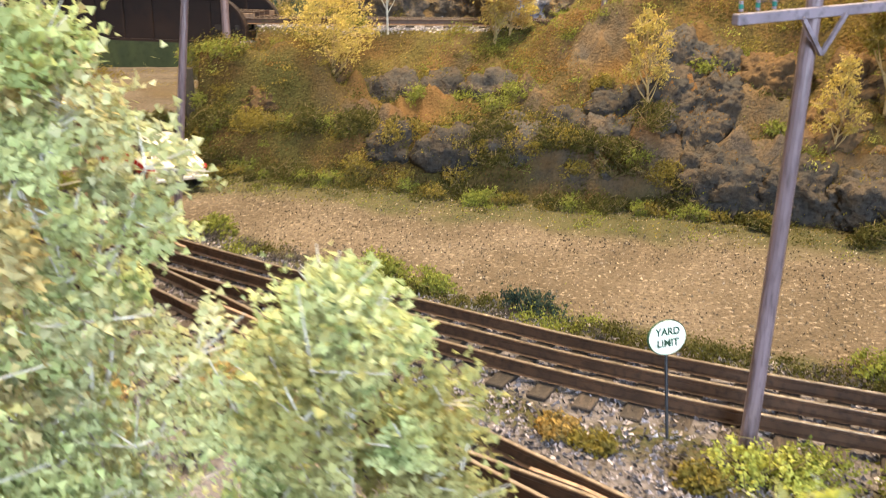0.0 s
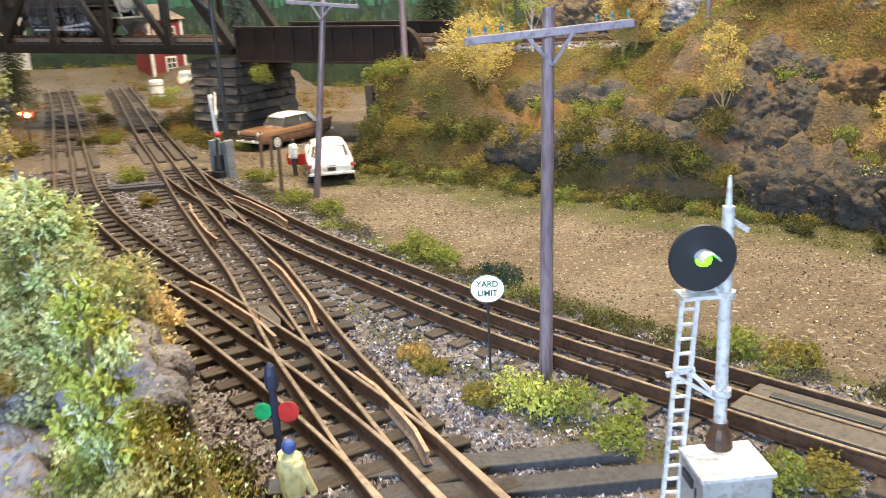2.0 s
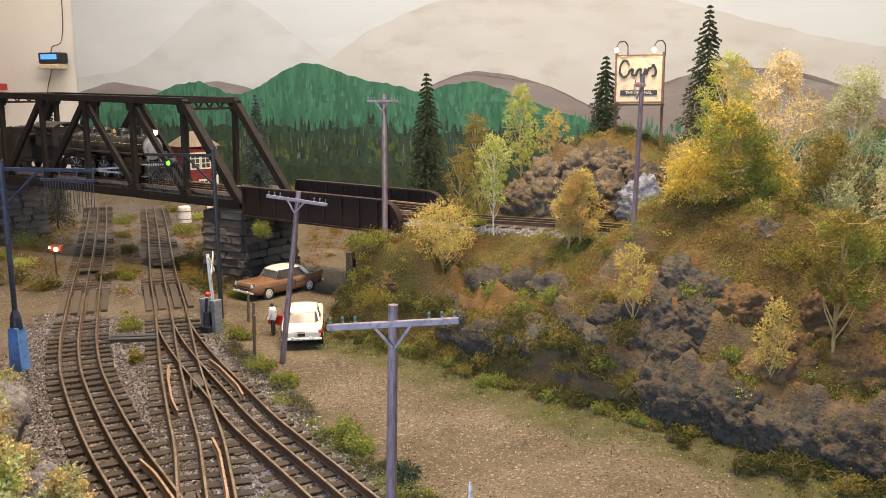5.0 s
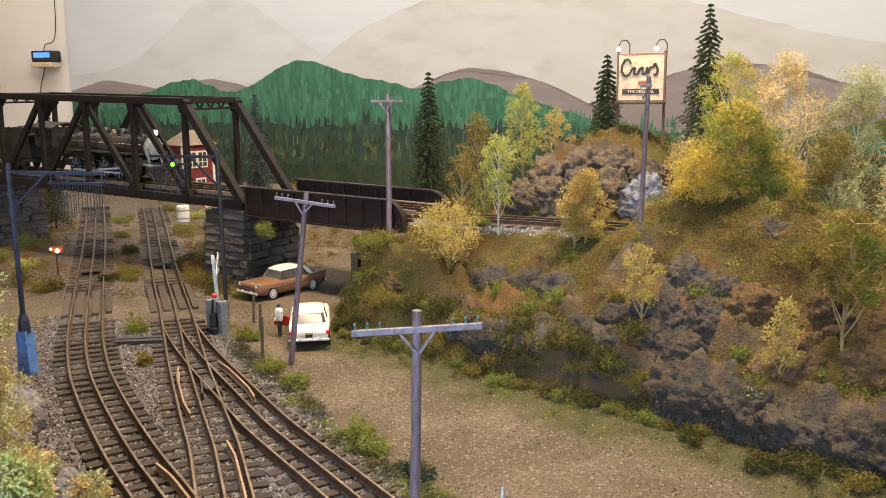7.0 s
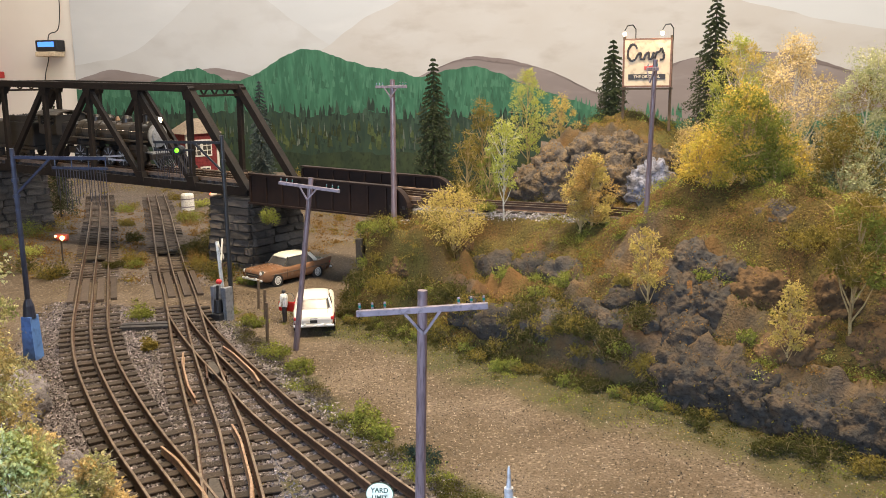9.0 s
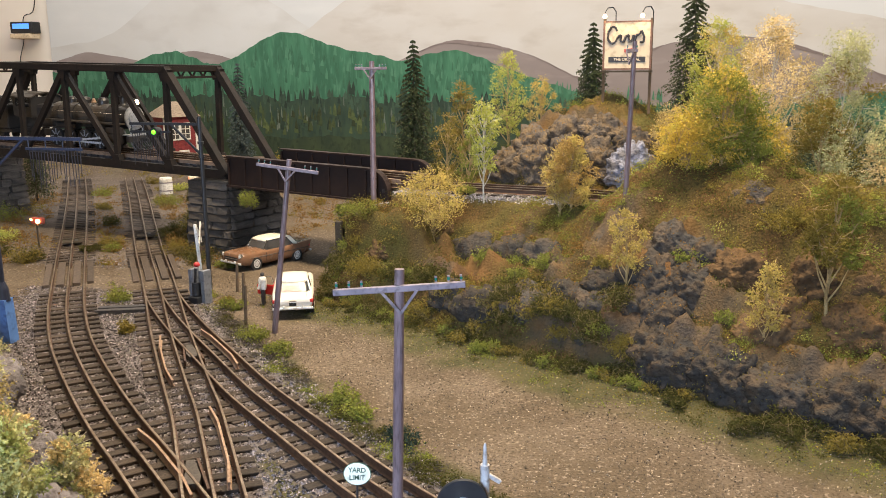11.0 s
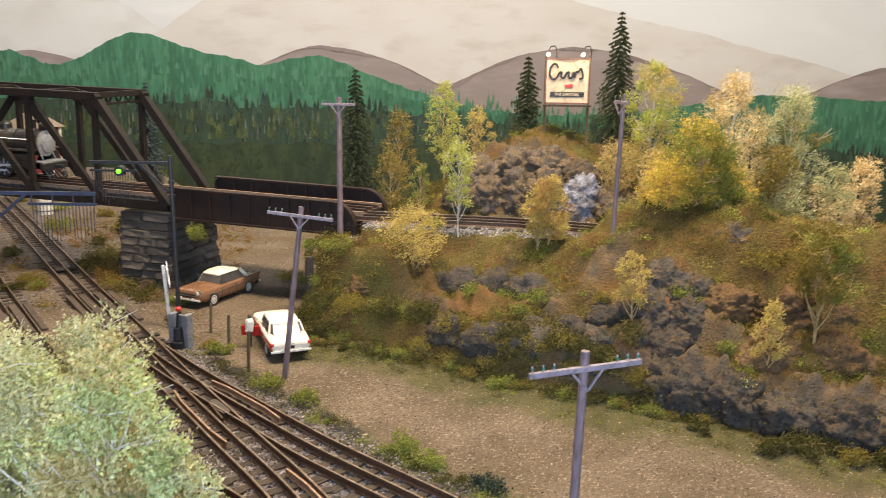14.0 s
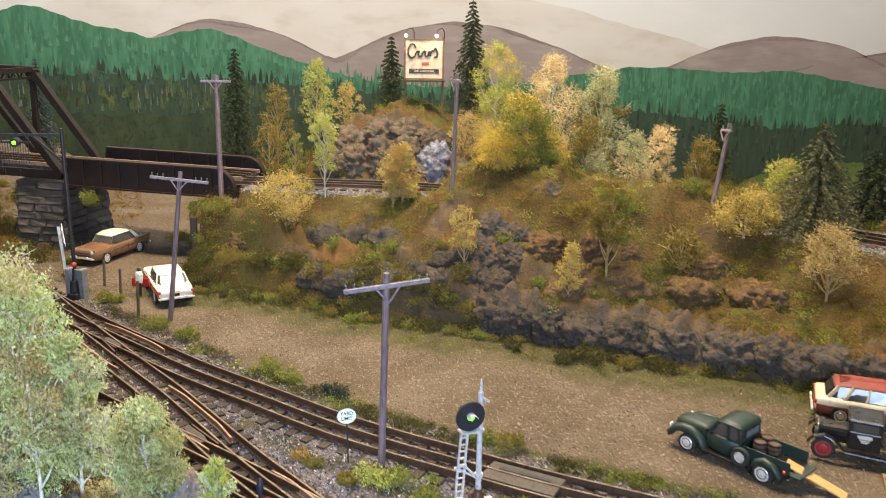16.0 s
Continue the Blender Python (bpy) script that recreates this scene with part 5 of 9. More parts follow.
def wheel(parent, x, y, r, width, rim, name="wheel"):
    side = 1 if y > 0 else -1
    m = Matrix.Translation((x, y, r)) @ pose(0, 0, 0, 90 * -side, 0, 0)
    w = part(name, lathe(bmesh.new(), [(r * 0.68, -width / 2), (r * 0.93, -width / 2), (r, -width * 0.3), (r, width * 0.3), (r * 0.93, width / 2), (r * 0.68, width / 2)], 20, m), M["tyre"], parent)
    part("rim", lathe(bmesh.new(), [(r * 0.68, -width * 0.4), (r * 0.74, width * 0.46), (r * 0.68, width * 0.56), (r * 0.46, width * 0.48), (r * 0.30, width * 0.62), (r * 0.05, width * 0.70)], 16, m), rim, w, "bright wheel disc")
    return w


def arches(parent, xs, y, r, mat=None):
    for x in xs:
        for s in (-1, 1):
            m = Matrix.Translation((x, s * y, r)) @ pose(0, 0, 0, -90 * s, 0, 0)
            part("wheel_well", lathe(bmesh.new(), [(r * 1.16, -0.004), (r * 1.16, 0.0002)], 18, m), M["dark"], parent, "dark wheel well")


def car_ring(s):
    """x, half width, sill, belt line and the swell of the lid above the belt."""
    x, w, lo, hi, up = s
    half = [(0, hi + up), (w * 0.55, hi + up * 0.85), (w * 0.84, hi + up * 0.1), (w * 0.95, hi - 0.045 * SC), (w * 0.99, hi - 0.12 * SC), (w, hi - 0.28 * SC), (w * 0.985, lo + 0.20 * SC), (w * 0.92, lo)]
    return [(x, y, z) for y, z in half] + [(x, -y, z) for y, z in half[:0:-1]]


def cabin_ring(s):
    """x, half widths at the belt and at the roof, belt and top heights: glass leaning inwards."""
    x, wb, wt, lo, hi = s
    half = [(0, hi), (wt * 0.9, hi), (wt, hi - 0.02 * SC), (wb, lo)]
    return [(x, y, z) for y, z in half] + [(x, -y, z) for y, z in half[:0:-1]]


def roof_ring(s):
    """x, half width, height of the drip rail and the crown above it."""
    x, w, z, up = s
    half = [(0, z + up), (w * 0.5, z + up * 0.9), (w * 0.82, z + up * 0.55), (w * 0.97, z + up * 0.12), (w, z - 0.03 * SC), (w * 0.88, z - 0.06 * SC)]
    return [(x, y, q) for y, q in half] + [(x, -y, q) for y, q in half[:0:-1]]


def saloon(name, label, m, paint, roof, tailgate_fins=0.0, side=None, length=5.0, door_open=False, wagon=False, glass_back=None):
    """A nineteen-fifties car: swelling body, wrapped glass under a narrow roof, bright trim, lamps and wheels."""
    car = thing(name, label, "car", m @ Matrix.Diagonal((1, 1, 1.07, 1)))
    k = SC * length / 5.0
    W = 0.95 * SC
    P = lambda x, y, z: (x * k, y * W, z * SC)
    st = [(-2.52, 0.80, 0.52, 0.80, 0.0), (-2.46, 0.91, 0.42, 0.93, 0.01), (-2.1, 0.96, 0.34, 0.985, 0.03), (-1.5, 1.0, 0.30, 1.0, 0.045), (-0.9, 1.0, 0.28, 1.0, 0.03), (0.3, 1.0, 0.28, 0.985, 0.03),
          (0.9, 1.0, 0.28, 0.985, 0.07), (1.6, 0.985, 0.30, 0.985, 0.075), (2.15, 0.975, 0.34, 0.985, 0.055), (2.42, 0.94, 0.42, 0.97, 0.02), (2.49, 0.88, 0.48, 0.92, 0.0)]
    if wagon:
        st[0], st[1], st[2] = (-2.46, 0.84, 0.50, 0.90, 0.0), (-2.40, 0.92, 0.40, 0.99, 0.01), (-2.1, 0.96, 0.34, 1.0, 0.01)
    body = part("body", loft(bmesh.new(), [(x * k, w * W, lo * SC, hi * SC, up * SC) for x, w, lo, hi, up in st], car_ring), paint, car, smooth=True)
    if side is not None:
        body.data.materials.append(side)
        for p in body.data.polygons:
            if abs(p.normal.y) > 0.55 and p.center.z < (0.74 if wagon else 0.86) * SC and -2.38 * k < p.center.x < 2.3 * k:
                p.material_index = 1
    back, top = (-2.05, -1.64) if wagon else (-1.66, -1.12)
    gl = [(back, 0.70, 0.66, 0.97, 1.03), (top, 0.85, 0.66, 0.96, 1.46), (-0.4, 0.86, 0.69, 0.96, 1.51), (0.42, 0.85, 0.67, 0.96, 1.47), (0.86, 0.72, 0.68, 0.96, 1.02)]
    part("glasshouse", loft(bmesh.new(), [(x * k, wb * W, wt * W, lo * SC, hi * SC) for x, wb, wt, lo, hi in gl], cabin_ring), M["window"], car, "dark reflecting car windows")
    rf = [(top - 0.16, 0.60, 1.43, 0.01), (top - 0.02, 0.68, 1.47, 0.07), (top + 0.5, 0.735, 1.495, 0.12), (0.1, 0.735, 1.495, 0.125), (0.42, 0.70, 1.475, 0.07), (0.55, 0.62, 1.43, 0.01)]
    part("roof", loft(bmesh.new(), [(x * k, w * W, z * SC, up * SC) for x, w, z, up in rf], roof_ring), roof, car, "contrasting car roof", smooth=True)
    for z, w in ((1.03, 0.70), (1.445, 0.61)):
        x = back if z < 1.2 else top - 0.10
        part("rear_window_trim", bar(bmesh.new(), P(x - 0.02, -w, z), P(x - 0.02, w, z), 0.035 * SC, 0.035 * SC), M["chrome"], car)
    part("windscreen_trim", bar(bmesh.new(), P(0.91, -0.70, 1.02), P(0.91, 0.70, 1.02), 0.035 * SC, 0.035 * SC), M["chrome"], car)
    rg = bmesh.new()
    rg.faces.new([rg.verts.new(P(*p)) for p in ((back - 0.025, -0.64, 1.05), (back - 0.025, 0.64, 1.05), (top - 0.12, 0.585, 1.425), (top - 0.12, -0.585, 1.425))])
    bmesh.ops.solidify(rg, geom=rg.faces[:], thickness=0.02 * SC)
    part("rear_window", rg, glass_back or M["window"], car, "reflecting rear window")
    if wagon:
        for i in range(11):
            part("roof_rib", box(bmesh.new(), P(-0.72, (i - 5) * 0.115, 1.610 - 0.0042 * (i - 5) ** 2), (1.75 * k, 0.03 * SC, 0.03 * SC)), roof, car)
        part("tailgate", box(bmesh.new(), P(-2.455, 0, 0.76), (0.03 * SC, 1.3 * W, 0.26 * SC), bevel=0.006 * SC), side, car, "dark red tailgate panel")
    else:
        for y in (-0.66, 0.66):
            part("boot_seam", box(bmesh.new(), P(-2.1, y, 1.007), (0.75 * k, 0.012 * SC, 0.03 * SC), (0, -2, 0)), M["dark"], car, "dark lid seam")
        part("boot_handle", box(bmesh.new(), P(-2.50, 0, 0.80), (0.05 * SC, 0.34 * SC, 0.035 * SC)), M["chrome"], car, "chrome boot badge")
    for s in (-1, 1):
        part("windscreen_pillar", bar(bmesh.new(), P(0.84, s * 0.76, 0.98), P(0.47, s * 0.67, 1.46), 0.05 * SC, 0.07 * SC), M["chrome"], car)
        if wagon:
            part("door_pillar", bar(bmesh.new(), P(-0.55, s * 0.865, 0.98), P(-0.42, s * 0.70, 1.49), 0.04 * SC, 0.08 * SC), paint, car)
            part("slanted_pillar", bar(bmesh.new(), P(-1.35, s * 0.865, 0.98), P(-1.05, s * 0.70, 1.49), 0.04 * SC, 0.16 * SC), paint, car)
            part("rear_pillar", bar(bmesh.new(), P(-1.98, s * 0.80, 0.98), P(-1.62, s * 0.67, 1.46), 0.05 * SC, 0.14 * SC), paint, car)
        else:
            part("rear_pillar", bar(bmesh.new(), P(-1.48, s * 0.83, 0.98), P(-1.06, s * 0.68, 1.46), 0.06 * SC, 0.20 * SC), roof, car)
            part("window_trim", bar(bmesh.new(), P(-0.42, s * 0.865, 0.98), P(-0.40, s * 0.70, 1.48), 0.03 * SC, 0.035 * SC), M["chrome"], car)
        part("belt_trim", box(bmesh.new(), P(-0.3, s * 0.865, 0.995), (2.3 * k, 0.02 * SC, 0.025 * SC)), M["chrome"], car, "chrome belt trim")
        part("side_trim", box(bmesh.new(), P(-0.2, s * 1.0, 0.71), (4.1 * k, 0.03 * SC, 0.032 * SC)), M["chrome"], car, "chrome side trim")
        part("door_handle", box(bmesh.new(), P(-0.30, s * 1.0, 0.84), (0.14 * SC, 0.04 * SC, 0.03 * SC)), M["chrome"], car)
        for x in (-0.42, 0.78):
            part("door_seam", box(bmesh.new(), P(x, s * 1.0, 0.62), (0.014 * SC, 0.016 * SC, 0.52 * SC)), M["dark"], car)
        hl = part("headlight_bezel", lathe(bmesh.new(), [(0.15 * SC, -0.10 * SC), (0.155 * SC, 0.03 * SC), (0.115 * SC, 0.05 * SC)], 16, Matrix.Translation(P(2.42, s * 0.77, 0.85)) @ pose(0, 0, 0, 0, 90, 0)), M["chrome"], car)
        part("headlight", lathe(bmesh.new(), [(0.115 * SC, 0.045 * SC), (0.09 * SC, 0.075 * SC), (0.03 * SC, 0.09 * SC)], 14, Matrix.Translation(P(2.42, s * 0.77, 0.85)) @ pose(0, 0, 0, 0, 90, 0)), M["white"], hl, "round pale headlight")
        part("tail_light", box(bmesh.new(), P(-2.45, s * 0.86, 0.80), (0.12 * SC, 0.15 * SC, 0.17 * SC), bevel=0.04 * SC), M["red_paint"], car, "red tail light")
        if tailgate_fins:
            part("tail_fin", prism(bmesh.new(), [(-2.44 * k, 0.84 * SC), (-2.56 * k, (1.0 + tailgate_fins) * SC), (-2.35 * k, (0.99 + tailgate_fins) * SC), (-1.2 * k, 0.985 * SC), (-1.2 * k, 0.86 * SC)], s * 0.90 * W, s * 0.985 * W), paint, car)
        for x in (-1.45, 1.45):
            wheel(car, x * k, s * 0.90 * W, 0.35 * SC, 0.17 * SC, M["hubcap"])
    arches(car, (-1.45 * k, 1.45 * k), 0.975 * W, 0.34 * SC)
    for x, z in ((2.52, 0.48), (-2.54, 0.47)):
        part("bumper", box(bmesh.new(), P(x, 0, z), (0.10 * SC, 1.92 * W, 0.12 * SC), bevel=0.04 * SC), M["hubcap"], car, "bright bumper")
        for s in (-1, 1):
            part("bumper_guard", box(bmesh.new(), P(x * 1.01, s * 0.42, z + 0.04), (0.09 * SC, 0.10 * SC, 0.17 * SC), bevel=0.03 * SC), M["hubcap"], car)
    part("grille", box(bmesh.new(), P(2.47, 0, 0.70), (0.05 * SC, 1.20 * W, 0.20 * SC), bevel=0.01 * SC), M["dark"], car, "dark grille opening")
    part("grille_bar", box(bmesh.new(), P(2.495, 0, 0.71), (0.04 * SC, 1.24 * W, 0.035 * SC)), M["chrome"], car)
    part("bonnet_badge", box(bmesh.new(), P(2.15, 0, 1.01), (0.34 * k, 0.05 * SC, 0.04 * SC), (0, 6, 0), bevel=0.01 * SC), M["chrome"], car)
    part("number_plate", box(bmesh.new(), P(-2.525, 0, 0.66), (0.02 * SC, 0.32 * SC, 0.15 * SC)), M["dark"], car, "dark plain plate")
    if door_open:
        d = bmesh.new()
        box(d, (0, 0, 0), (0.90 * k, 0.09 * SC, 0.50 * SC), bevel=0.03 * SC)
        d.transform(pose(0.50 * k, 1.38 * W, 0.66 * SC, 0, 0, 62))
        door = part("door", d, M["red_car"], car, "red front door standing open")
        for a, b in (((-0.44, 0.25), (-0.30, 0.66)), ((-0.30, 0.66), (0.10, 0.66)), ((0.10, 0.66), (0.40, 0.25))):
            g = bar(bmesh.new(), (a[0] * k, 0, a[1] * SC), (b[0] * k, 0, b[1] * SC), 0.03 * SC, 0.03 * SC)
            g.transform(pose(0.50 * k, 1.38 * W, 0.66 * SC, 0, 0, 62))
            part("window_frame", g, M["chrome"], door)
        part("door_opening", box(bmesh.new(), P(0.30, 0.985, 0.72), (0.92 * k, 0.05 * SC, 0.44 * SC), bevel=0.01 * SC), M["red_car"], car, "red interior seen through the doorway")
    return car


def pickup(m):
    t = thing("pickup_truck", "dark green old pickup truck parked on the dirt lot", "truck", m)
    W = 0.95 * SC
    st = [(0.75, 0.62, 0.55, 1.10, 0.10), (1.2, 0.60, 0.55, 1.16, 0.16), (1.7, 0.54, 0.50, 1.16, 0.2), (2.15, 0.46, 0.45, 1.10, 0.2), (2.35, 0.36, 0.45, 0.98, 0.14)]
    h = part("hood", loft(bmesh.new(), [(x * SC, w * W, lo * SC, hi * SC, r * SC) for x, w, lo, hi, r in st], body_ring), M["green_car"], t, smooth=True)
    cab = [(-0.55, 0.80, 0.50, 1.05, 0.1), (-0.52, 0.86, 0.46, 1.10, 0.1), (0.3, 0.88, 0.45, 1.12, 0.1), (0.8, 0.78, 0.48, 1.10, 0.1)]
    part("cab", loft(bmesh.new(), [(x * SC, w * W, lo * SC, hi * SC, r * SC) for x, w, lo, hi, r in cab], body_ring), M["green_car"], t, smooth=True)
    gl = [(-0.53, 0.72, 1.06, 1.55, 0.06), (-0.40, 0.78, 1.06, 1.66, 0.08), (0.3, 0.78, 1.06, 1.66, 0.08), (0.72, 0.74, 1.06, 1.12, 0.02)]
    part("glasshouse", loft(bmesh.new(), [(x * SC, w * W, lo * SC, hi * SC, r * SC) for x, w, lo, hi, r in gl], body_ring), M["window"], t, "dark cab windows")
    rf = [(-0.60, 0.66, 1.52, 1.60, 0.06), (-0.45, 0.80, 1.56, 1.74, 0.12), (0.1, 0.82, 1.60, 1.78, 0.14), (0.48, 0.72, 1.56, 1.66, 0.06)]
    part("roof", loft(bmesh.new(), [(x * SC, w * W, lo * SC, hi * SC, r * SC) for x, w, lo, hi, r in rf], body_ring), M["green_car"], t, smooth=True)
    part("rear_window", box(bmesh.new(), (-0.60 * SC, 0, 1.36 * SC), (0.03 * SC, 0.9 * W, 0.26 * SC), bevel=0.01 * SC), M["box_grey"], t, "pale rear window")
    for s in (-1, 1):
        for a, b in (((-0.5, 0.8, 1.06), (-0.42, 0.76, 1.6)), ((0.74, 0.78, 1.08), (0.42, 0.74, 1.6)), ((-0.05, 0.82, 1.08), (-0.05, 0.79, 1.62))):
            part("pillar", bar(bmesh.new(), (a[0] * SC, s * a[1] * W, a[2] * SC), (b[0] * SC, s * b[1] * W, b[2] * SC), 0.07 * SC, 0.09 * SC), M["green_car"], t)
        fd = [(x * SC, s * (0.80 + 0.0 * x) * W, z * SC) for x, z in ((0.78, 0.42), (1.05, 0.78), (1.45, 0.98), (1.85, 0.98), (2.2, 0.84), (2.38, 0.60))]
        bm = bmesh.new()
        loft(bm, fd, lambda p: [(p[0], p[1] + dy * W, p[2] + dz * SC) for dy, dz in ((-0.22, -0.34), (-0.18, 0.0), (-0.05, 0.06), (0.08, 0.04), (0.165, -0.06), (0.18, -0.22))])
        part("front_fender", bm, M["green_car"], t, smooth=True)
        rd = [(x * SC, s * 0.90 * W, z * SC) for x, z in ((-1.05, 0.42), (-1.2, 0.75), (-1.55, 0.92), (-1.95, 0.80), (-2.25, 0.48))]
        bm = bmesh.new()
        loft(bm, rd, lambda p: [(p[0], p[1] + dy * W, p[2] + dz * SC) for dy, dz in ((-0.17, -0.2), (-0.14, 0.02), (0.02, 0.07), (0.13, 0.0), (0.16, -0.20))])
        part("rear_fender", bm, M["green_car"], t, smooth=True)
        part("running_board", box(bmesh.new(), (-0.1 * SC, s * 0.92 * W, 0.40 * SC), (1.9 * SC, 0.28 * W, 0.05 * SC), bevel=0.01 * SC), M["black_car"], t)
        part("bed_side", box(bmesh.new(), (-1.52 * SC, s * 0.72 * W, 0.80 * SC), (1.85 * SC, 0.05 * SC, 0.48 * SC), bevel=0.01 * SC), M["green_car"], t)
        part("tail_light", rod(bmesh.new(), (-2.30 * SC, s * 0.92 * W, 0.72 * SC), (-2.37 * SC, s * 0.92 * W, 0.72 * SC), 0.07 * SC), M["red_paint"], t, "red tail light")
        part("headlight", lathe(bmesh.new(), [(0.11 * SC, 0), (0.12 * SC, 0.04 * SC), (0.08 * SC, 0.08 * SC)], 12, Matrix.Translation((2.32 * SC, s * 0.76 * W, 0.78 * SC)) @ pose(0, 0, 0, 0, 90, 0)), M["white"], t)
        wheel(t, 1.55 * SC, s * 0.86 * W, 0.36 * SC, 0.18 * SC, M["hubcap"])
        wheel(t, -1.58 * SC, s * 0.94 * W, 0.38 * SC, 0.18 * SC, M["hubcap"])
    sp = Matrix.Translation((-0.72 * SC, 1.04 * W, 0.72 * SC)) @ pose(0, 0, 0, -90, 0, 0)
    w = part("spare_wheel", lathe(bmesh.new(), [(0.22 * SC, -0.08 * SC), (0.34 * SC, -0.09 * SC), (0.36 * SC, 0), (0.34 * SC, 0.09 * SC), (0.22 * SC, 0.08 * SC)], 20, sp), M["tyre"], t)
    part("rim", lathe(bmesh.new(), [(0.23 * SC, 0), (0.2 * SC, 0.09 * SC), (0.05 * SC, 0.11 * SC)], 16, sp), M["hubcap"], w, "bright wheel disc")
    part("bed_floor", box(bmesh.new(), (-1.5 * SC, 0, 0.58 * SC), (1.9 * SC, 1.42 * W, 0.06 * SC)), M["black_car"], t)
    part("tailgate", box(bmesh.new(), (-2.62 * SC, 0, 0.56 * SC), (0.42 * SC, 1.38 * W, 0.05 * SC), bevel=0.01 * SC), M["green_car"], t, "dark green tailgate folded down")
    part("bumper", box(bmesh.new(), (2.50 * SC, 0, 0.50 * SC), (0.08 * SC, 1.7 * W, 0.12 * SC), bevel=0.02 * SC), M["chrome"], t)
    part("rear_bumper", box(bmesh.new(), (-2.42 * SC, 0, 0.40 * SC), (0.08 * SC, 1.5 * W, 0.10 * SC), bevel=0.02 * SC), M["chrome"], t)
    part("grille", box(bmesh.new(), (2.38 * SC, 0, 0.78 * SC), (0.05 * SC, 0.7 * W, 0.30 * SC), bevel=0.02 * SC), M["chrome"], t)
    part("mirror", box(bmesh.new(), (0.7 * SC, 1.02 * W, 1.22 * SC), (0.05 * SC, 0.16 * SC, 0.16 * SC), bevel=0.02 * SC), M["black_car"], t)
    return t


def old_truck(m):
    t = thing("vintage_truck", "black vintage delivery truck with red spoked wheels", "truck", m)
    W = 0.82 * SC
    part("hood", loft(bmesh.new(), [(x * SC, w * W, lo * SC, hi * SC, r * SC) for x, w, lo, hi, r in ((0.6, 0.56, 0.6, 1.22, 0.16), (1.6, 0.44, 0.6, 1.18, 0.14))], body_ring), M["black_car"], t)
    part("radiator", box(bmesh.new(), (1.66 * SC, 0, 0.9 * SC), (0.10 * SC, 0.84 * W, 0.64 * SC), bevel=0.04 * SC), M["chrome"], t, "bright radiator shell")
    part("cab", box(bmesh.new(), (0.05 * SC, 0, 0.92 * SC), (1.15 * SC, 1.7 * W, 0.72 * SC), bevel=0.05 * SC), M["black_car"], t)
    part("glasshouse", box(bmesh.new(), (0.05 * SC, 0, 1.42 * SC), (1.06 * SC, 1.56 * W, 0.38 * SC)), M["window"], t)
    part("roof", box(bmesh.new(), (0.06 * SC, 0, 1.67 * SC), (1.25 * SC, 1.70 * W, 0.17 * SC), bevel=0.075 * SC), M["black_car"], t)
    for s in (-1, 1):
        for x in (-0.46, 0.55):
            part("pillar", box(bmesh.new(), (x * SC, s * 0.79 * W, 1.42 * SC), (0.12 * SC, 0.05 * SC, 0.40 * SC)), M["black_car"], t)
        for x, sign in ((1.42, 1), (-1.75, -1)):
            wheel(t, x * SC, s * 0.92 * W, 0.42 * SC, 0.12 * SC, M["rim_red"])
        fd = [(x * SC, s * 0.94 * W, z * SC) for x, z in ((2.0, 0.62), (1.78, 0.88), (1.42, 0.98), (1.05, 0.84), (0.65, 0.46), (-0.9, 0.42))]
        part("fender", loft(bmesh.new(), fd, lambda p: [(p[0], p[1] + dy * W, p[2] + dz * SC) for dy, dz in ((-0.18, -0.03), (-0.16, 0.02), (0.0, 0.05), (0.16, 0.02), (0.18, -0.03))]), M["black_car"], t)
        part("headlight", lathe(bmesh.new(), [(0.06 * SC, -0.1 * SC), (0.13 * SC, 0), (0.11 * SC, 0.03 * SC)], 12, Matrix.Translation((1.75 * SC, s * 0.66 * W, 1.05 * SC)) @ pose(0, 0, 0, 0, 90, 0)), M["chrome"], t, "bright round headlamp")
        # painted door lettering that cannot be read, as bars
        for k in range(4):
            part("lettering_bar", box(bmesh.new(), (0.05 * SC, s * 0.856 * W, (1.12 - k * 0.075) * SC), ((0.5 - 0.09 * k) * SC, 0.006 * SC, (0.05 if k else 0.11) * SC)), M["white"], t, "pale lettering bar")
    part("bed", box(bmesh.new(), (-1.5 * SC, 0, 0.82 * SC), (1.9 * SC, 1.8 * W, 0.12 * SC)), M["barrel"], t)
    for s in (-1, 1):
        for k in range(3):
            part("stake_board", box(bmesh.new(), (-1.5 * SC, s * 0.88 * W, (1.0 + k * 0.2) * SC), (1.9 * SC, 0.05 * SC, 0.13 * SC)), M["barrel"], t)
    return t


def barrel(m):
    b = thing("barrel", "weathered wooden barrel standing in the pickup bed", "barrel", m, group="barrels in the pickup")
    h, r = 0.62 * SC, 0.24 * SC
    part("staves", lathe(bmesh.new(), [(r * 0.86, 0), (r, h * 0.3), (r, h * 0.7), (r * 0.86, h), (r * 0.8, h), (r * 0.8, h * 0.95)], 16), M["barrel"], b)
    for z in (0.12, 0.36, 0.64, 0.88):
        part("hoop", lathe(bmesh.new(), [(r * (1.03 if 0.2 < z < 0.8 else 0.94), h * z), (r * (1.03 if 0.2 < z < 0.8 else 0.94), h * (z + 0.06))], 16), M["black_car"], b, "dark iron hoop")
    return b


heading = lambda dx, dy: math.degrees(math.atan2(dy, dx))
FAR_CAR = (-0.785, 1.895)
saloon("car", "white and red two-door car parked with its red door open", pose(-0.2275, 0.996, 0.0005, 0, 0, heading(-0.035, 0.10)) @ Matrix.Diagonal((1.03, 1.09, 0.98, 1)), M["white_car"], M["white_car"], side=M["red_car"], door_open=True, length=5.15, glass_back=M["car_rear_glass"])
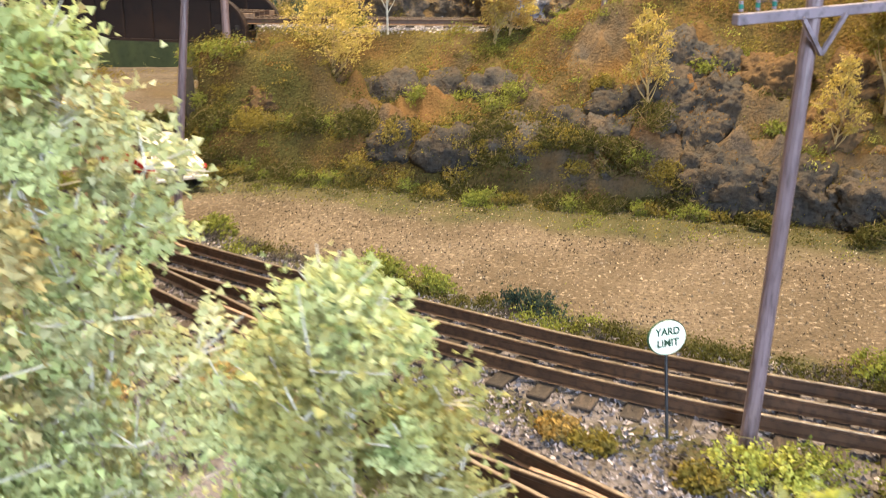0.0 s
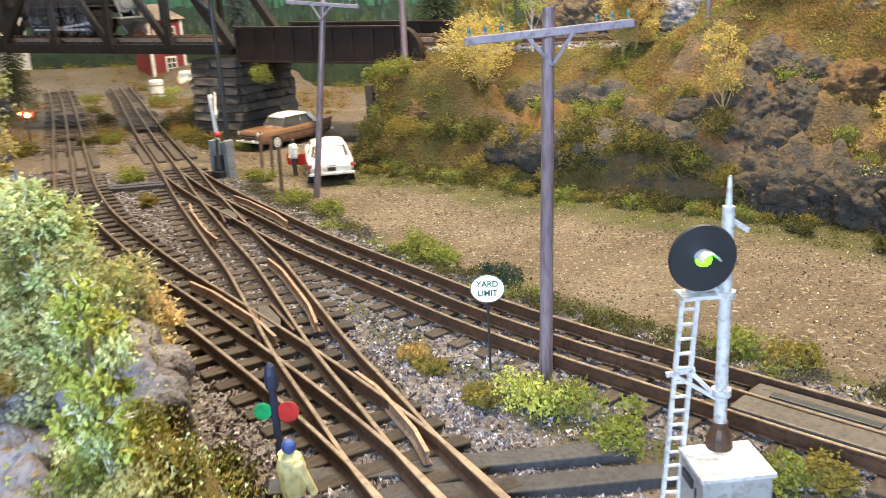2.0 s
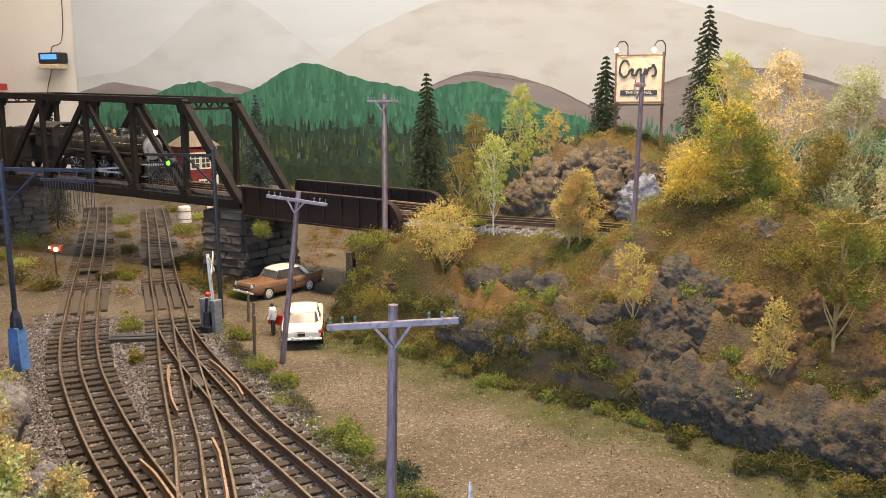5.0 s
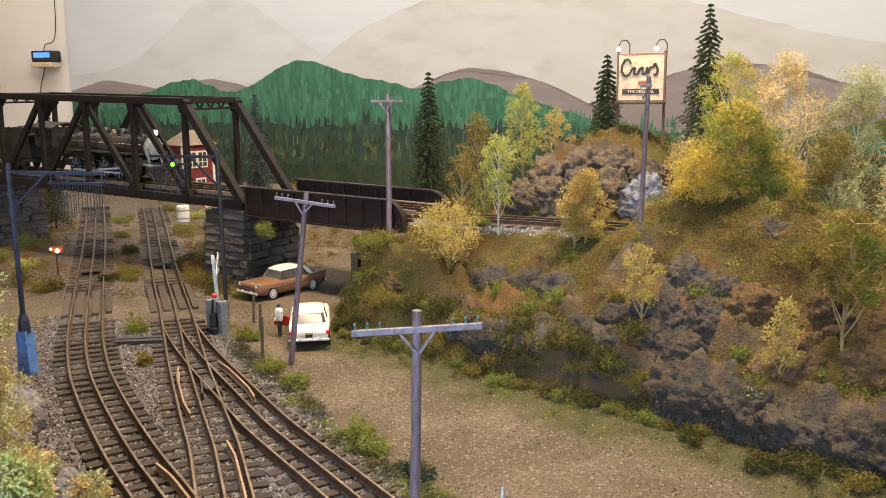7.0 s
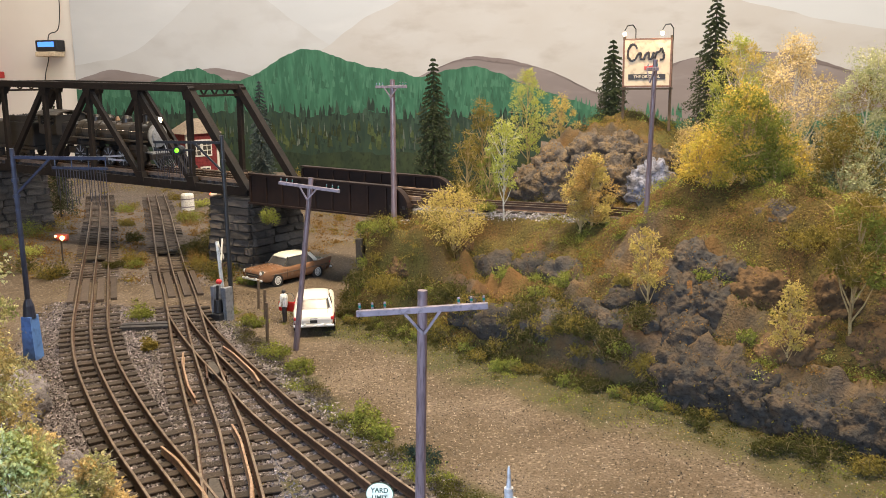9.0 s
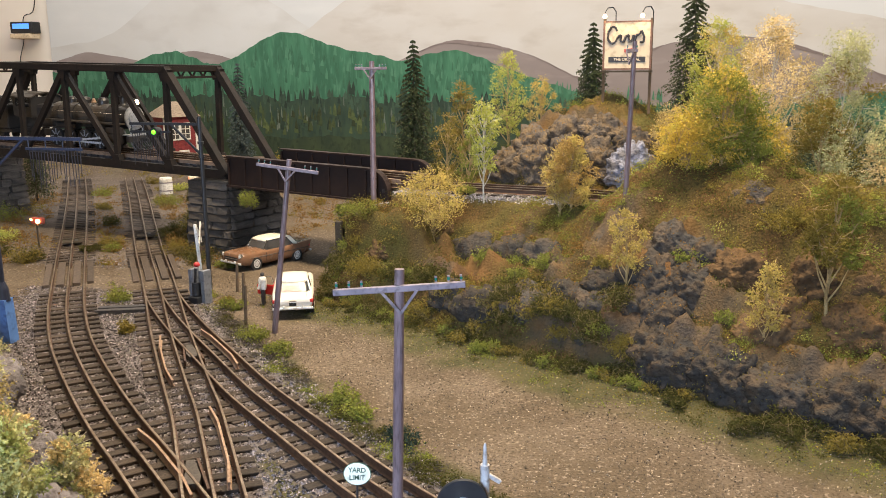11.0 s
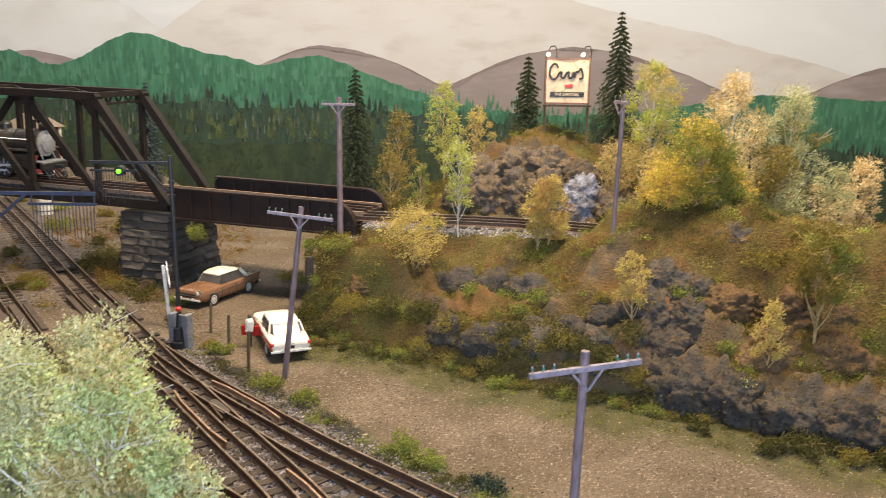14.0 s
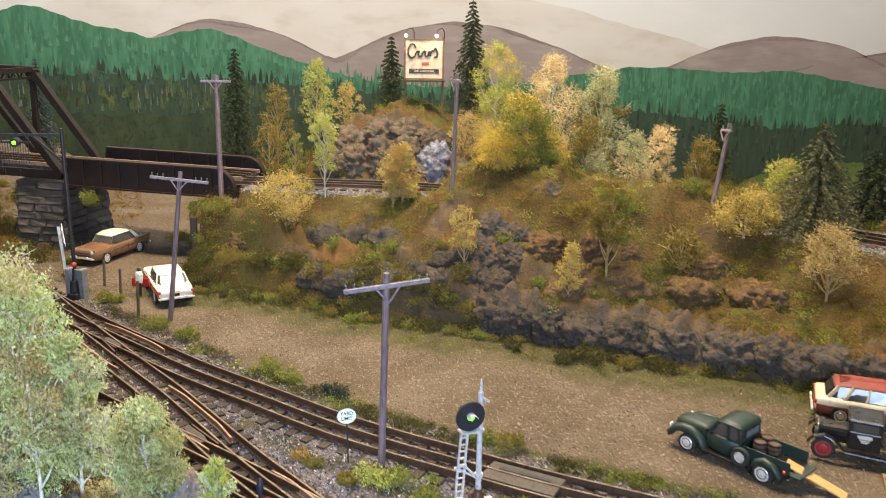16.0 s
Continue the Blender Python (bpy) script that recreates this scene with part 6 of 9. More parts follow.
saloon("car", "copper brown car with a cream roof parked under the bridge", pose(-0.3315, 1.177, 0.0005, 0, 0, -119) @ Matrix.Diagonal((1, 1.08, 1.03, 1)), M["bronze"], M["cream"], tailgate_fins=0.10, side=None, length=5.45)
truck_pose = pose(0.2775, 0.521, 0.0005, 0, 0, heading(-0.037, 0.055))
pickup(truck_pose)
for x, y in ((-1.05, 0.25), (-1.05, -0.3), (-1.5, 0.02)):
    barrel(truck_pose @ Matrix.Translation((x * SC, y * SC, 0.61 * SC)))
far_car = saloon("car", "cream car with lit red tail lights standing beyond the bridge", pose(FAR_CAR[0], FAR_CAR[1], 0.001, 0, 0, 118), M["cream"], M["cream"], length=5.0)
for ob in far_car.children:
    if ob.name.startswith("tail_light"):
        ob.data.materials[0] = M["red_glow"]
saloon("station_wagon", "maroon and cream station wagon with ribbed red roof", pose(0.432, 0.570, 0.0005, 0, 0, -29), M["tan_car"], M["red_roof"], side=M["red_roof"], wagon=True)
old_truck(pose(0.381, 0.512, 0.0005, 0, 0, heading(-0.06, 0.038)))
ramp = thing("plank_ramp", "yellow wooden plank leaning from the pickup tailgate", "plank", truck_pose)
part("plank", bar(bmesh.new(), (-2.05 * SC, 0.14 * SC, 0.76 * SC), (-4.05 * SC, -0.42 * SC, 0.04 * SC), 0.56 * SC, 0.05 * SC), M["yellow_wood"], ramp)
# wooden platform boards at the edge of the lot
lot = thing("loading_platform", "pale wooden boards laid at the edge of the lot", "platform", pose(0.420, 0.392, 0.0, 0, 0, -28))
for k in range(9):
    part("board", box(bmesh.new(), (0, (k - 2) * 0.009, 0.002), (0.16, 0.0084, 0.004), bevel=0.0004), M["lot_board"], lot)

# ---------------------------------------------------------------- figures: plain shapes


def figure(name, label, m, h, shirt, trousers):
    f = bmesh.new()
    for s in (-1, 1):
        rod(f, (s * 0.055 * h, 0, 0), (s * 0.045 * h, 0, 0.48 * h), 0.05 * h, 0.065 * h, 8)
        rod(f, (s * 0.13 * h, 0, 0.82 * h), (s * 0.17 * h, 0.10 * h, 0.52 * h), 0.042 * h, 0.035 * h, 8)
    lathe(f, [(0.09 * h, 0.46 * h), (0.11 * h, 0.55 * h), (0.125 * h, 0.75 * h), (0.10 * h, 0.84 * h), (0.04 * h, 0.87 * h)], 12)
    ball(f, (0, 0, 0.93 * h), 0.065 * h)
    ob = part(name, f, trousers)
    ob.data.materials.append(shirt)
    for p in ob.data.polygons:
        p.material_index = 1 if p.center.z > 0.5 * h and p.center.z < 0.87 * h else 0
    ob.matrix_basis = m
    return tagged(ob, label, "figurine")


M["doll_yellow"] = material("figure_yellow_paint", (0.72, 0.62, 0.30), scale=100, rough=0.6, bump=0)
M["doll_blue"] = material("figure_blue_paint", (0.03, 0.07, 0.25), scale=100, rough=0.6, bump=0)
M["doll_dark"] = material("figure_dark_paint", (0.03, 0.025, 0.025), scale=100, rough=0.6, bump=0)
figure("figurine", "small painted figurine in yellow and blue beside the switch stand", pose(-0.071, 0.417, 0.0025, 0, 0, -40), 0.036, M["doll_yellow"], M["doll_blue"])
figure("figurine", "small dark painted figurine standing beside the bridge pier", pose(-0.478, 1.262, 0.001, 0, 0, 60), 0.038, M["doll_dark"], M["doll_dark"])
reel = thing("cable_reel", "small rusty spoked wheel leaning against the pier foot", "reel", pose(-0.432, 1.206, 0.0075, 68, 0, 25))
part("tyre", lathe(bmesh.new(), [(0.0052, -0.0015), (0.0070, -0.0018), (0.0076, 0.0), (0.0070, 0.0018), (0.0052, 0.0015), (0.0052, -0.0015)], 22), M["rail"], reel)
part("hub", lathe(bmesh.new(), [(0.0004, -0.001), (0.0022, -0.001), (0.0022, 0.001), (0.0004, 0.001)], 12), M["rail"], reel)
for k in range(4):
    part("spoke", bar(bmesh.new(), (0, 0, 0), (0.0056 * math.cos(k * math.pi / 2), 0.0056 * math.sin(k * math.pi / 2), 0), 0.0010, 0.0010), M["rail"], reel)
figure("figurine", "small painted figurine in white and black beside the open car door", pose(-0.258, 0.985, 0.001, 0, 0, 100), 0.036, M["white"], M["doll_dark"])

# ---------------------------------------------------------------- steam locomotive and tender on the bridge


LOCO_X = -0.02


def locomotive():
    zr = Z_LOW + 0.008 + 0.0055
    lo = thing("steam_locomotive", "black steam locomotive with grey smokebox and lit headlight on the bridge", "locomotive", BR @ Matrix.Translation((LOCO_X, WIDE / 2, zr)))

    def tube(name, x0, x1, z, r, mat, parent=lo, n=28, r2=None):
        return part(name, rod(bmesh.new(), (x0, 0, z), (x1, 0, z), r, r2 if r2 else r, n), mat, parent, smooth=False)
    zc, R = 0.049, 0.0185
    tube("boiler", -0.165, -0.040, zc, R, M["loco_boiler"])
    sb = tube("smokebox", -0.040, 0.0, zc, R * 0.98, M["loco"])
    part("smokebox_front", lathe(bmesh.new(), [(R * 0.99, 0), (R * 0.97, 0.002), (R * 0.72, 0.0035), (R * 0.68, 0.006), (R * 0.2, 0.0075)], 28, Matrix.Translation((0, 0, zc)) @ pose(0, 0, 0, 0, 90, 0)), M["loco_grey"], sb, "graphite grey smokebox front")
    for x in (-0.150, -0.115, -0.08, -0.042):
        part("boiler_band", rod(bmesh.new(), (x, 0, zc), (x + 0.0018, 0, zc), R * 1.02, None, 28), M["loco"], lo)
    part("firebox", box(bmesh.new(), (-0.185, 0, zc - 0.004), (0.052, 0.034, 0.036), bevel=0.006), M["loco"], lo)
    ch = part("chimney", lathe(bmesh.new(), [(0.0075, 0), (0.0055, 0.004), (0.0055, 0.013), (0.0068, 0.015), (0.0048, 0.015), (0.0045, 0.008)], 18, Matrix.Translation((-0.020, 0, zc + R - 0.002))), M["loco"], lo)
    for x, r in ((-0.065, 0.0085), (-0.105, 0.0090), (-0.135, 0.0062)):
        part("dome", lathe(bmesh.new(), [(r * 1.1, 0), (r, 0.003), (r, 0.008), (r * 0.7, 0.0115), (r * 0.2, 0.0125)], 18, Matrix.Translation((x, 0, zc + R - 0.003))), M["loco"], lo)
    part("bell", lathe(bmesh.new(), [(0.0042, 0), (0.0032, 0.003), (0.0018, 0.006)], 12, Matrix.Translation((-0.086, 0, zc + R + 0.001))), M["guard"], lo, "brass bell")
    hl = part("headlight", rod(bmesh.new(), (-0.006, 0, zc + R + 0.005), (0.008, 0, zc + R + 0.005), 0.0052, None, 16), M["loco"], lo)
    part("lens", lathe(bmesh.new(), [(0.0042, 0), (0.003, 0.001), (0.001, 0.0015)], 14, Matrix.Translation((0.0082, 0, zc + R + 0.005)) @ pose(0, 0, 0, 0, 90, 0)), M["lamp_glow"], hl, "lit headlight lens")
    for s in (-1, 1):
        part("running_board", box(bmesh.new(), (-0.085, s * 0.0235, zc - 0.008), (0.17, 0.011, 0.0022)), M["loco_boiler"], lo)
        part("handrail", rod(bmesh.new(), (-0.16, s * R * 1.08, zc + 0.006), (0.0, s * R * 1.08, zc + 0.006), 0.0006, None, 6), M["chrome"], lo)
        part("air_tank", rod(bmesh.new(), (-0.145, s * 0.021, zc - 0.016), (-0.10, s * 0.021, zc - 0.016), 0.0052, None, 14), M["loco"], lo)
        cy = part("cylinder", rod(bmesh.new(), (-0.030, s * 0.0245, 0.020), (-0.002, s * 0.0245, 0.020), 0.0085, None, 18), M["loco"], lo)
        part("steam_chest", box(bmesh.new(), (-0.016, s * 0.0235, 0.031), (0.026, 0.013, 0.010), bevel=0.002), M["loco"], lo)
        for x in (-0.055, -0.088, -0.121, -0.154):
            w = part("driving_wheel", lathe(bmesh.new(), [(0.0148, -0.0018), (0.0148, 0.0018), (0.0128, 0.0020), (0.0124, 0.0010), (0.004, 0.0010), (0.0035, 0.0028)], 22, Matrix.Translation((x, s * 0.0185, 0.0148)) @ pose(0, 0, 0, -90 * s, 0, 0)), M["loco"], lo)
            for k in range(8):
                a = k * math.pi / 4
                part("spoke", bar(bmesh.new(), (x + 0.003 * math.cos(a), s * 0.0202, 0.0148 + 0.003 * math.sin(a)), (x + 0.0125 * math.cos(a), s * 0.0202, 0.0148 + 0.0125 * math.sin(a)), 0.001, 0.0012), M["loco_grey"], w)
        part("side_rod", box(bmesh.new(), (-0.1045, s * 0.0222, 0.010), (0.108, 0.0014, 0.0030), bevel=0.0003), M["silver"], lo, "steel side rod")
        part("main_rod", bar(bmesh.new(), (-0.030, s * 0.0245, 0.020), (-0.121, s * 0.0240, 0.0105), 0.0014, 0.0028), M["silver"], lo, "steel main rod")
        part("leading_wheel", lathe(bmesh.new(), [(0.0088, -0.0016), (0.0088, 0.0016), (0.006, 0.0018), (0.002, 0.0024)], 18, Matrix.Translation((-0.016, s * 0.0185, 0.0088)) @ pose(0, 0, 0, -90 * s, 0, 0)), M["loco"], lo)
        part("cab_side", box(bmesh.new(), (-0.222, s * 0.0265, 0.051), (0.044, 0.0016, 0.014)), M["loco"], lo)
        part("cab_post", box(bmesh.new(), (-0.202, s * 0.0265, 0.0655), (0.006, 0.0016, 0.016)), M["loco"], lo)
        part("cab_post", box(bmesh.new(), (-0.241, s * 0.0265, 0.0655), (0.006, 0.0016, 0.016)), M["loco"], lo)
        part("window_frame", box(bmesh.new(), (-0.2215, s * 0.0265, 0.0655), (0.0012, 0.0018, 0.016)), M["loco_boiler"], lo)
    part("frame", box(bmesh.new(), (-0.10, 0, 0.018), (0.20, 0.014, 0.010)), M["loco"], lo)
    part("cab_front", box(bmesh.new(), (-0.201, 0, 0.058), (0.0016, 0.053, 0.032)), M["loco"], lo)
    roof = bmesh.new()
    prism(roof, [(-0.029, 0.072), (-0.029, 0.074), (-0.018, 0.0795), (0, 0.0815), (0.018, 0.0795), (0.029, 0.074), (0.029, 0.072), (0.018, 0.0775), (0, 0.0795), (-0.018, 0.0775)], -0.252, -0.196, "yz")
    part("cab_roof", roof, M["loco_boiler"], lo)
    part("cab_floor", box(bmesh.new(), (-0.222, 0, 0.043), (0.044, 0.05, 0.002)), M["loco"], lo)
    part("pilot_beam", box(bmesh.new(), (0.012, 0, 0.019), (0.006, 0.050, 0.009), bevel=0.001), M["loco"], lo)
    part("pilot_deck", box(bmesh.new(), (0.004, 0, 0.0245), (0.018, 0.044, 0.0016)), M["loco_grey"], lo)
    for k in range(9):
        y = (k - 4) * 0.0055
        part("pilot_bar", bar(bmesh.new(), (0.014, y, 0.016), (0.030 - abs(y) * 0.45, y * 0.8, 0.003), 0.0012, 0.0018), M["loco"], lo)
    part("coupler", box(bmesh.new(), (0.022, 0, 0.018), (0.014, 0.005, 0.005), bevel=0.001), M["loco"], lo)
    for s in (-1, 1):
        part("ladder_rail", bar(bmesh.new(), (0.006, s * 0.012, 0.025), (-0.001, s * 0.012, 0.040), 0.0010, 0.0010), M["loco_grey"], lo)

    te = thing("tender", "black tender heaped with coal behind the locomotive", "tender", BR @ Matrix.Translation((LOCO_X - 0.262, WIDE / 2, zr)))
    part("tank", box(bmesh.new(), (-0.075, 0, 0.040), (0.148, 0.052, 0.040), bevel=0.002), M["loco"], te)
    part("coal_board", prism(bmesh.new(), [(-0.002, 0.06), (-0.002, 0.071), (-0.075, 0.069), (-0.08, 0.06)], -0.026, -0.0245), M["loco"], te)
    part("coal_board", prism(bmesh.new(), [(-0.002, 0.06), (-0.002, 0.071), (-0.075, 0.069), (-0.08, 0.06)], 0.0245, 0.026), M["loco"], te)
    coal = bmesh.new()
    rng = random.Random(4)
    for k in range(150):
        ball(coal, (rng.uniform(-0.076, -0.005), rng.uniform(-0.022, 0.022), 0.060 + rng.uniform(0, 0.010)), rng.uniform(0.002, 0.0035), (1, rng.uniform(0.7, 1), rng.uniform(0.6, 1)), 1)
    part("coal_load", coal, M["coal"], te, "heap of black coal")
    part("underframe", box(bmesh.new(), (-0.075, 0, 0.0175), (0.15, 0.040, 0.006)), M["loco"], te)
    for x0 in (-0.035, -0.115):
        for s in (-1, 1):
            part("truck_frame", box(bmesh.new(), (x0, s * 0.0225, 0.011), (0.038, 0.003, 0.006), bevel=0.001), M["loco"], te)
            for x in (x0 - 0.013, x0 + 0.013):
                part("wheel", lathe(bmesh.new(), [(0.0088, -0.0016), (0.0088, 0.0016), (0.006, 0.0018), (0.002, 0.0022)], 18, Matrix.Translation((x, s * 0.0185, 0.0088)) @ pose(0, 0, 0, -90 * s, 0, 0)), M["loco"], te)
    return lo


locomotive()

# ---------------------------------------------------------------- signals and signs


def searchlight_signal():
    s = thing("searchlight_signal", "silver searchlight signal with black disc showing green beside the track", "railway signal", pose(0.058, 0.449, 0, 0, 0, 14))
    case = part("relay_case", box(bmesh.new(), (-0.001, -0.008, 0.0095), (0.0215, 0.019, 0.023), bevel=0.0006), M["case_grey"], s, "weathered silver relay case")
    part("lid", box(bmesh.new(), (-0.001, -0.008, 0.0216), (0.023, 0.0205, 0.0016), bevel=0.0004), M["silver"], case)
    part("vent", box(bmesh.new(), (-0.0120, -0.006, 0.016), (0.001, 0.008, 0.003)), M["signal_black"], case, "dark vent slot")
    part("door_seam", box(bmesh.new(), (-0.0119, -0.012, 0.008), (0.0006, 0.0004, 0.016)), M["signal_black"], case)
    part("mast", rod(bmesh.new(), (0, 0, 0.022), (0, 0, 0.100), 0.0020, 0.0018, 14), M["silver"], s)
    part("mast_base", lathe(bmesh.new(), [(0.0042, 0.0224), (0.0038, 0.026), (0.0026, 0.029), (0.0026, 0.031)], 14), M["rail"], s, "rusty cast mast base")
    part("finial", lathe(bmesh.new(), [(0.0015, 0.0985), (0.0017, 0.0995), (0.0010, 0.1005), (0.0007, 0.107), (0.0004, 0.109)], 12), M["silver"], s)
    for z in (0.040, 0.072, 0.083):
        part("collar", lathe(bmesh.new(), [(0.0030, z), (0.0030, z + 0.0022)], 12), M["silver"], s)
    disc = Matrix.Translation((-0.0092, -0.004, 0.0865)) @ pose(0, 0, 0, 90, 0, 0)
    d = part("signal_disc", lathe(bmesh.new(), [(0.0004, 0.0), (0.0100, 0.0), (0.0102, 0.0008), (0.0098, 0.0014), (0.0004, 0.0014)], 36, disc), M["signal_black"], s, "round black target disc")
    hood = bmesh.new()
    n = 10
    a0, a1 = math.radians(15), math.radians(165)
    ring = []
    for k in range(n + 1):
        a = a0 + (a1 - a0) * k / n
        for r in (0.0030, 0.0027):
            for y in (0.0014, 0.0075):
                ring.append(hood.verts.new(disc @ Vector((r * math.cos(a), r * math.sin(a), y))))
    for k in range(n):
        i = k * 4
        for f in ((0, 1, 5, 4), (2, 6, 7, 3), (1, 3, 7, 5), (0, 4, 6, 2)):
            hood.faces.new([ring[i + j] for j in f])
    part("hood", hood, M["silver"], d, "small silver visor")
    part("lens", lathe(bmesh.new(), [(0.0025, 0.0015), (0.0022, 0.0024), (0.0008, 0.003)], 16, disc), M["green_glow"], d, "lit green lens")
    part("lamp_housing", rod(bmesh.new(), disc @ Vector((0, 0, -0.0004)), disc @ Vector((0, 0, -0.010)), 0.0048, 0.0040, 16), M["signal_black"], s)
    part("bracket", bar(bmesh.new(), (-0.010, 0.002, 0.0865), (0, 0, 0.0865), 0.003, 0.003), M["silver"], s)
    part("platform", box(bmesh.new(), (-0.006, 0.002, 0.0730), (0.015, 0.008, 0.0012)), M["silver"], s)
    part("side_bracket", bar(bmesh.new(), (0.0, 0, 0.0965), (0.0060, 0, 0.0925), 0.0016, 0.0016), M["silver"], s)
    for dx in (-0.0026, 0.0026):
        part("ladder_rail", bar(bmesh.new(), (-0.0095 + dx * 0.9, 0.003, 0.074), (-0.0145 + dx, 0.003, -0.001), 0.0012, 0.0013), M["silver"], s)
    for k in range(15):
        z = 0.068 - k * 0.0048
        x = -0.0095 - 0.005 * (0.074 - z) / 0.075
        part("ladder_rung", rod(bmesh.new(), (x - 0.0026, 0.003, z), (x + 0.0026, 0.003, z), 0.0006, None, 6), M["silver"], s)
    for dx in (-0.003, 0.003):
        part("ladder_stay", bar(bmesh.new(), (-0.0115 + dx, 0.003, 0.047), (0, 0, 0.038), 0.0010, 0.0012), M["silver"], s)
    part("stay_bar", bar(bmesh.new(), (-0.0165, 0.003, 0.047), (-0.0075, 0.003, 0.048), 0.0012, 0.0014), M["silver"], s)
    part("lamp_case", box(bmesh.new(), (-0.0060, 0.0035, 0.0790), (0.0095, 0.006, 0.0105), bevel=0.0010), M["silver"], s, "silver lamp case behind the disc")
    part("concrete_pad", box(bmesh.new(), (-0.008, -0.008, -0.0015), (0.034, 0.026, 0.004), bevel=0.0005), M["concrete"], s, "pale concrete pad")
    return s


searchlight_signal()


def lettering(text, size, at, parent, mat, name):
    cu = bpy.data.curves.new(name, "FONT")
    cu.body, cu.size, cu.align_x, cu.align_y, cu.extrude, cu.offset = text, size, "CENTER", "CENTER", 0.00008, size * 0.02
    tmp = bpy.data.objects.new(name, cu)
    scene.collection.objects.link(tmp)
    me = bpy.data.meshes.new_from_object(tmp.evaluated_get(bpy.context.evaluated_depsgraph_get()))
    bpy.data.objects.remove(tmp)
    me.transform(at)
    me.materials.clear()
    me.materials.append(mat)
    ob = new(name, me)
    ob.parent = parent
    return ob


def yard_limit_sign():
    s = thing("yard_limit_sign", "pale green oval yard limit sign on a thin dark post", "sign", pose(-0.0245, 0.544, 0, -10, 0, 6))
    part("post", rod(bmesh.new(), (0, 0, -0.003), (0, 0, 0.036), 0.0006, None, 8), M["signal_black"], s)
    m = Matrix.Translation((0, -0.0008, 0.0395)) @ pose(0, 0, 0, 90, 0, 0) @ Matrix.Diagonal((1.22, 1, 1, 1))
    rim = part("plate_edge", lathe(bmesh.new(), [(0.0004, -0.0006), (0.0062, -0.0006), (0.0062, 0.0), (0.0004, 0.0)], 32, m), M["sign_green"], s, "green sign edge")
    part("plate", lathe(bmesh.new(), [(0.0004, 0.0001), (0.0059, 0.0001), (0.0059, 0.0003), (0.0004, 0.0003)], 32, m), M["sign_face"], s)
    t = Matrix.Translation((0, -0.00125, 0.0395)) @ pose(0, 0, 0, 90, 0, 0)
    lettering("YARD", 0.0036, t @ Matrix.Translation((0, 0.0020, 0)), s, M["sign_green"], "word")
    lettering("LIMIT", 0.0036, t @ Matrix.Translation((0, -0.0020, 0)), s, M["sign_green"], "word")
    return s


yard_limit_sign()


def switch_stand(m, label):
    s = thing("switch_stand", label, "switch stand", m)
    part("base", box(bmesh.new(), (0, 0, 0.005), (0.012, 0.010, 0.006), bevel=0.001), M["signal_black"], s)
    part("shaft", rod(bmesh.new(), (0, 0, 0.008), (0, 0, 0.047), 0.0013, None, 10), M["smoke_blue"], s, "dark blue shaft")
    part("lamp", lathe(bmesh.new(), [(0.0018, 0.043), (0.0022, 0.044), (0.0022, 0.048), (0.0014, 0.051), (0.0006, 0.052)], 12), M["smoke_blue"], s, "dark blue lamp top")
    part("red_target", lathe(bmesh.new(), [(0.0002, 0), (0.0036, 0), (0.0036, 0.0006), (0.0002, 0.0006)], 20, Matrix.Translation((0.0042, 0, 0.0345)) @ pose(0, 0, 0, 90, 0, 0)), M["red_paint"], s, "red round target")
    part("green_target", lathe(bmesh.new(), [(0.0002, 0), (0.0029, 0), (0.0029, 0.0006), (0.0002, 0.0006)], 20, Matrix.Translation((-0.0038, 0, 0.0355)) @ pose(0, 0, 0, 90, 0, 0)), M["green_paint"], s, "green round target")
    part("lever", bar(bmesh.new(), (0, -0.004, 0.008), (0.004, -0.014, 0.006), 0.0012, 0.0012), M["red_paint"], s, "red throw lever")
    return s


switch_stand(pose(-0.083, 0.439, 0.001, 0, 0, 15), "switch stand with red and green targets beside the turnout")

# ---------------------------------------------------------------- turnout castings, guard rails, crossing planks


def along(path, y):
    p = min(path, key=lambda q: abs(q.y - y))
    i = path.index(p)
    return frames(path)[i]


def guard_rail(path, y0, y1, off, z=TIE_TOP + 0.0004):
    g = thing("guard_rail", "light brown guard rail with flared ends beside the running rail", "guard rail")
    p = [q for q in path if y1 <= q.y <= y0]
    fr = frames(p)
    pts = []
    for i, (q, t, nrm) in enumerate(fr):
        e = min(i, len(fr) - 1 - i) / max(1, len(fr) * 0.22)
        pts.append(q + nrm * (off * (1 if e > 1 else 1 - 0.22 * (1 - e))) + Vector((0, 0, z)))
    part("rail", sweep(bmesh.new(), pts, [(u * 0.8, v) for u, v in RAIL_SEC]), M["guard"], g)
    return g


guard_rail(PATHS["a"], 0.640, 0.555, 0.0125)
guard_rail(PATHS["b"], 0.690, 0.575, 0.0125)
guard_rail(PATHS["b"], 0.850, 0.740, -0.0125)
guard_rail(PATHS["c"], 0.865, 0.775, 0.0125)
guard_rail(PATHS["b"], 0.525, 0.455, 0.012)


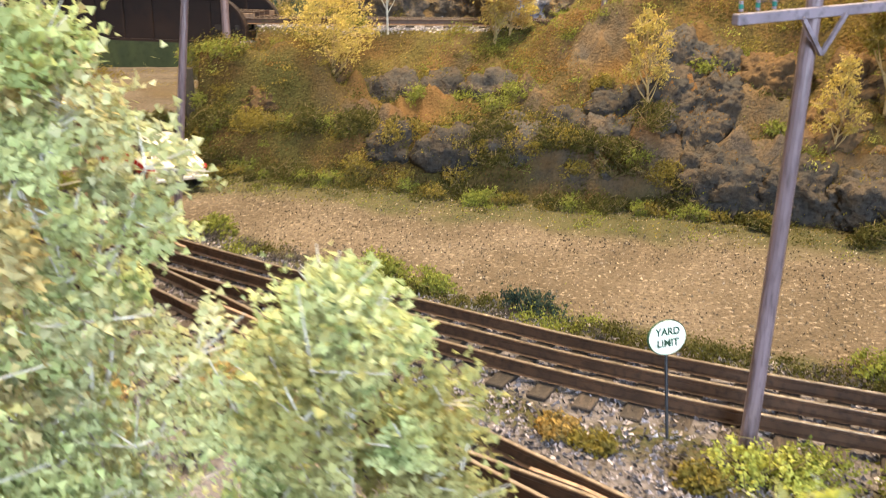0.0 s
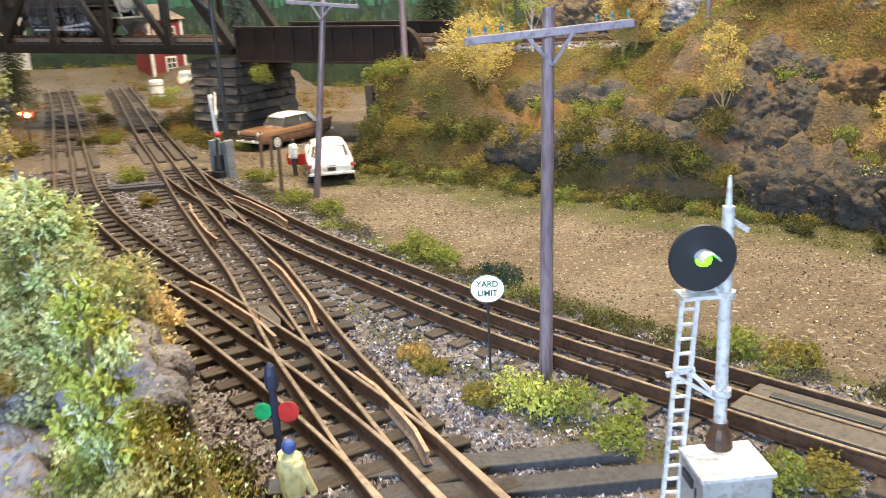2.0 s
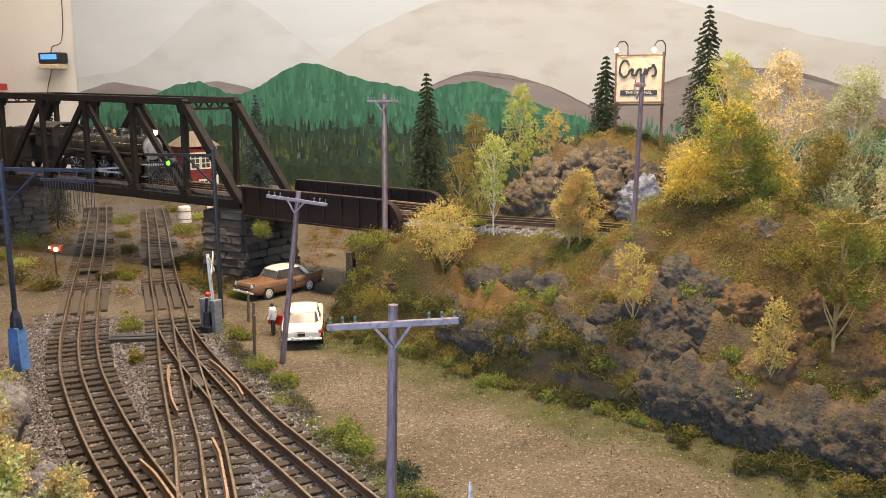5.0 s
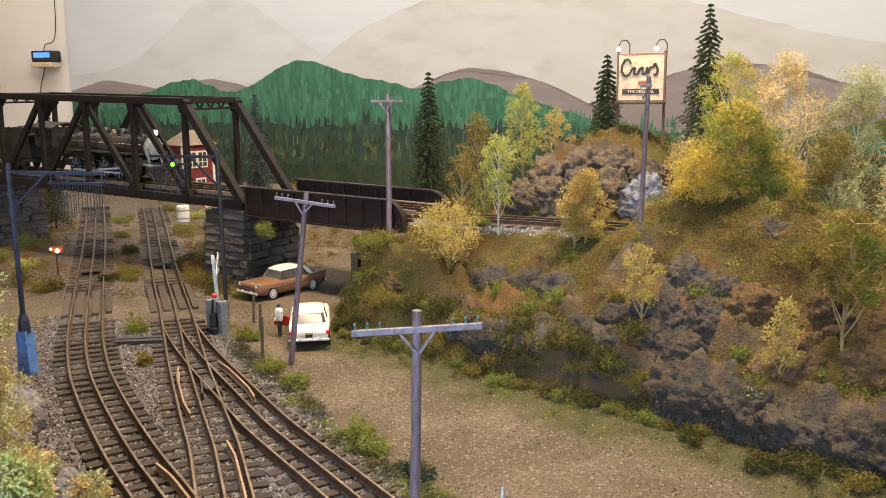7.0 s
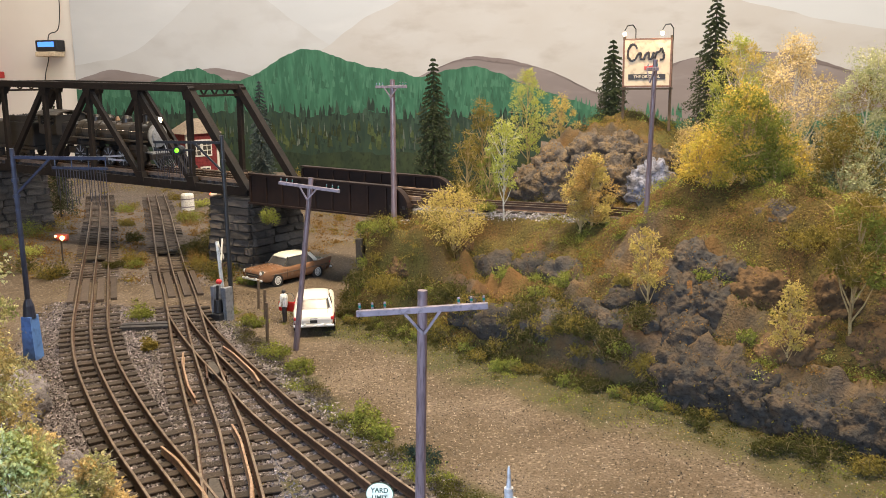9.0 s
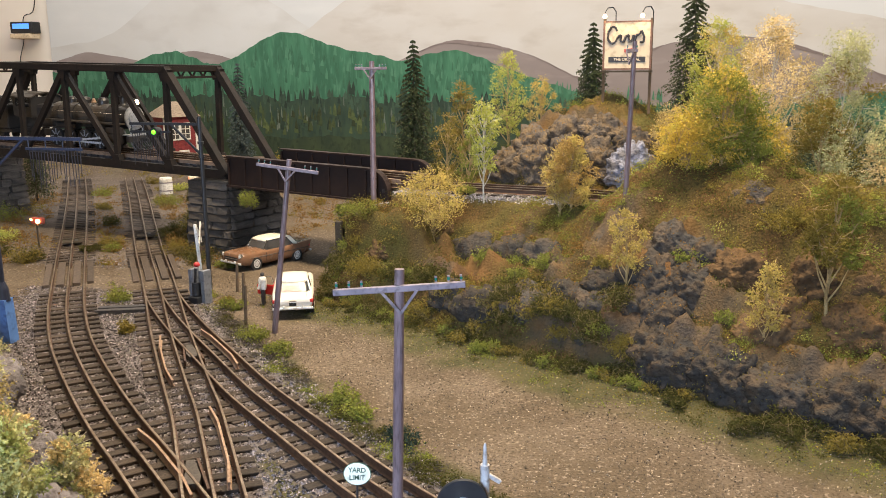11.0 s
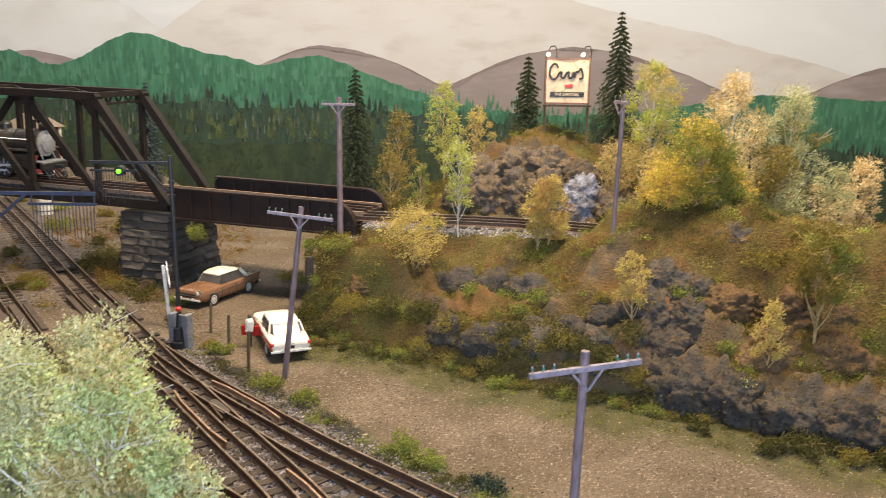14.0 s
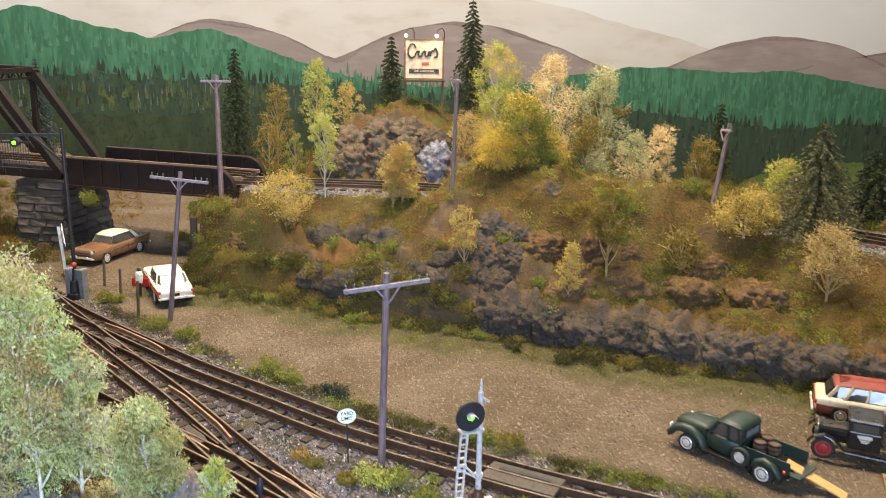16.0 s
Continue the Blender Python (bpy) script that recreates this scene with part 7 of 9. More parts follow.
def frog_plate(path, y, off, ln, wd, turn=0):
    p, t, nrm = along(path, y)
    f = thing("frog_casting", "dark metal turnout frog casting between the rails", "turnout frog", Matrix.Translation((p.x, p.y, 0)) @ pose(0, 0, 0, 0, 0, math.degrees(math.atan2(t.y, t.x)) + turn))
    part("plate", prism(bmesh.new(), [(-ln / 2, off - wd * 0.25), (ln * 0.2, off - wd / 2), (ln / 2, off - wd * 0.3), (ln / 2, off + wd * 0.3), (ln * 0.2, off + wd / 2), (-ln / 2, off + wd * 0.25)], TIE_TOP, TIE_TOP + 0.0049, "xy"), M["frog"], f)
    for s in (-1, 1):
        part("wing", box(bmesh.new(), (ln * 0.15, off + s * wd * 0.62, TIE_TOP + 0.0028), (ln * 1.3, 0.0016, 0.0052), (0, 0, s * 4)), M["rail"], f)
    return f


frog_plate(PATHS["b"], 0.800, 0.012, 0.034, 0.010)
frog_plate(PATHS["b"], 0.600, -0.010, 0.034, 0.010)

head = thing("headblock_ties", "long black headblock ties under the turnout points", "railway ties")
for k, (dy, ln) in enumerate(((0.0, 0.118), (-0.0165, 0.118))):
    p, t, nrm = along(PATHS["a"], 0.462 + dy)
    part("tie", box(bmesh.new(), (p.x + 0.024 + 0.006 * k, p.y - 0.002 + 0.008, 0.0008), (ln, 0.010, 0.0062), (0, 0, math.degrees(math.atan2(-nrm.y, -nrm.x)) * 0 + 14), bevel=0.0006), M["tie_dark"], head)

stub = thing("timber_baulks", "dark timber baulks lying between the tracks", "timber")
for k in range(2):
    part("baulk", box(bmesh.new(), (-0.396 + 0.004 * k, 0.940 - 0.011 * k, 0.003), (0.050, 0.008, 0.006), (0, 0, 18), bevel=0.0005), M["tie_dark"], stub)


def crossing(path, y0, y1, label):
    c = thing("crossing_planks", label, "road crossing", kind="structure")
    p0, t, nrm = along(path, (y0 + y1) / 2)
    ln = (y1 - y0) / abs(t.y)
    turn = math.degrees(math.atan2(t.y, t.x))
    for off, w in ((-0.0090, 0.0085), (0.0090, 0.0085), (-0.0240, 0.0070), (0.0240, 0.0070)):
        q = p0 + nrm * off
        part("plank", box(bmesh.new(), (q.x, q.y, TIE_TOP + 0.0016), (ln * random.uniform(0.94, 1.03), w, 0.0046), (0, 0, turn), bevel=0.0004), M["plank"], c)
    return c


crossing(PATHS["a"], 1.012, 1.115, "weathered plank road crossing in the yard track")
crossing(PATHS["b"], 1.045, 1.165, "weathered plank road crossing in the main track")


def magnet(path, y, ln, wd, mat, label):
    p, t, nrm = along(path, y)
    g = thing("track_magnet", label, "track plate", Matrix.Translation((p.x, p.y, 0)) @ pose(0, 0, 0, 0, 0, math.degrees(math.atan2(t.y, t.x))))
    part("plate", box(bmesh.new(), (0, 0, TIE_TOP + 0.0035), (ln, wd, 0.003), bevel=0.0010), mat, g)
    part("inset", box(bmesh.new(), (0, wd * 0.18, TIE_TOP + 0.0054), (ln * 0.7, wd * 0.16, 0.0006), bevel=0.0002), M["black_plastic"], g)
    return g


magnet(PATHS["c"], 0.497, 0.058, 0.026, M["frog"], "dark uncoupling plate between the rails of the main track")
magnet(PATHS["a"], 1.235, 0.020, 0.026, M["post"], "brown uncoupling plate between the yard rails")
magnet(PATHS["b"], 1.295, 0.020, 0.026, M["post"], "brown uncoupling plate between the main rails")

# ---------------------------------------------------------------- signal masts with telltales


def cantilever(base, z0, top, reach, aim, label, ropes, lamp=None, mat="signal_black", brace_up=True):
    """A mast with one arm; aim is the arm's heading in degrees."""
    c = thing("cantilever_mast", label, "signal mast", Matrix.Translation((base[0], base[1], 0)) @ pose(0, 0, 0, 0, 0, aim))
    part("mast", rod(bmesh.new(), (0, 0, z0), (0, 0, top), 0.0026, 0.0022, 12), M[mat], c)
    part("arm", bar(bmesh.new(), (0, 0, top - 0.008), (reach, 0, top - 0.008), 0.0022, 0.0030), M[mat], c)
    part("lower_arm", bar(bmesh.new(), (reach * 0.42, 0, top - 0.017), (reach, 0, top - 0.017), 0.0018, 0.0022), M[mat], c)
    part("brace", bar(bmesh.new(), (0, 0, top - 0.042), (reach * 0.40, 0, top - 0.009), 0.0018, 0.0022), M[mat], c)
    for z in (top - 0.03, top - 0.045):
        part("collar", lathe(bmesh.new(), [(0.0034, z), (0.0034, z + 0.003)], 12), M[mat], c)
    for k in range(4):
        x = reach * (0.45 + 0.53 * k / 3)
        part("hanger", rod(bmesh.new(), (x, 0, top - 0.018), (x, 0, top - 0.008), 0.0006, None, 6), M[mat], c)
    rng = random.Random(int(reach * 1e4))
    for k in range(ropes):
        x = reach * (0.44 + 0.55 * (k + 0.5) / ropes)
        a = Vector((x, 0, top - 0.017))
        b = a + Vector((rng.uniform(-0.001, 0.001), rng.uniform(-0.001, 0.001), -rng.uniform(0.022, 0.040)))
        part("rope", rod(bmesh.new(), a, b, 0.00042, 0.00035, 5), M["rope"], c, "hanging telltale rope")
    if lamp is not None:
        x = reach * lamp
        h = part("signal_head", rod(bmesh.new(), (x, -0.004, top - 0.017), (x, 0.006, top - 0.017), 0.0052, None, 16), M["signal_black"], c)
        part("lens", lathe(bmesh.new(), [(0.0026, 0), (0.0022, 0.001), (0.0008, 0.0015)], 14, Matrix.Translation((x, 0.006, top - 0.017)) @ pose(0, 0, 0, -90, 0, 0)), M["green_glow"], h, "lit green lens")
    return c


cantilever((-0.3465, 1.041), -0.003, 0.197, 0.088, 176, "black signal mast with arm, green lamp and hanging telltales", 16, lamp=0.62)
cantilever((-0.448, 0.828), 0.0, 0.199, 0.098, -2, "dark blue signal mast with arm and hanging telltale ropes", 18, mat="smoke_blue")
blue = thing("mast_foot", "blue tapered foot under the signal mast", "mast foot", pose(-0.448, 0.828, 0))
part("foot", prism(bmesh.new(), [(-0.0068, -0.004), (0.0068, -0.004), (0.0048, 0.042), (-0.0048, 0.042)], -0.0062, 0.0062), M["foot_blue"], blue)
part("cap", lathe(bmesh.new(), [(0.006, 0.040), (0.005, 0.052), (0.003, 0.058)], 14), M["smoke_blue"], blue)

# crossbuck and gate machine
xb = thing("crossbuck", "white wooden crossbuck post at the road crossing", "crossing sign", pose(-0.3575, 1.045, 0, 0, -3.5, 0) @ pose(0, 0, 0, 0, 0, 108))
part("post", box(bmesh.new(), (0, 0, 0.036), (0.0036, 0.0036, 0.078), bevel=0.0003), M["white"], xb)
for a in (38, -38):
    part("blade", box(bmesh.new(), (0, -0.0030 if a > 0 else -0.0042, 0.064), (0.034, 0.0010, 0.0050), (0, a, 0)), M["white"], xb)

gm = thing("gate_machine", "grey crossing gate machine with black mechanism and red lamp", "crossing gate", pose(-0.330, 0.985, 0, 0, 0, -20))
for x in (-0.009, 0.009):
    part("cabinet_wall", box(bmesh.new(), (x, 0, 0.019), (0.0052, 0.011, 0.037), bevel=0.0006), M["box_grey"], gm)
part("back_plate", box(bmesh.new(), (0, 0.006, 0.017), (0.014, 0.003, 0.034)), M["box_grey"], gm)
part("motor", rod(bmesh.new(), (0, -0.006, 0.010), (0, -0.006, 0.024), 0.0048, 0.0042, 14), M["signal_black"], gm)
part("motor_foot", box(bmesh.new(), (0, -0.006, 0.004), (0.014, 0.012, 0.010), bevel=0.001), M["signal_black"], gm)
part("crank", bar(bmesh.new(), (0, -0.007, 0.022), (0.002, -0.007, 0.040), 0.0016, 0.0022), M["signal_black"], gm)
part("red_knob", ball(bmesh.new(), (0.001, -0.004, 0.0435), 0.0034, (1, 1, 0.9)), M["red_paint"], gm, "round red lamp")


def flasher(at, label, glow):
    f = thing("crossing_lamp", label, "crossing lamp", pose(*at))
    part("post", rod(bmesh.new(), (0, 0, -at[2]), (0, 0, 0.0), 0.0012, None, 8), M["post"], f)
    part("hood", box(bmesh.new(), (0, 0.003, 0.004), (0.020, 0.006, 0.010), bevel=0.002), M["red_roof"], f)
    part("bulb", ball(bmesh.new(), (0.004, -0.003, 0.004), 0.0034), M[glow], f, "lit bulb")
    part("bulb", ball(bmesh.new(), (-0.007, -0.002, 0.006), 0.0018), M[glow], f, "lit bulb")
    return f


flasher((-0.69, 1.215, 0.036), "orange glowing crossing lamp on a short post", "orange_glow")
point_lamp("crossing_lamp_light", (-0.685, 1.205, 0.042), 0.02, (1.0, 0.5, 0.2))

posts = [(-0.311, 1.036, 0.046), (-0.281, 0.985, 0.050), (-0.247, 0.912, 0.058)]
for x, y, h in posts:
    ob = part("fence_post", rod(bmesh.new(), (0, 0, -0.004), (0.0015, 0, h * 0.72), 0.0018, 0.0016, 7), M["post_brown"])
    ob.matrix_basis = pose(x, y, 0)
    tagged(ob, "short weathered wooden fence post beside the road", "fence post", group="fence posts by the road")

# retaining posts at the corner of the hill, and the abutment under the girder end
for k, (x, y) in enumerate(((-0.206, 1.094), (-0.208, 1.106), (-0.210, 1.119))):
    ob = part("retaining_post", box(bmesh.new(), (0, 0, 0.034), (0.008, 0.008, 0.080), (0, 0, 12 * k), bevel=0.001), M["post"])
    ob.matrix_basis = pose(x, y, 0)
    tagged(ob, "dark weathered retaining timber at the foot of the hill", "timber post", group="retaining timbers")
stone_pier("bridge_abutment", 0.480, 0.520, -0.008, WIDE + 0.008, 0.089, "dark stone block abutment under the girder end", 9)

# ---------------------------------------------------------------- billboard


def billboard():
    b = thing("billboard", "cream billboard with black script mark and two warm lamps", "billboard", pose(0.119, 1.262, 0, 0, 0, -6))
    z0, z1, w = 0.244, 0.301, 0.057
    zg = gz(0.119, 1.262)
    part("panel", box(bmesh.new(), (0, 0, (z0 + z1) / 2), (w, 0.003, z1 - z0)), M["board"], b)
    for x in (-w / 2, w / 2):
        part("frame_side", box(bmesh.new(), (x, -0.0005, (z0 + z1) / 2), (0.0022, 0.0045, z1 - z0 + 0.002)), M["speaker"], b)
        part("leg", box(bmesh.new(), (x, 0.0035, (zg + z1) / 2 - 0.004), (0.0034, 0.0034, z1 - zg + 0.016)), M["post_brown"], b)
    for z in (z0, z1):
        part("frame_rail", box(bmesh.new(), (0, -0.0005, z), (w + 0.002, 0.0045, 0.0018)), M["speaker"], b)
    part("walkway", box(bmesh.new(), (0, -0.005, z0 - 0.003), (w + 0.006, 0.011, 0.0022)), M["post"], b)
    # the mark: a plain flowing ribbon, a red badge and a dark slogan strip
    mark = [(-0.0125, 0.2895), (-0.0150, 0.2945), (-0.0195, 0.2950), (-0.0235, 0.2885), (-0.0238, 0.2800), (-0.0195, 0.2745), (-0.0145, 0.2765), (-0.0115, 0.2830), (-0.0080, 0.2850), (-0.0085, 0.2775), (-0.0045, 0.2765),
            (-0.0020, 0.2830), (0.0020, 0.2850), (0.0015, 0.2775), (0.0055, 0.2770), (0.0075, 0.2850), (0.0085, 0.2775), (0.0105, 0.2845), (0.0145, 0.2855), (0.0165, 0.2900), (0.0200, 0.2830), (0.0195, 0.2765), (0.0150, 0.2760)]
    path = [Vector((x, -0.0021, z)) for x, z in mark]
    bm = bmesh.new()
    for i, (p, q) in enumerate(zip(path, path[1:])):
        rod(bm, p, q, 0.0016 if i % 3 else 0.0011, 0.0013, 6)
    part("script_mark", bm, M["print_black"], b, "black flowing script mark")
    part("badge", box(bmesh.new(), (0.002, -0.0019, 0.2665), (0.0105, 0.0006, 0.0042), (0, -6, 0)), M["print_red"], b, "small red badge")
    part("slogan_strip", box(bmesh.new(), (0, -0.0019, 0.2555), (0.045, 0.0006, 0.0066), bevel=0.0002), M["print_black"], b, "black slogan strip")
    lettering("THE ORIGINAL", 0.0048, Matrix.Translation((0, -0.0023, 0.2555)) @ pose(0, 0, 0, 90, 0, 0), b, M["board"], "slogan")
    for x in (-0.021, 0.024):
        pts = [Vector((x + 0.006, 0.003, z1 - 0.002)), Vector((x + 0.006, 0.001, z1 + 0.012)), Vector((x + 0.003, -0.006, z1 + 0.017)), Vector((x - 0.003, -0.010, z1 + 0.016)), Vector((x - 0.006, -0.013, z1 + 0.010))]
        bm = bmesh.new()
        for p, q in zip(pts, pts[1:]):
            rod(bm, p, q, 0.0007, None, 6)
        arm = part("lamp_arm", bm, M["signal_black"], b, "curved dark lamp arm")
        part("lamp_bulb", ball(bmesh.new(), (x - 0.006, -0.013, z1 + 0.006), 0.0026), M["lamp_glow"], b, "lit bulb")
        point_lamp("billboard_lamp_light", (0.119 + x - 0.006, 1.262 - 0.020, z1 + 0.004), 0.028, (1.0, 0.74, 0.45), 0.003)
    return b


billboard()

# ---------------------------------------------------------------- depot behind the bridge


def depot():
    d = thing("depot", "red clapboard two-storey depot with white windows behind the bridge", "building", pose(-0.915, 2.05, 0, 0, 0, 56))
    w, dp, h = 0.078, 0.070, 0.136
    part("wall", box(bmesh.new(), (0, 0, h / 2), (w, dp, h)), M["barn"], d)
    for k in range(22):
        z = 0.004 + k * h / 22
        part("clapboard", box(bmesh.new(), (0, -dp / 2 - 0.0008, z), (w - 0.004, 0.0014, h / 22 * 0.9), (6, 0, 0)), M["barn"], d)
    for x in (-w / 2, w / 2):
        part("corner_board", box(bmesh.new(), (x, -dp / 2, h / 2), (0.006, 0.006, h)), M["white"], d)
    bm = bmesh.new()
    e = 0.010
    base = [bm.verts.new(p) for p in ((-w / 2 - e, -dp / 2 - e, h), (w / 2 + e, -dp / 2 - e, h), (w / 2 + e, dp / 2 + e, h), (-w / 2 - e, dp / 2 + e, h))]
    apex = [bm.verts.new((-0.012, 0, h + 0.034)), bm.verts.new((0.012, 0, h + 0.034))]
    for f in ((base[0], base[1], apex[1], apex[0]), (base[1], base[2], apex[1]), (base[2], base[3], apex[0], apex[1]), (base[3], base[0], apex[0])):
        bm.faces.new(f)
    bm.faces.new(base[::-1])
    part("roof", bm, M["roof"], d)
    for x, z in ((-0.017, 0.102), (0.010, 0.102), (0.004, 0.038)):
        f = part("window", box(bmesh.new(), (x, -dp / 2 - 0.001, z), (0.026, 0.005, 0.040)), M["white"], d, "white framed window")
        for sx in (-1, 1):
            for sz in (-1, 0, 1):
                part("pane", box(bmesh.new(), (x + sx * 0.0055, -dp / 2 - 0.0038, z + sz * 0.0115), (0.0085, 0.0012, 0.0095)), M["window"], f)
    return d


depot()
dr = thing("water_tank", "white cylindrical tank standing behind the bridge", "tank", pose(-0.775, 1.74, 0))
part("shell", lathe(bmesh.new(), [(0.013, 0), (0.013, 0.030), (0.011, 0.033), (0.002, 0.034)], 18), M["white"], dr)
for z in (0.006, 0.022):
    part("band", lathe(bmesh.new(), [(0.0136, z), (0.0136, z + 0.002)], 18), M["crossarm"], dr)

# ---------------------------------------------------------------- things on the room walls
lcd = thing("wall_display", "black wall meter with a lit blue display on a small shelf", "display", pose(-1.762, WALL_Y - 0.03, 0.376))
part("case", box(bmesh.new(), (0, 0, 0), (0.080, 0.045, 0.036), bevel=0.004), M["black_plastic"], lcd)
part("screen", box(bmesh.new(), (0, -0.0235, 0.004), (0.058, 0.002, 0.016)), M["lcd_glow"], lcd, "lit blue screen")
part("shelf", box(bmesh.new(), (0, -0.005, -0.027), (0.072, 0.055, 0.016), bevel=0.003), M["board"], lcd, "cream shelf block")
cab = thing("wall_cable", "thin dark cable hanging down the wall", "cable", pose(-1.762, WALL_Y - 0.006, 0.376))
pts = [Vector((0.03, 0, 0.60)), Vector((0.032, 0, 0.2)), Vector((0.02, 0, 0.06)), Vector((-0.02, 0, 0.035)), Vector((-0.028, 0, -0.04)), Vector((-0.05, 0, -0.12)), Vector((-0.046, 0, -0.30))]
bm = bmesh.new()
sp = spline([tuple(p) for p in pts], 0.012)
for p, q in zip(sp, sp[1:]):
    rod(bm, p, q, 0.0016, None, 6)
part("cord", bm, M["black_plastic"], cab)
sp = thing("loudspeaker", "brown wooden loudspeaker with grey cloth on a red shelf", "loudspeaker", pose(-2.06, WALL_Y - 0.16, 0.30))
part("cabinet", box(bmesh.new(), (0, 0, 0.075), (0.11, 0.14, 0.16), (0, 0, 35), bevel=0.004), M["speaker"], sp)
part("grille_cloth", box(bmesh.new(), (0.0, -0.072, 0.077), (0.10, 0.006, 0.145), bevel=0.003), M["speaker_cloth"], sp)
sh = thing("wall_shelf", "red painted shelf board on the wall", "shelf", pose(-2.08, WALL_Y - 0.13, 0.285))
part("board", box(bmesh.new(), (0, 0, 0), (0.24, 0.24, 0.022), bevel=0.002), M["red_paint"], sh)
part("bracket", box(bmesh.new(), (0.05, 0.08, -0.05), (0.016, 0.06, 0.09)), M["red_paint"], sh)
part("bracket", box(bmesh.new(), (-0.06, 0.08, -0.05), (0.016, 0.06, 0.09)), M["red_paint"], sh)
# lamp fittings on the ceiling
for x, y, w, d in ((0.08, 0.90, 1.10, 0.26), (0.25, 2.0, 4.04, 0.29)):
    fx = thing("ceiling_light", "long white ceiling light fitting", "ceiling light", pose(x, y, 1.30))
    part("frame", box(bmesh.new(), (0, 0, 0.004), (w, d, 0.012), bevel=0.002), M["ceiling"], fx)

# ---------------------------------------------------------------- trees, bushes, turf and stones
RNG = np.random.default_rng(11)


def clump_points(n, centres, radii, squash, rng):
    """Leaves in small sprays of five, strung along twigs over the shells of the clumps."""
    m = max(1, n // 5)
    which = rng.integers(0, len(centres), m)
    d = rng.normal(size=(m, 3))
    d /= np.linalg.norm(d, axis=1)[:, None]
    r = radii[which] * rng.uniform(0.15, 1.0, m) ** 0.5
    # the leaves of a spray stand along a twig that leaves its clump a little askew
    way = d + rng.normal(size=(m, 3)) * 0.45
    step = np.arange(5)[None, :, None] * (0.075 * radii[which])[:, None, None]
    c = centres[which] + d * (r * 0.92)[:, None] * np.array([1, 1, squash])
    return (c[:, None, :] + way[:, None, :] * step + rng.normal(size=(m, 5, 3)) * (0.035 * radii[which])[:, None, None]).reshape(-1, 3)


def tree(base, top, crown, mat, label, n=2600, leafsize=0.0016, lean=0.0, trunk="trunk_tan", low=0.35, clumps=16, thick=0.0016, name="tree", seed=0, limbs=8, fuzz=0.30, mat2=None):
    """Bent trunk, forked limbs that reach the clumps, thin twigs and an uneven crown of flakes."""
    x, y, z = base
    crown *= 1.06
    clumps = int(clumps * 1.7)
    limbs = limbs + 5
    h = top - z
    rng = np.random.default_rng(int(abs(x * 7919 + y * 104729) * 1000) % 99991 + seed)
    t = thing(name, label, "tree", pose(x, y, z - 0.002))
    cz0, cz1 = h * low, h
    cen = []
    for k in range(clumps):
        u = (k + rng.uniform(0.1, 0.9)) / clumps
        zz = cz0 + (cz1 - cz0) * (0.08 + 0.86 * u)
        ring = math.sin(math.pi * min(1, 0.16 + 0.80 * u)) ** 0.75
        a = k * 2.4 + rng.uniform(-0.5, 0.5)
        rr = crown * ring * rng.uniform(0.35, 0.80)
        cen.append((lean * u * h + rr * math.cos(a), rr * math.sin(a), zz))
    cen = np.array(cen)
    rad = crown * rng.uniform(0.15, 0.37, clumps)
    bm = bmesh.new()
    pts = [Vector((0, 0, -0.003))]
    for k in range(1, 6):
        u = k / 5
        pts.append(Vector((lean * u * h + rng.uniform(-1, 1) * crown * 0.06, rng.uniform(-1, 1) * crown * 0.06, h * 0.86 * u)))
    for k in range(5):
        rod(bm, pts[k], pts[k + 1], thick * (1 - 0.16 * k), thick * (1 - 0.16 * (k + 1)), 7)
    for c in cen[::max(1, clumps // limbs)]:
        zz = max(h * 0.12, c[2] - crown * 0.9)
        u = min(0.95, zz / (h * 0.86)) * 5
        i = min(4, int(u))
        s = pts[i].lerp(pts[i + 1], u - i)
        mid = s.lerp(Vector(c), 0.55) + Vector((0, 0, -crown * 0.10))
        rod(bm, s, mid, thick * 0.5, thick * 0.36, 5)
        rod(bm, mid, Vector(c), thick * 0.36, thick * 0.14, 5)
    part("trunk", bm, M[trunk], t)
    tw = bmesh.new()
    for k in range(130):
        c = cen[k % clumps]
        d = rng.normal(size=3)
        d[2] = abs(d[2])
        d /= np.linalg.norm(d)
        e = c + d * rad[k % clumps] * rng.uniform(0.9, 1.75)
        rod(tw, Vector(c), Vector(e), thick * 0.20, thick * 0.08, 4, caps=False)
    part("twig_spray", tw, M[trunk], t)
    n = int(n * 3.7)
    leafsize *= 0.60
    groups = [(mat, np.arange(clumps))]
    if mat2:
        second = rng.uniform(size=clumps) + 0.55 * (0.5 - cen[:, 2] / h) + 0.3 * (cen[:, 0] / crown) > 0.5
        groups = [(mat, np.flatnonzero(~second)), (mat2, np.flatnonzero(second))]
    for kind, pick in groups:
        m = int(n * len(pick) / clumps)
        p = clump_points(m, cen[pick], rad[pick], 0.8, rng)
        extra = clump_points(int(m * fuzz), cen[pick], rad[pick] * 1.28, 0.8, rng)
        flakes("crown" if kind == mat else "crown_tint", np.concatenate([p, extra]), leafsize, L[kind], t, seed=seed + m)
    return t


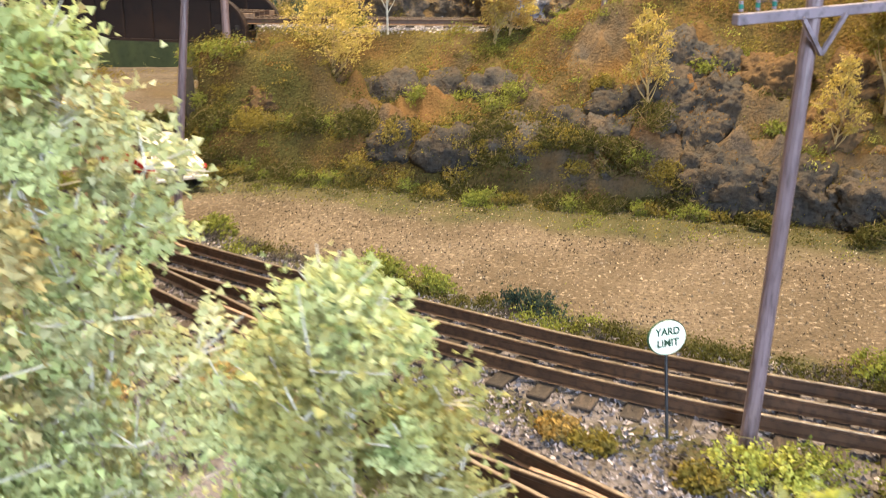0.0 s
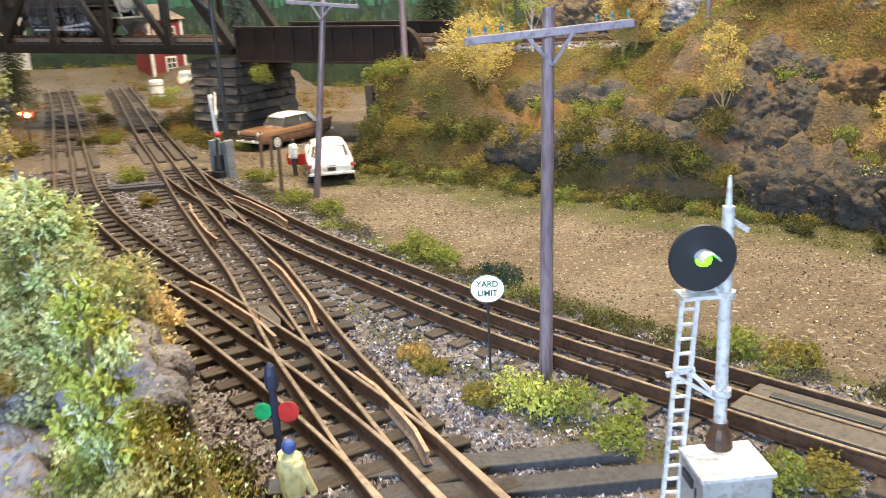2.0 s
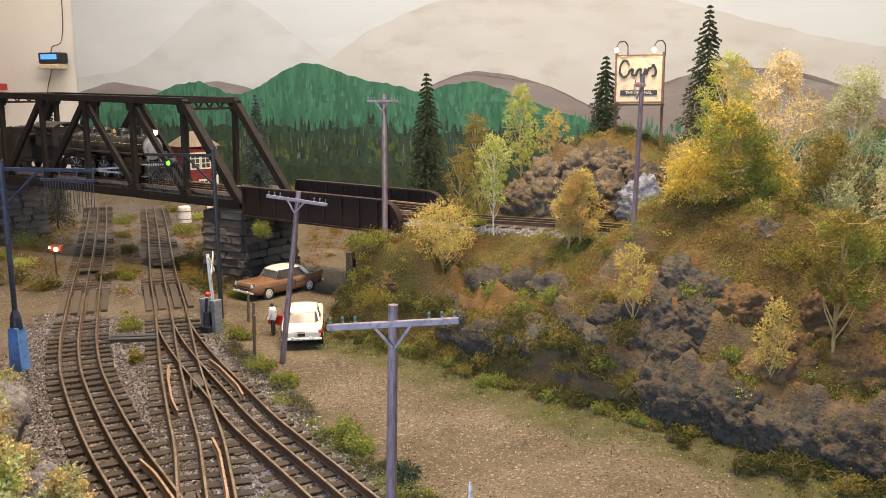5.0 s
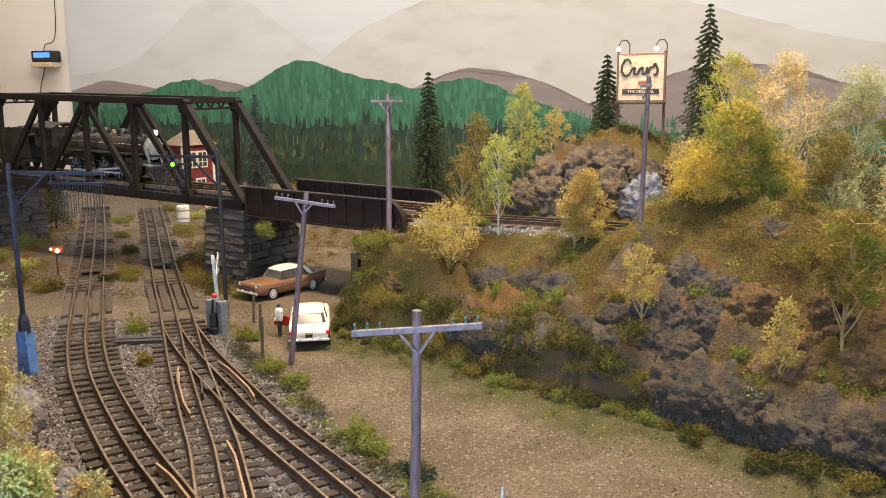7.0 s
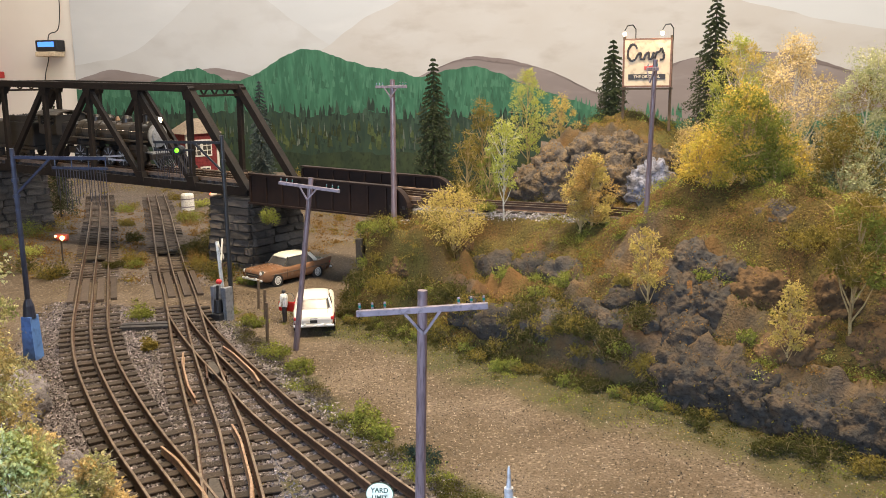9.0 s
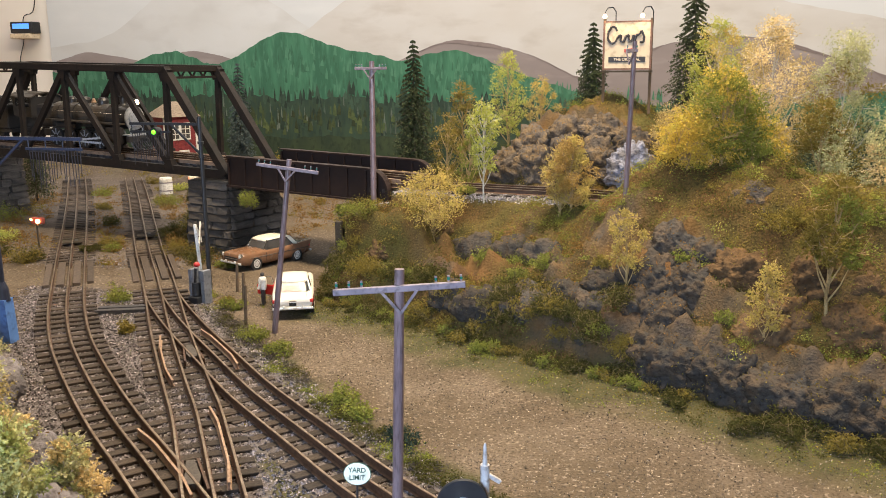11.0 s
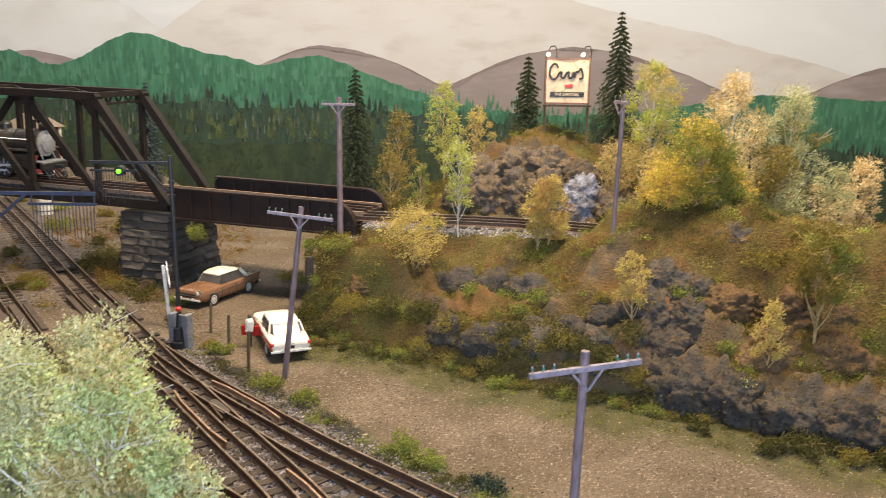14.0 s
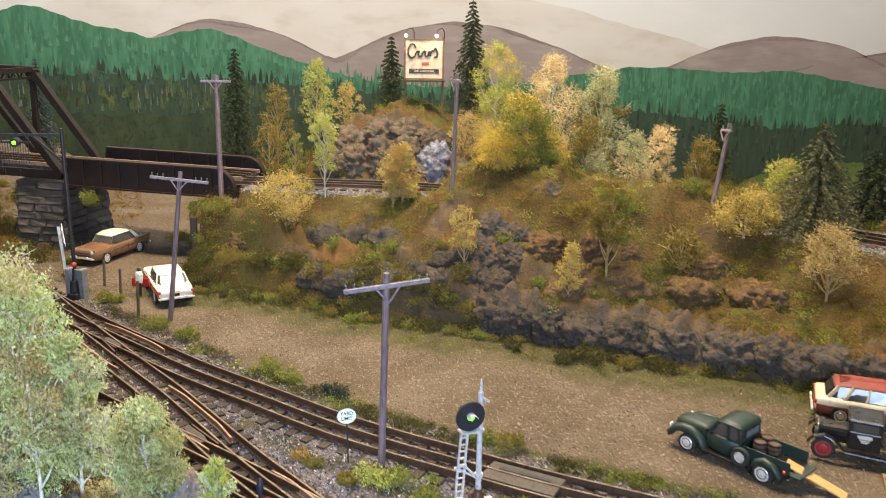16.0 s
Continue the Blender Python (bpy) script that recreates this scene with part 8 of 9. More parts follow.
def fir(base, top, width, label, mat="fir", n=3800, seed=1):
    """Conical fir: whorls of drooping boughs, each a fan of needles."""
    x, y, z = base
    h = top - z
    width *= 1.5
    n = int(n * 6.5)
    rng = np.random.default_rng(seed)
    t = thing("fir_tree", label, "tree", pose(x, y, z - 0.002))
    part("trunk", rod(bmesh.new(), (0, 0, -0.002), (0, 0, h * 0.97), 0.0022, 0.0005, 7), M["trunk_dark"], t)
    tiers = max(14, int(h / 0.0062))
    pts = []
    boughs = bmesh.new()
    for k in range(tiers):
        u = k / tiers
        zz = h * (0.10 + 0.90 * u)
        r = width / 2 * (1 - u) ** 0.78 * rng.uniform(0.78, 1.12) + 0.0010
        m = max(5, int(13 * (1 - u)) + 4)
        for b in range(m):
            a = 2 * math.pi * (b + rng.uniform(-0.3, 0.3)) / m + k * 0.7
            rr = r * rng.uniform(0.75, 1.1)
            tip = np.array((rr * math.cos(a), rr * math.sin(a), zz - rr * 0.55))
            root = np.array((0, 0, zz))
            if b % 2 == 0:
                rod(boughs, Vector(root), Vector(tip), 0.0005, 0.0002, 4, caps=False)
            c = max(4, int(n / tiers / m))
            s = rng.uniform(0.12, 1.0, c)[:, None]
            pts.append(root + (tip - root) * s + rng.normal(size=(c, 3)) * np.array((0.0017, 0.0017, 0.0013)) * (0.4 + s) * (1.15 - u))
    part("bough_frame", boughs, M["trunk_dark"], t)
    flakes("needles", np.concatenate(pts), 0.0013, L[mat], t, seed=seed)
    return t


def bush(x, y, r, mat, label, n=520, z=None, squash=0.75, size=0.0014, seed=0, name="bush", twigs=16):
    z = gz(x, y) if z is None else z
    rng = np.random.default_rng(int(abs(x * 5003 + y * 8009) * 1000) % 99991 + seed)
    b = thing(name, label, "bush", pose(x, y, z))
    k = 7
    a = rng.uniform(0, 2 * math.pi, k)
    q = rng.uniform(0.15, 0.75, k) * r
    cen = np.stack([q * np.cos(a), q * np.sin(a), r * squash * rng.uniform(0.15, 0.65, k)], -1)
    rad = r * rng.uniform(0.32, 0.55, k)
    n = int(n * 3.4)
    size *= 0.62
    p = clump_points(n, cen, rad, squash, rng)
    p[:, 2] = np.maximum(p[:, 2], -0.002)
    flakes("foliage", p, size, L[mat], b, seed=seed + n)
    tw = bmesh.new()
    for i in range(twigs):
        c = cen[i % k] * 1.25
        d = rng.normal(size=3) * r * 0.25
        rod(tw, Vector((0, 0, -0.002)), Vector((c + d * 0.6).tolist()), 0.0005, 0.0002, 4, caps=False)
    for i in range(twigs * 2):
        c = cen[i % k]
        d = rng.normal(size=3)
        d /= np.linalg.norm(d)
        e = np.cross(d, rng.normal(size=3))
        e *= rad[i % k] * 0.8 / max(1e-6, np.linalg.norm(e))
        q = c + d * rad[i % k] * np.array((1.04, 1.04, squash))
        rod(tw, Vector(q - e * 0.5), Vector(q + e * 0.6), 0.00022, 0.00012, 4, caps=False)
    part("brushwood", tw, M["brush"], b)
    return b


rr = random.Random(21)
foot = lambda x: 0.895 - 0.62 * x


def outcrop(x, y, z, a, b, c, turn=-32.0, mat="outcrop", label="dark lumpy plaster rock face with mossy ledges", moss=("olive", 900), sub=5, low=0.42):
    """One cast rock face: a sunk ellipsoid swollen by lumps with creases between them, moss on what faces up."""
    t = thing("rock_outcrop", label, "rock", pose(x, y, z, 0, 0, turn), group="rock faces of the hill")
    bm = bmesh.new()
    bmesh.ops.create_icosphere(bm, subdivisions=sub, radius=1.0)
    o = Vector((x * 31.7, y * 17.3, z * 23.1))
    tilt = Vector((0.5, 0.25, 0.9))
    for v in bm.verts:
        d = v.co.copy()
        p = Vector((d.x * a, d.y * b, d.z * c))
        k = 0.0110 * (abs(noise.noise(p * 34 + o)) - 0.25) + 0.0090 * abs(noise.noise(p * 72 + o)) + 0.0078 * abs(noise.noise(p * 150 + o)) + 0.0042 * abs(noise.noise(p * 330 + o)) + 0.0016 * noise.noise(p * 700 + o)
        k += 0.0022 * noise.noise(Vector((p.x * 40, p.y * 40, p.z * 210)) + o)
        v.co = p + d * k
    bm.normal_update()
    rng = np.random.default_rng(int(abs(x * 9901 + y * 7103) * 1000) % 99991)
    spots = np.array([(*f.calc_center_median(), f.normal.z) for f in bm.faces if f.normal.z > low])
    part("rock_face", bm, M[mat], t, smooth=True)
    if moss and len(spots):
        for kind, n in ((moss[0], moss[1]), ("bracken", moss[1] // 2)):
            s = spots[rng.integers(0, len(spots), n)][:, :3]
            s = s[fbm(s[:, 0] + x, s[:, 1] + y, 0.018, 5 if kind == "bracken" else 6, 3) > 0.0]
            if len(s):
                flakes("moss", s + rng.normal(size=s.shape) * 0.0008, 0.0009, L[kind], t, seed=n, kind="stuff")
    return t


# the low wall of rock along the foot of the hill
for k in range(11):
    x = 0.150 + k * 0.041
    outcrop(x, foot(x) + 0.021 + rr.uniform(-0.004, 0.004), 0.012 + rr.uniform(-0.002, 0.004), rr.uniform(0.027, 0.034), 0.017, rr.uniform(0.020, 0.026), -32 + rr.uniform(-12, 12), moss=("olive", 500), sub=5)
# the tall broken face beside the small tree
for x, y, z, a, b, c in ((0.070, 0.902, 0.026, .030, .018, .026), (0.098, 0.872, 0.022, .026, .018, .030), (0.122, 0.866, 0.036, .022, .018, .028), (0.152, 0.853, 0.034, .026, .018, .026), (0.140, 0.888, 0.060, .026, .020, .024),
                         (0.172, 0.872, 0.060, .024, .018, .024), (0.160, 0.908, 0.086, .024, .016, .020), (0.186, 0.890, 0.078, .018, .014, .020), (0.112, 0.900, 0.056, .022, .016, .018)):
    outcrop(x, y, z, a, b, c, rr.uniform(-50, 10), moss=("bracken", 500), sub=5)
# dark ledges in the turf
for x, y, z, a, b, c in ((-0.035, 1.036, 0.050, .026, .014, .018), (0.004, 1.022, 0.050, .024, .014, .018), (0.040, 0.994, 0.056, .024, .014, .017), (-0.006, 0.920, 0.026, .028, .015, .018), (0.034, 0.902, 0.030, .028, .017, .022), (-0.048, 0.954, 0.022, .020, .013, .015), (-0.075, 1.035, 0.040, .016, .012, .012)):
    outcrop(x, y, z, a, b, c, rr.uniform(-40, -10), moss=("olive", 360), sub=4)
# brown soil and rock showing through the turf of the slope
for x, y, z, a, b, c in ((0.212, 0.868, 0.080, .026, .016, .016), (0.238, 0.838, 0.052, .028, .016, .015), (0.262, 0.858, 0.078, .026, .016, .015), (0.290, 0.806, 0.050, .030, .016, .014), (0.318, 0.838, 0.074, .028, .018, .014), (0.345, 0.778, 0.052, .028, .016, .013),
                         (0.222, 0.818, 0.040, .024, .014, .014), (0.375, 0.802, 0.076, .026, .016, .013), (0.290, 0.872, 0.092, .026, .016, .014), (0.405, 0.745, 0.058, .026, .016, .013), (-0.100, 1.075, 0.072, .026, .018, .014), (-0.140, 1.058, 0.040, .022, .016, .016)):
    outcrop(x, y, z, a, b, c, rr.uniform(-50, 0), "soil_rock", "brown soil bank with moss on the slope", ("green", 900))
# the paler crag behind the upper line
for x, y, z, a, b, c in ((-0.022, 1.212, 0.118, .022, .018, .024), (0.014, 1.208, 0.122, .022, .020, .028), (0.050, 1.202, 0.128, .024, .022, .030), (0.088, 1.190, 0.126, .024, .020, .034), (0.158, 1.160, 0.116, .020, .016, .022),
                         (0.010, 1.236, 0.146, .026, .022, .020), (0.050, 1.234, 0.158, .028, .024, .022), (0.094, 1.222, 0.162, .028, .024, .022), (0.130, 1.200, 0.150, .024, .020, .020)):
    outcrop(x, y, z, a, b, c, rr.uniform(-40, 0), "crag", "grey-brown plaster crag behind the upper line", ("bracken", 700))
outcrop(0.126, 1.172, 0.124, .022, .018, .032, -20, "blue_lit_rock", "grey rock beside the upper line with blue light painted in", ("moss", 120))
# bare rock showing on the mound
for x, y, z, a, b, c in ((0.226, 0.912, 0.128, .018, .010, .018), (0.258, 0.905, 0.118, .016, .010, .014), (0.345, 0.90, 0.105, .020, .014, .012)):
    outcrop(x, y, z, a, b, c, -20, "crag", "grey rock showing on the mound", ("olive", 300), sub=4)
for x, y, r in ((-0.165, 0.478, .016), (-0.185, 0.502, .014), (-0.148, 0.455, .015), (-0.13, 0.430, .014), (-0.205, 0.525, .013), (-0.235, 0.545, .013), (-0.27, 0.575, .014), (-0.195, 0.414, .012), (-0.16, 0.392, .012), (-0.23, 0.44, .011), (-0.128, 0.374, .012), (-0.262, 0.468, .012), (-0.146, 0.386, .012), (-0.172, 0.402, .012), (-0.198, 0.422, .012), (-0.112, 0.362, .010), (-0.226, 0.442, .012), (-0.140, 0.392, .013), (-0.168, 0.414, .012), (-0.31, 0.63, .015), (-0.355, 0.68, .016), (-0.40, 0.745, .016)):
    outcrop(x, y, gz(x, y) - 0.003, r * 1.25, r * 1.05, r * 1.0, rr.uniform(-60, 60), "cool_lit_rock", "plaster rock of the near bank with cool light painted in", ("lime", 160), sub=4)

# hill trees
H = lambda x, y: gz(x, y)
tree((0.118, 0.874, H(0.118, 0.874)), 0.134, 0.022, "yellow", "small yellow-leaved sapling on the rocky slope", 900, 0.0013, clumps=9, low=0.35, thick=0.0012)
tree((0.221, 0.799, H(0.221, 0.799)), 0.110, 0.017, "yellow", "small golden sapling above the rocks", 900, 0.0013, clumps=10, low=0.15, thick=0.0010)
tree((0.266, 0.812, H(0.266, 0.812)), 0.172, 0.036, "olive", "olive green broadleaf tree on the slope", 3000, 0.0015, low=0.35, clumps=18, mat2="green", trunk="trunk_tan")
tree((-0.033, 1.078, H(-0.033, 1.078)), 0.217, 0.024, "lime", "slender pale green aspen beside the upper line", 1500, 0.0014, trunk="trunk_white", low=0.30, clumps=14, thick=0.0011)
tree((-0.083, 1.050, H(-0.083, 1.050)), 0.142, 0.046, "yellow", "spreading straw-gold bush with pale twigs on the hill", 2000, 0.0014, low=0.30, clumps=18, thick=0.0013)
tree((0.064, 1.030, H(0.064, 1.030)), 0.182, 0.029, "rust", "rust and gold tree in front of the upper line", 3000, 0.0014, low=0.06, clumps=16, mat2="yellow")
tree((0.052, 1.035, H(0.052, 1.035)), 0.168, 0.022, "yellow", "thin golden tree in front of the upper line", 1000, 0.0013, low=0.2, clumps=12)
tree((0.203, 0.962, H(0.203, 0.962)), 0.247, 0.044, "gold", "large green and gold autumn tree on the mound", 4600, 0.0016, low=0.10, clumps=26, thick=0.0022, mat2="green")
tree((0.172, 0.955, H(0.172, 0.955)), 0.205, 0.034, "gold", "golden autumn tree on the mound", 2400, 0.0015, low=0.12, clumps=18)
tree((0.232, 0.958, H(0.232, 0.958)), 0.205, 0.032, "green", "olive green tree on the mound", 2600, 0.0015, low=0.08, clumps=18, mat2="gold")
tree((0.249, 1.000, H(0.249, 1.000)), 0.295, 0.042, "cream", "tall pale cream aspen on the mound", 4600, 0.0014, trunk="trunk_white", low=0.22, clumps=22, mat2="straw")
tree((0.314, 1.008, H(0.314, 1.008)), 0.284, 0.040, "sage", "tall grey-green aspen on the mound", 5200, 0.0014, trunk="trunk_white", low=0.10, clumps=24, mat2="olive")
tree((0.285, 0.965, H(0.285, 0.965)), 0.225, 0.034, "olive", "olive and cream tree on the mound", 3000, 0.0014, low=0.10, clumps=18, mat2="sage")
tree((0.345, 0.965, H(0.345, 0.965)), 0.205, 0.030, "sage", "pale grey-green tree on the mound", 2400, 0.0014, low=0.10, clumps=16, mat2="cream")
tree((0.222, 1.215, H(0.222, 1.215)), 0.306, 0.044, "lime", "tall lime green aspen behind the billboard", 5200, 0.0014, trunk="trunk_white", low=0.20, clumps=22, mat2="yellow")
tree((0.170, 1.19, H(0.170, 1.19)), 0.205, 0.030, "straw", "straw coloured bush below the billboard", 1300, 0.0013, low=0.15, clumps=12)
tree((0.196, 1.10, H(0.196, 1.10)), 0.205, 0.030, "straw", "straw coloured shrub behind the upper line", 1300, 0.0013, low=0.15, clumps=12)
tree((0.395, 1.0, H(0.395, 1.0)), 0.208, 0.026, "cream", "pale cream shrub tree behind the mound", 1500, 0.0014, low=0.12, clumps=14)
tree((0.452, 1.0, H(0.452, 1.0)), 0.193, 0.028, "olive", "olive green tree behind the mound", 1700, 0.0014, low=0.12, clumps=14)
tree((0.412, 0.800, H(0.412, 0.800)), 0.158, 0.040, "yellow", "leaning olive-yellow tree on the slope", 2800, 0.0015, low=0.22, clumps=18, lean=0.15, mat2="olive")
tree((0.466, 0.716, H(0.466, 0.716)), 0.142, 0.031, "straw", "pale straw shrub with bare twigs", 1700, 0.0013, low=0.28, clumps=14, fuzz=0.5)
tree((0.345, 0.800, H(0.345, 0.800)), 0.116, 0.028, "olive", "low olive bush tree on the slope", 1300, 0.0014, low=0.12, clumps=12)
fir((0.494, 0.800, H(0.494, 0.800)), 0.238, 0.096, "drooping grey-green fir on the hill", "fir_blue", 4200, 3)
fir((0.60, 0.86, H(0.60, 0.86)), 0.20, 0.07, "dark fir at the end of the hill", "fir", 3000, 4)
tree((0.49, 0.86, H(0.49, 0.86)), 0.185, 0.03, "lime", "pale green shrub tree behind the fir", 1300, 0.0014, clumps=12)
fir((0.56, 1.18, H(0.56, 1.18)), 0.222, 0.055, "tall dark fir behind the leaning pole", "fir", 3000, 5)
fir((0.076, 1.33, H(0.076, 1.33)), 0.310, 0.046, "slim dark fir beside the billboard", "fir", 2800, 6)
fir((0.205, 1.335, H(0.205, 1.335)), 0.372, 0.074, "tall dark fir behind the billboard", "fir", 4600, 7)
fir((-0.163, 1.31, H(-0.163, 1.31)), 0.290, 0.056, "tall dark fir behind the girder bridge", "fir", 3800, 8)
fir((-0.51, 1.52, 0.0), 0.262, 0.052, "blue-grey fir behind the truss bridge", "fir_grey", 4600, 9)
fir((-0.98, 1.62, 0.0), 0.24, 0.05, "dark fir seen through the bridge", "fir", 3000, 10)
fir((-1.10, 1.55, 0.0), 0.26, 0.06, "blue-grey fir beyond the bridge end", "fir_blue", 3000, 12)
tree((-0.105, 1.36, H(-0.105, 1.36)), 0.229, 0.030, "olive", "olive green tree behind the upper line", 1700, 0.0015, low=0.25, clumps=14)
tree((-0.040, 1.36, H(-0.040, 1.36)), 0.274, 0.030, "lime", "tall lime green aspen behind the upper line", 2100, 0.0014, low=0.22, clumps=18)
tree((0.008, 1.345, H(0.008, 1.345)), 0.236, 0.026, "yellow", "small golden tree on the crag", 1200, 0.0013, low=0.3, clumps=12)
tree((-0.115, 1.30, H(-0.115, 1.30)), 0.178, 0.028, "olive", "olive shrub behind the girder", 1200, 0.0014, low=0.1, clumps=12)
tree((-0.075, 1.24, H(-0.075, 1.24)), 0.170, 0.022, "green", "green shrub beside the upper line", 900, 0.0014, low=0.1, clumps=10)

# aspens on the near bank
NEAR = dict(trunk="trunk_white", leafsize=0.0015, thick=0.0013, fuzz=0.22)
tree((-0.209, 0.429, H(-0.209, 0.429)), 0.200, 0.0330, "bright", "pale-trunked aspen with fresh green leaves on the bank", 5015, low=0.20, clumps=27, mat2="tan", **NEAR)
tree((-0.190, 0.441, H(-0.190, 0.441)), 0.156, 0.0253, "bright", "small green aspen on the bank", 3901, low=0.19, clumps=21, mat2="sage", **NEAR)
tree((-0.148, 0.428, H(-0.148, 0.428)), 0.118, 0.0243, "bright", "bushy green aspen on the bank above the turnout", 5015, low=0.19, clumps=24, mat2="olive_pale", **NEAR)
tree((-0.101, 0.3725, H(-0.101, 0.3725)), 0.106, 0.0121, "bright", "short green aspen sapling near the bank foot", 1810, low=0.19, clumps=13, mat2="lime", **NEAR)
tree((-0.262, 0.470, H(-0.262, 0.470)), 0.186, 0.0374, "sage", "grey-green aspen on the bank", 5851, low=0.19, clumps=27, mat2="bright", **NEAR)
tree((-0.245, 0.515, H(-0.245, 0.515)), 0.186, 0.0330, "sage", "grey-green aspen beside the yard track", 5851, low=0.12, clumps=30, mat2="tan", **NEAR)
tree((-0.315, 0.535, H(-0.315, 0.535)), 0.180, 0.0396, "sage", "green aspen on the bank", 5294, low=0.19, clumps=27, mat2="bright", **NEAR)
tree((-0.385, 0.62, H(-0.385, 0.62)), 0.165, 0.0374, "sage", "grey-green aspen on the bank near the mast", 4457, low=0.15, clumps=27, mat2="cream", **NEAR)
tree((-0.46, 0.70, H(-0.46, 0.70)), 0.180, 0.0418, "bright", "green aspen at the far end of the bank", 4457, low=0.15, clumps=27, mat2="sage", **NEAR)
tree((-0.168, 0.510, H(-0.168, 0.510)), 0.068, 0.0208, "sage", "low shrub with bare pale twigs beside the yard track", 2786, low=0.06, clumps=18, mat2="cream", **NEAR)
tree((-0.215, 0.520, H(-0.215, 0.520)), 0.076, 0.0208, "sage", "low pale shrub beside the yard track", 2507, low=0.06, clumps=18, mat2="cream", **NEAR)
tree((-0.228, 0.452, H(-0.228, 0.452)), 0.118, 0.0220, "sage", "low bushy aspen on the bank", 3343, low=0.09, clumps=21, mat2="bright", **NEAR)
tree((-0.238, 0.432, H(-0.238, 0.432)), 0.130, 0.0198, "bright", "small leafy aspen at the layout edge", 3064, low=0.12, clumps=18, mat2="tan", **NEAR)
tree((-0.206, 0.468, H(-0.206, 0.468)), 0.094, 0.0187, "bright", "low leafy sapling on the bank", 2786, low=0.07, clumps=18, mat2="sage", **NEAR)
tree((-0.278, 0.505, H(-0.278, 0.505)), 0.135, 0.0264, "bright", "leafy aspen on the bank", 3343, low=0.09, clumps=21, mat2="sage", **NEAR)
tree((-0.56, 0.86, 0.0), 0.17, 0.045, "olive", "olive tree behind the signal mast", 2600, 0.0016, low=0.2, clumps=18)

# bushes along the foot of the hill and by the track
for i, (x, y, r, c) in enumerate(((-0.185, 1.045, .026, "moss"), (-0.150, 1.020, .024, "olive"), (-0.110, 0.995, .022, "moss"), (-0.075, 0.975, .020, "moss"), (-0.040, 0.945, .020, "olive"),
                                  (0.020, 0.910, .024, "moss"), (0.058, 0.872, .022, "moss"), (0.095, 0.845, .022, "moss"), (-0.003, 0.872, .013, "green"), (0.122, 0.818, .018, "moss"))):
    bush(x, y, r, c, "dark green bush at the foot of the hill", 900, seed=i)
for i, (x, y, r, c) in enumerate(((0.157, 0.772, .010, "moss"), (0.205, 0.735, .017, "moss"), (0.236, 0.730, .020, "moss"), (0.262, 0.716, .018, "olive"), (0.292, 0.703, .018, "moss"), (0.330, 0.690, .016, "olive"), (0.365, 0.672, .014, "moss"))):
    bush(x, y, r, c, "tangled dark shrub below the rocks", 800, seed=20 + i, twigs=26)
for i, (x, y, r, c) in enumerate(((-0.172, 1.074, .022, "green"), (-0.120, 1.085, .018, "lime"), (-0.02, 1.005, .020, "lime"), (0.035, 0.985, .016, "green"), (0.045, 0.950, .017, "lime"), (-0.005, 1.03, .014, "olive"),
                                  (0.09, 1.21, .020, "green"), (0.15, 1.225, .018, "olive"), (-0.06, 1.115, .014, "green"), (0.10, 0.905, .012, "olive"), (0.17, 0.885, .016, "green"), (0.30, 0.86, .022, "green"),
                                  (0.33, 0.905, .020, "olive"), (0.24, 0.88, .022, "olive"), (0.37, 0.85, .020, "green"), (0.20, 0.83, .012, "lime"), (0.12, 1.02, .014, "moss"), (0.02, 1.205, .016, "moss"))):
    bush(x, y, r, "green" if c == "lime" else c, "clump of green foliage on the hillside", 620, seed=50 + i)
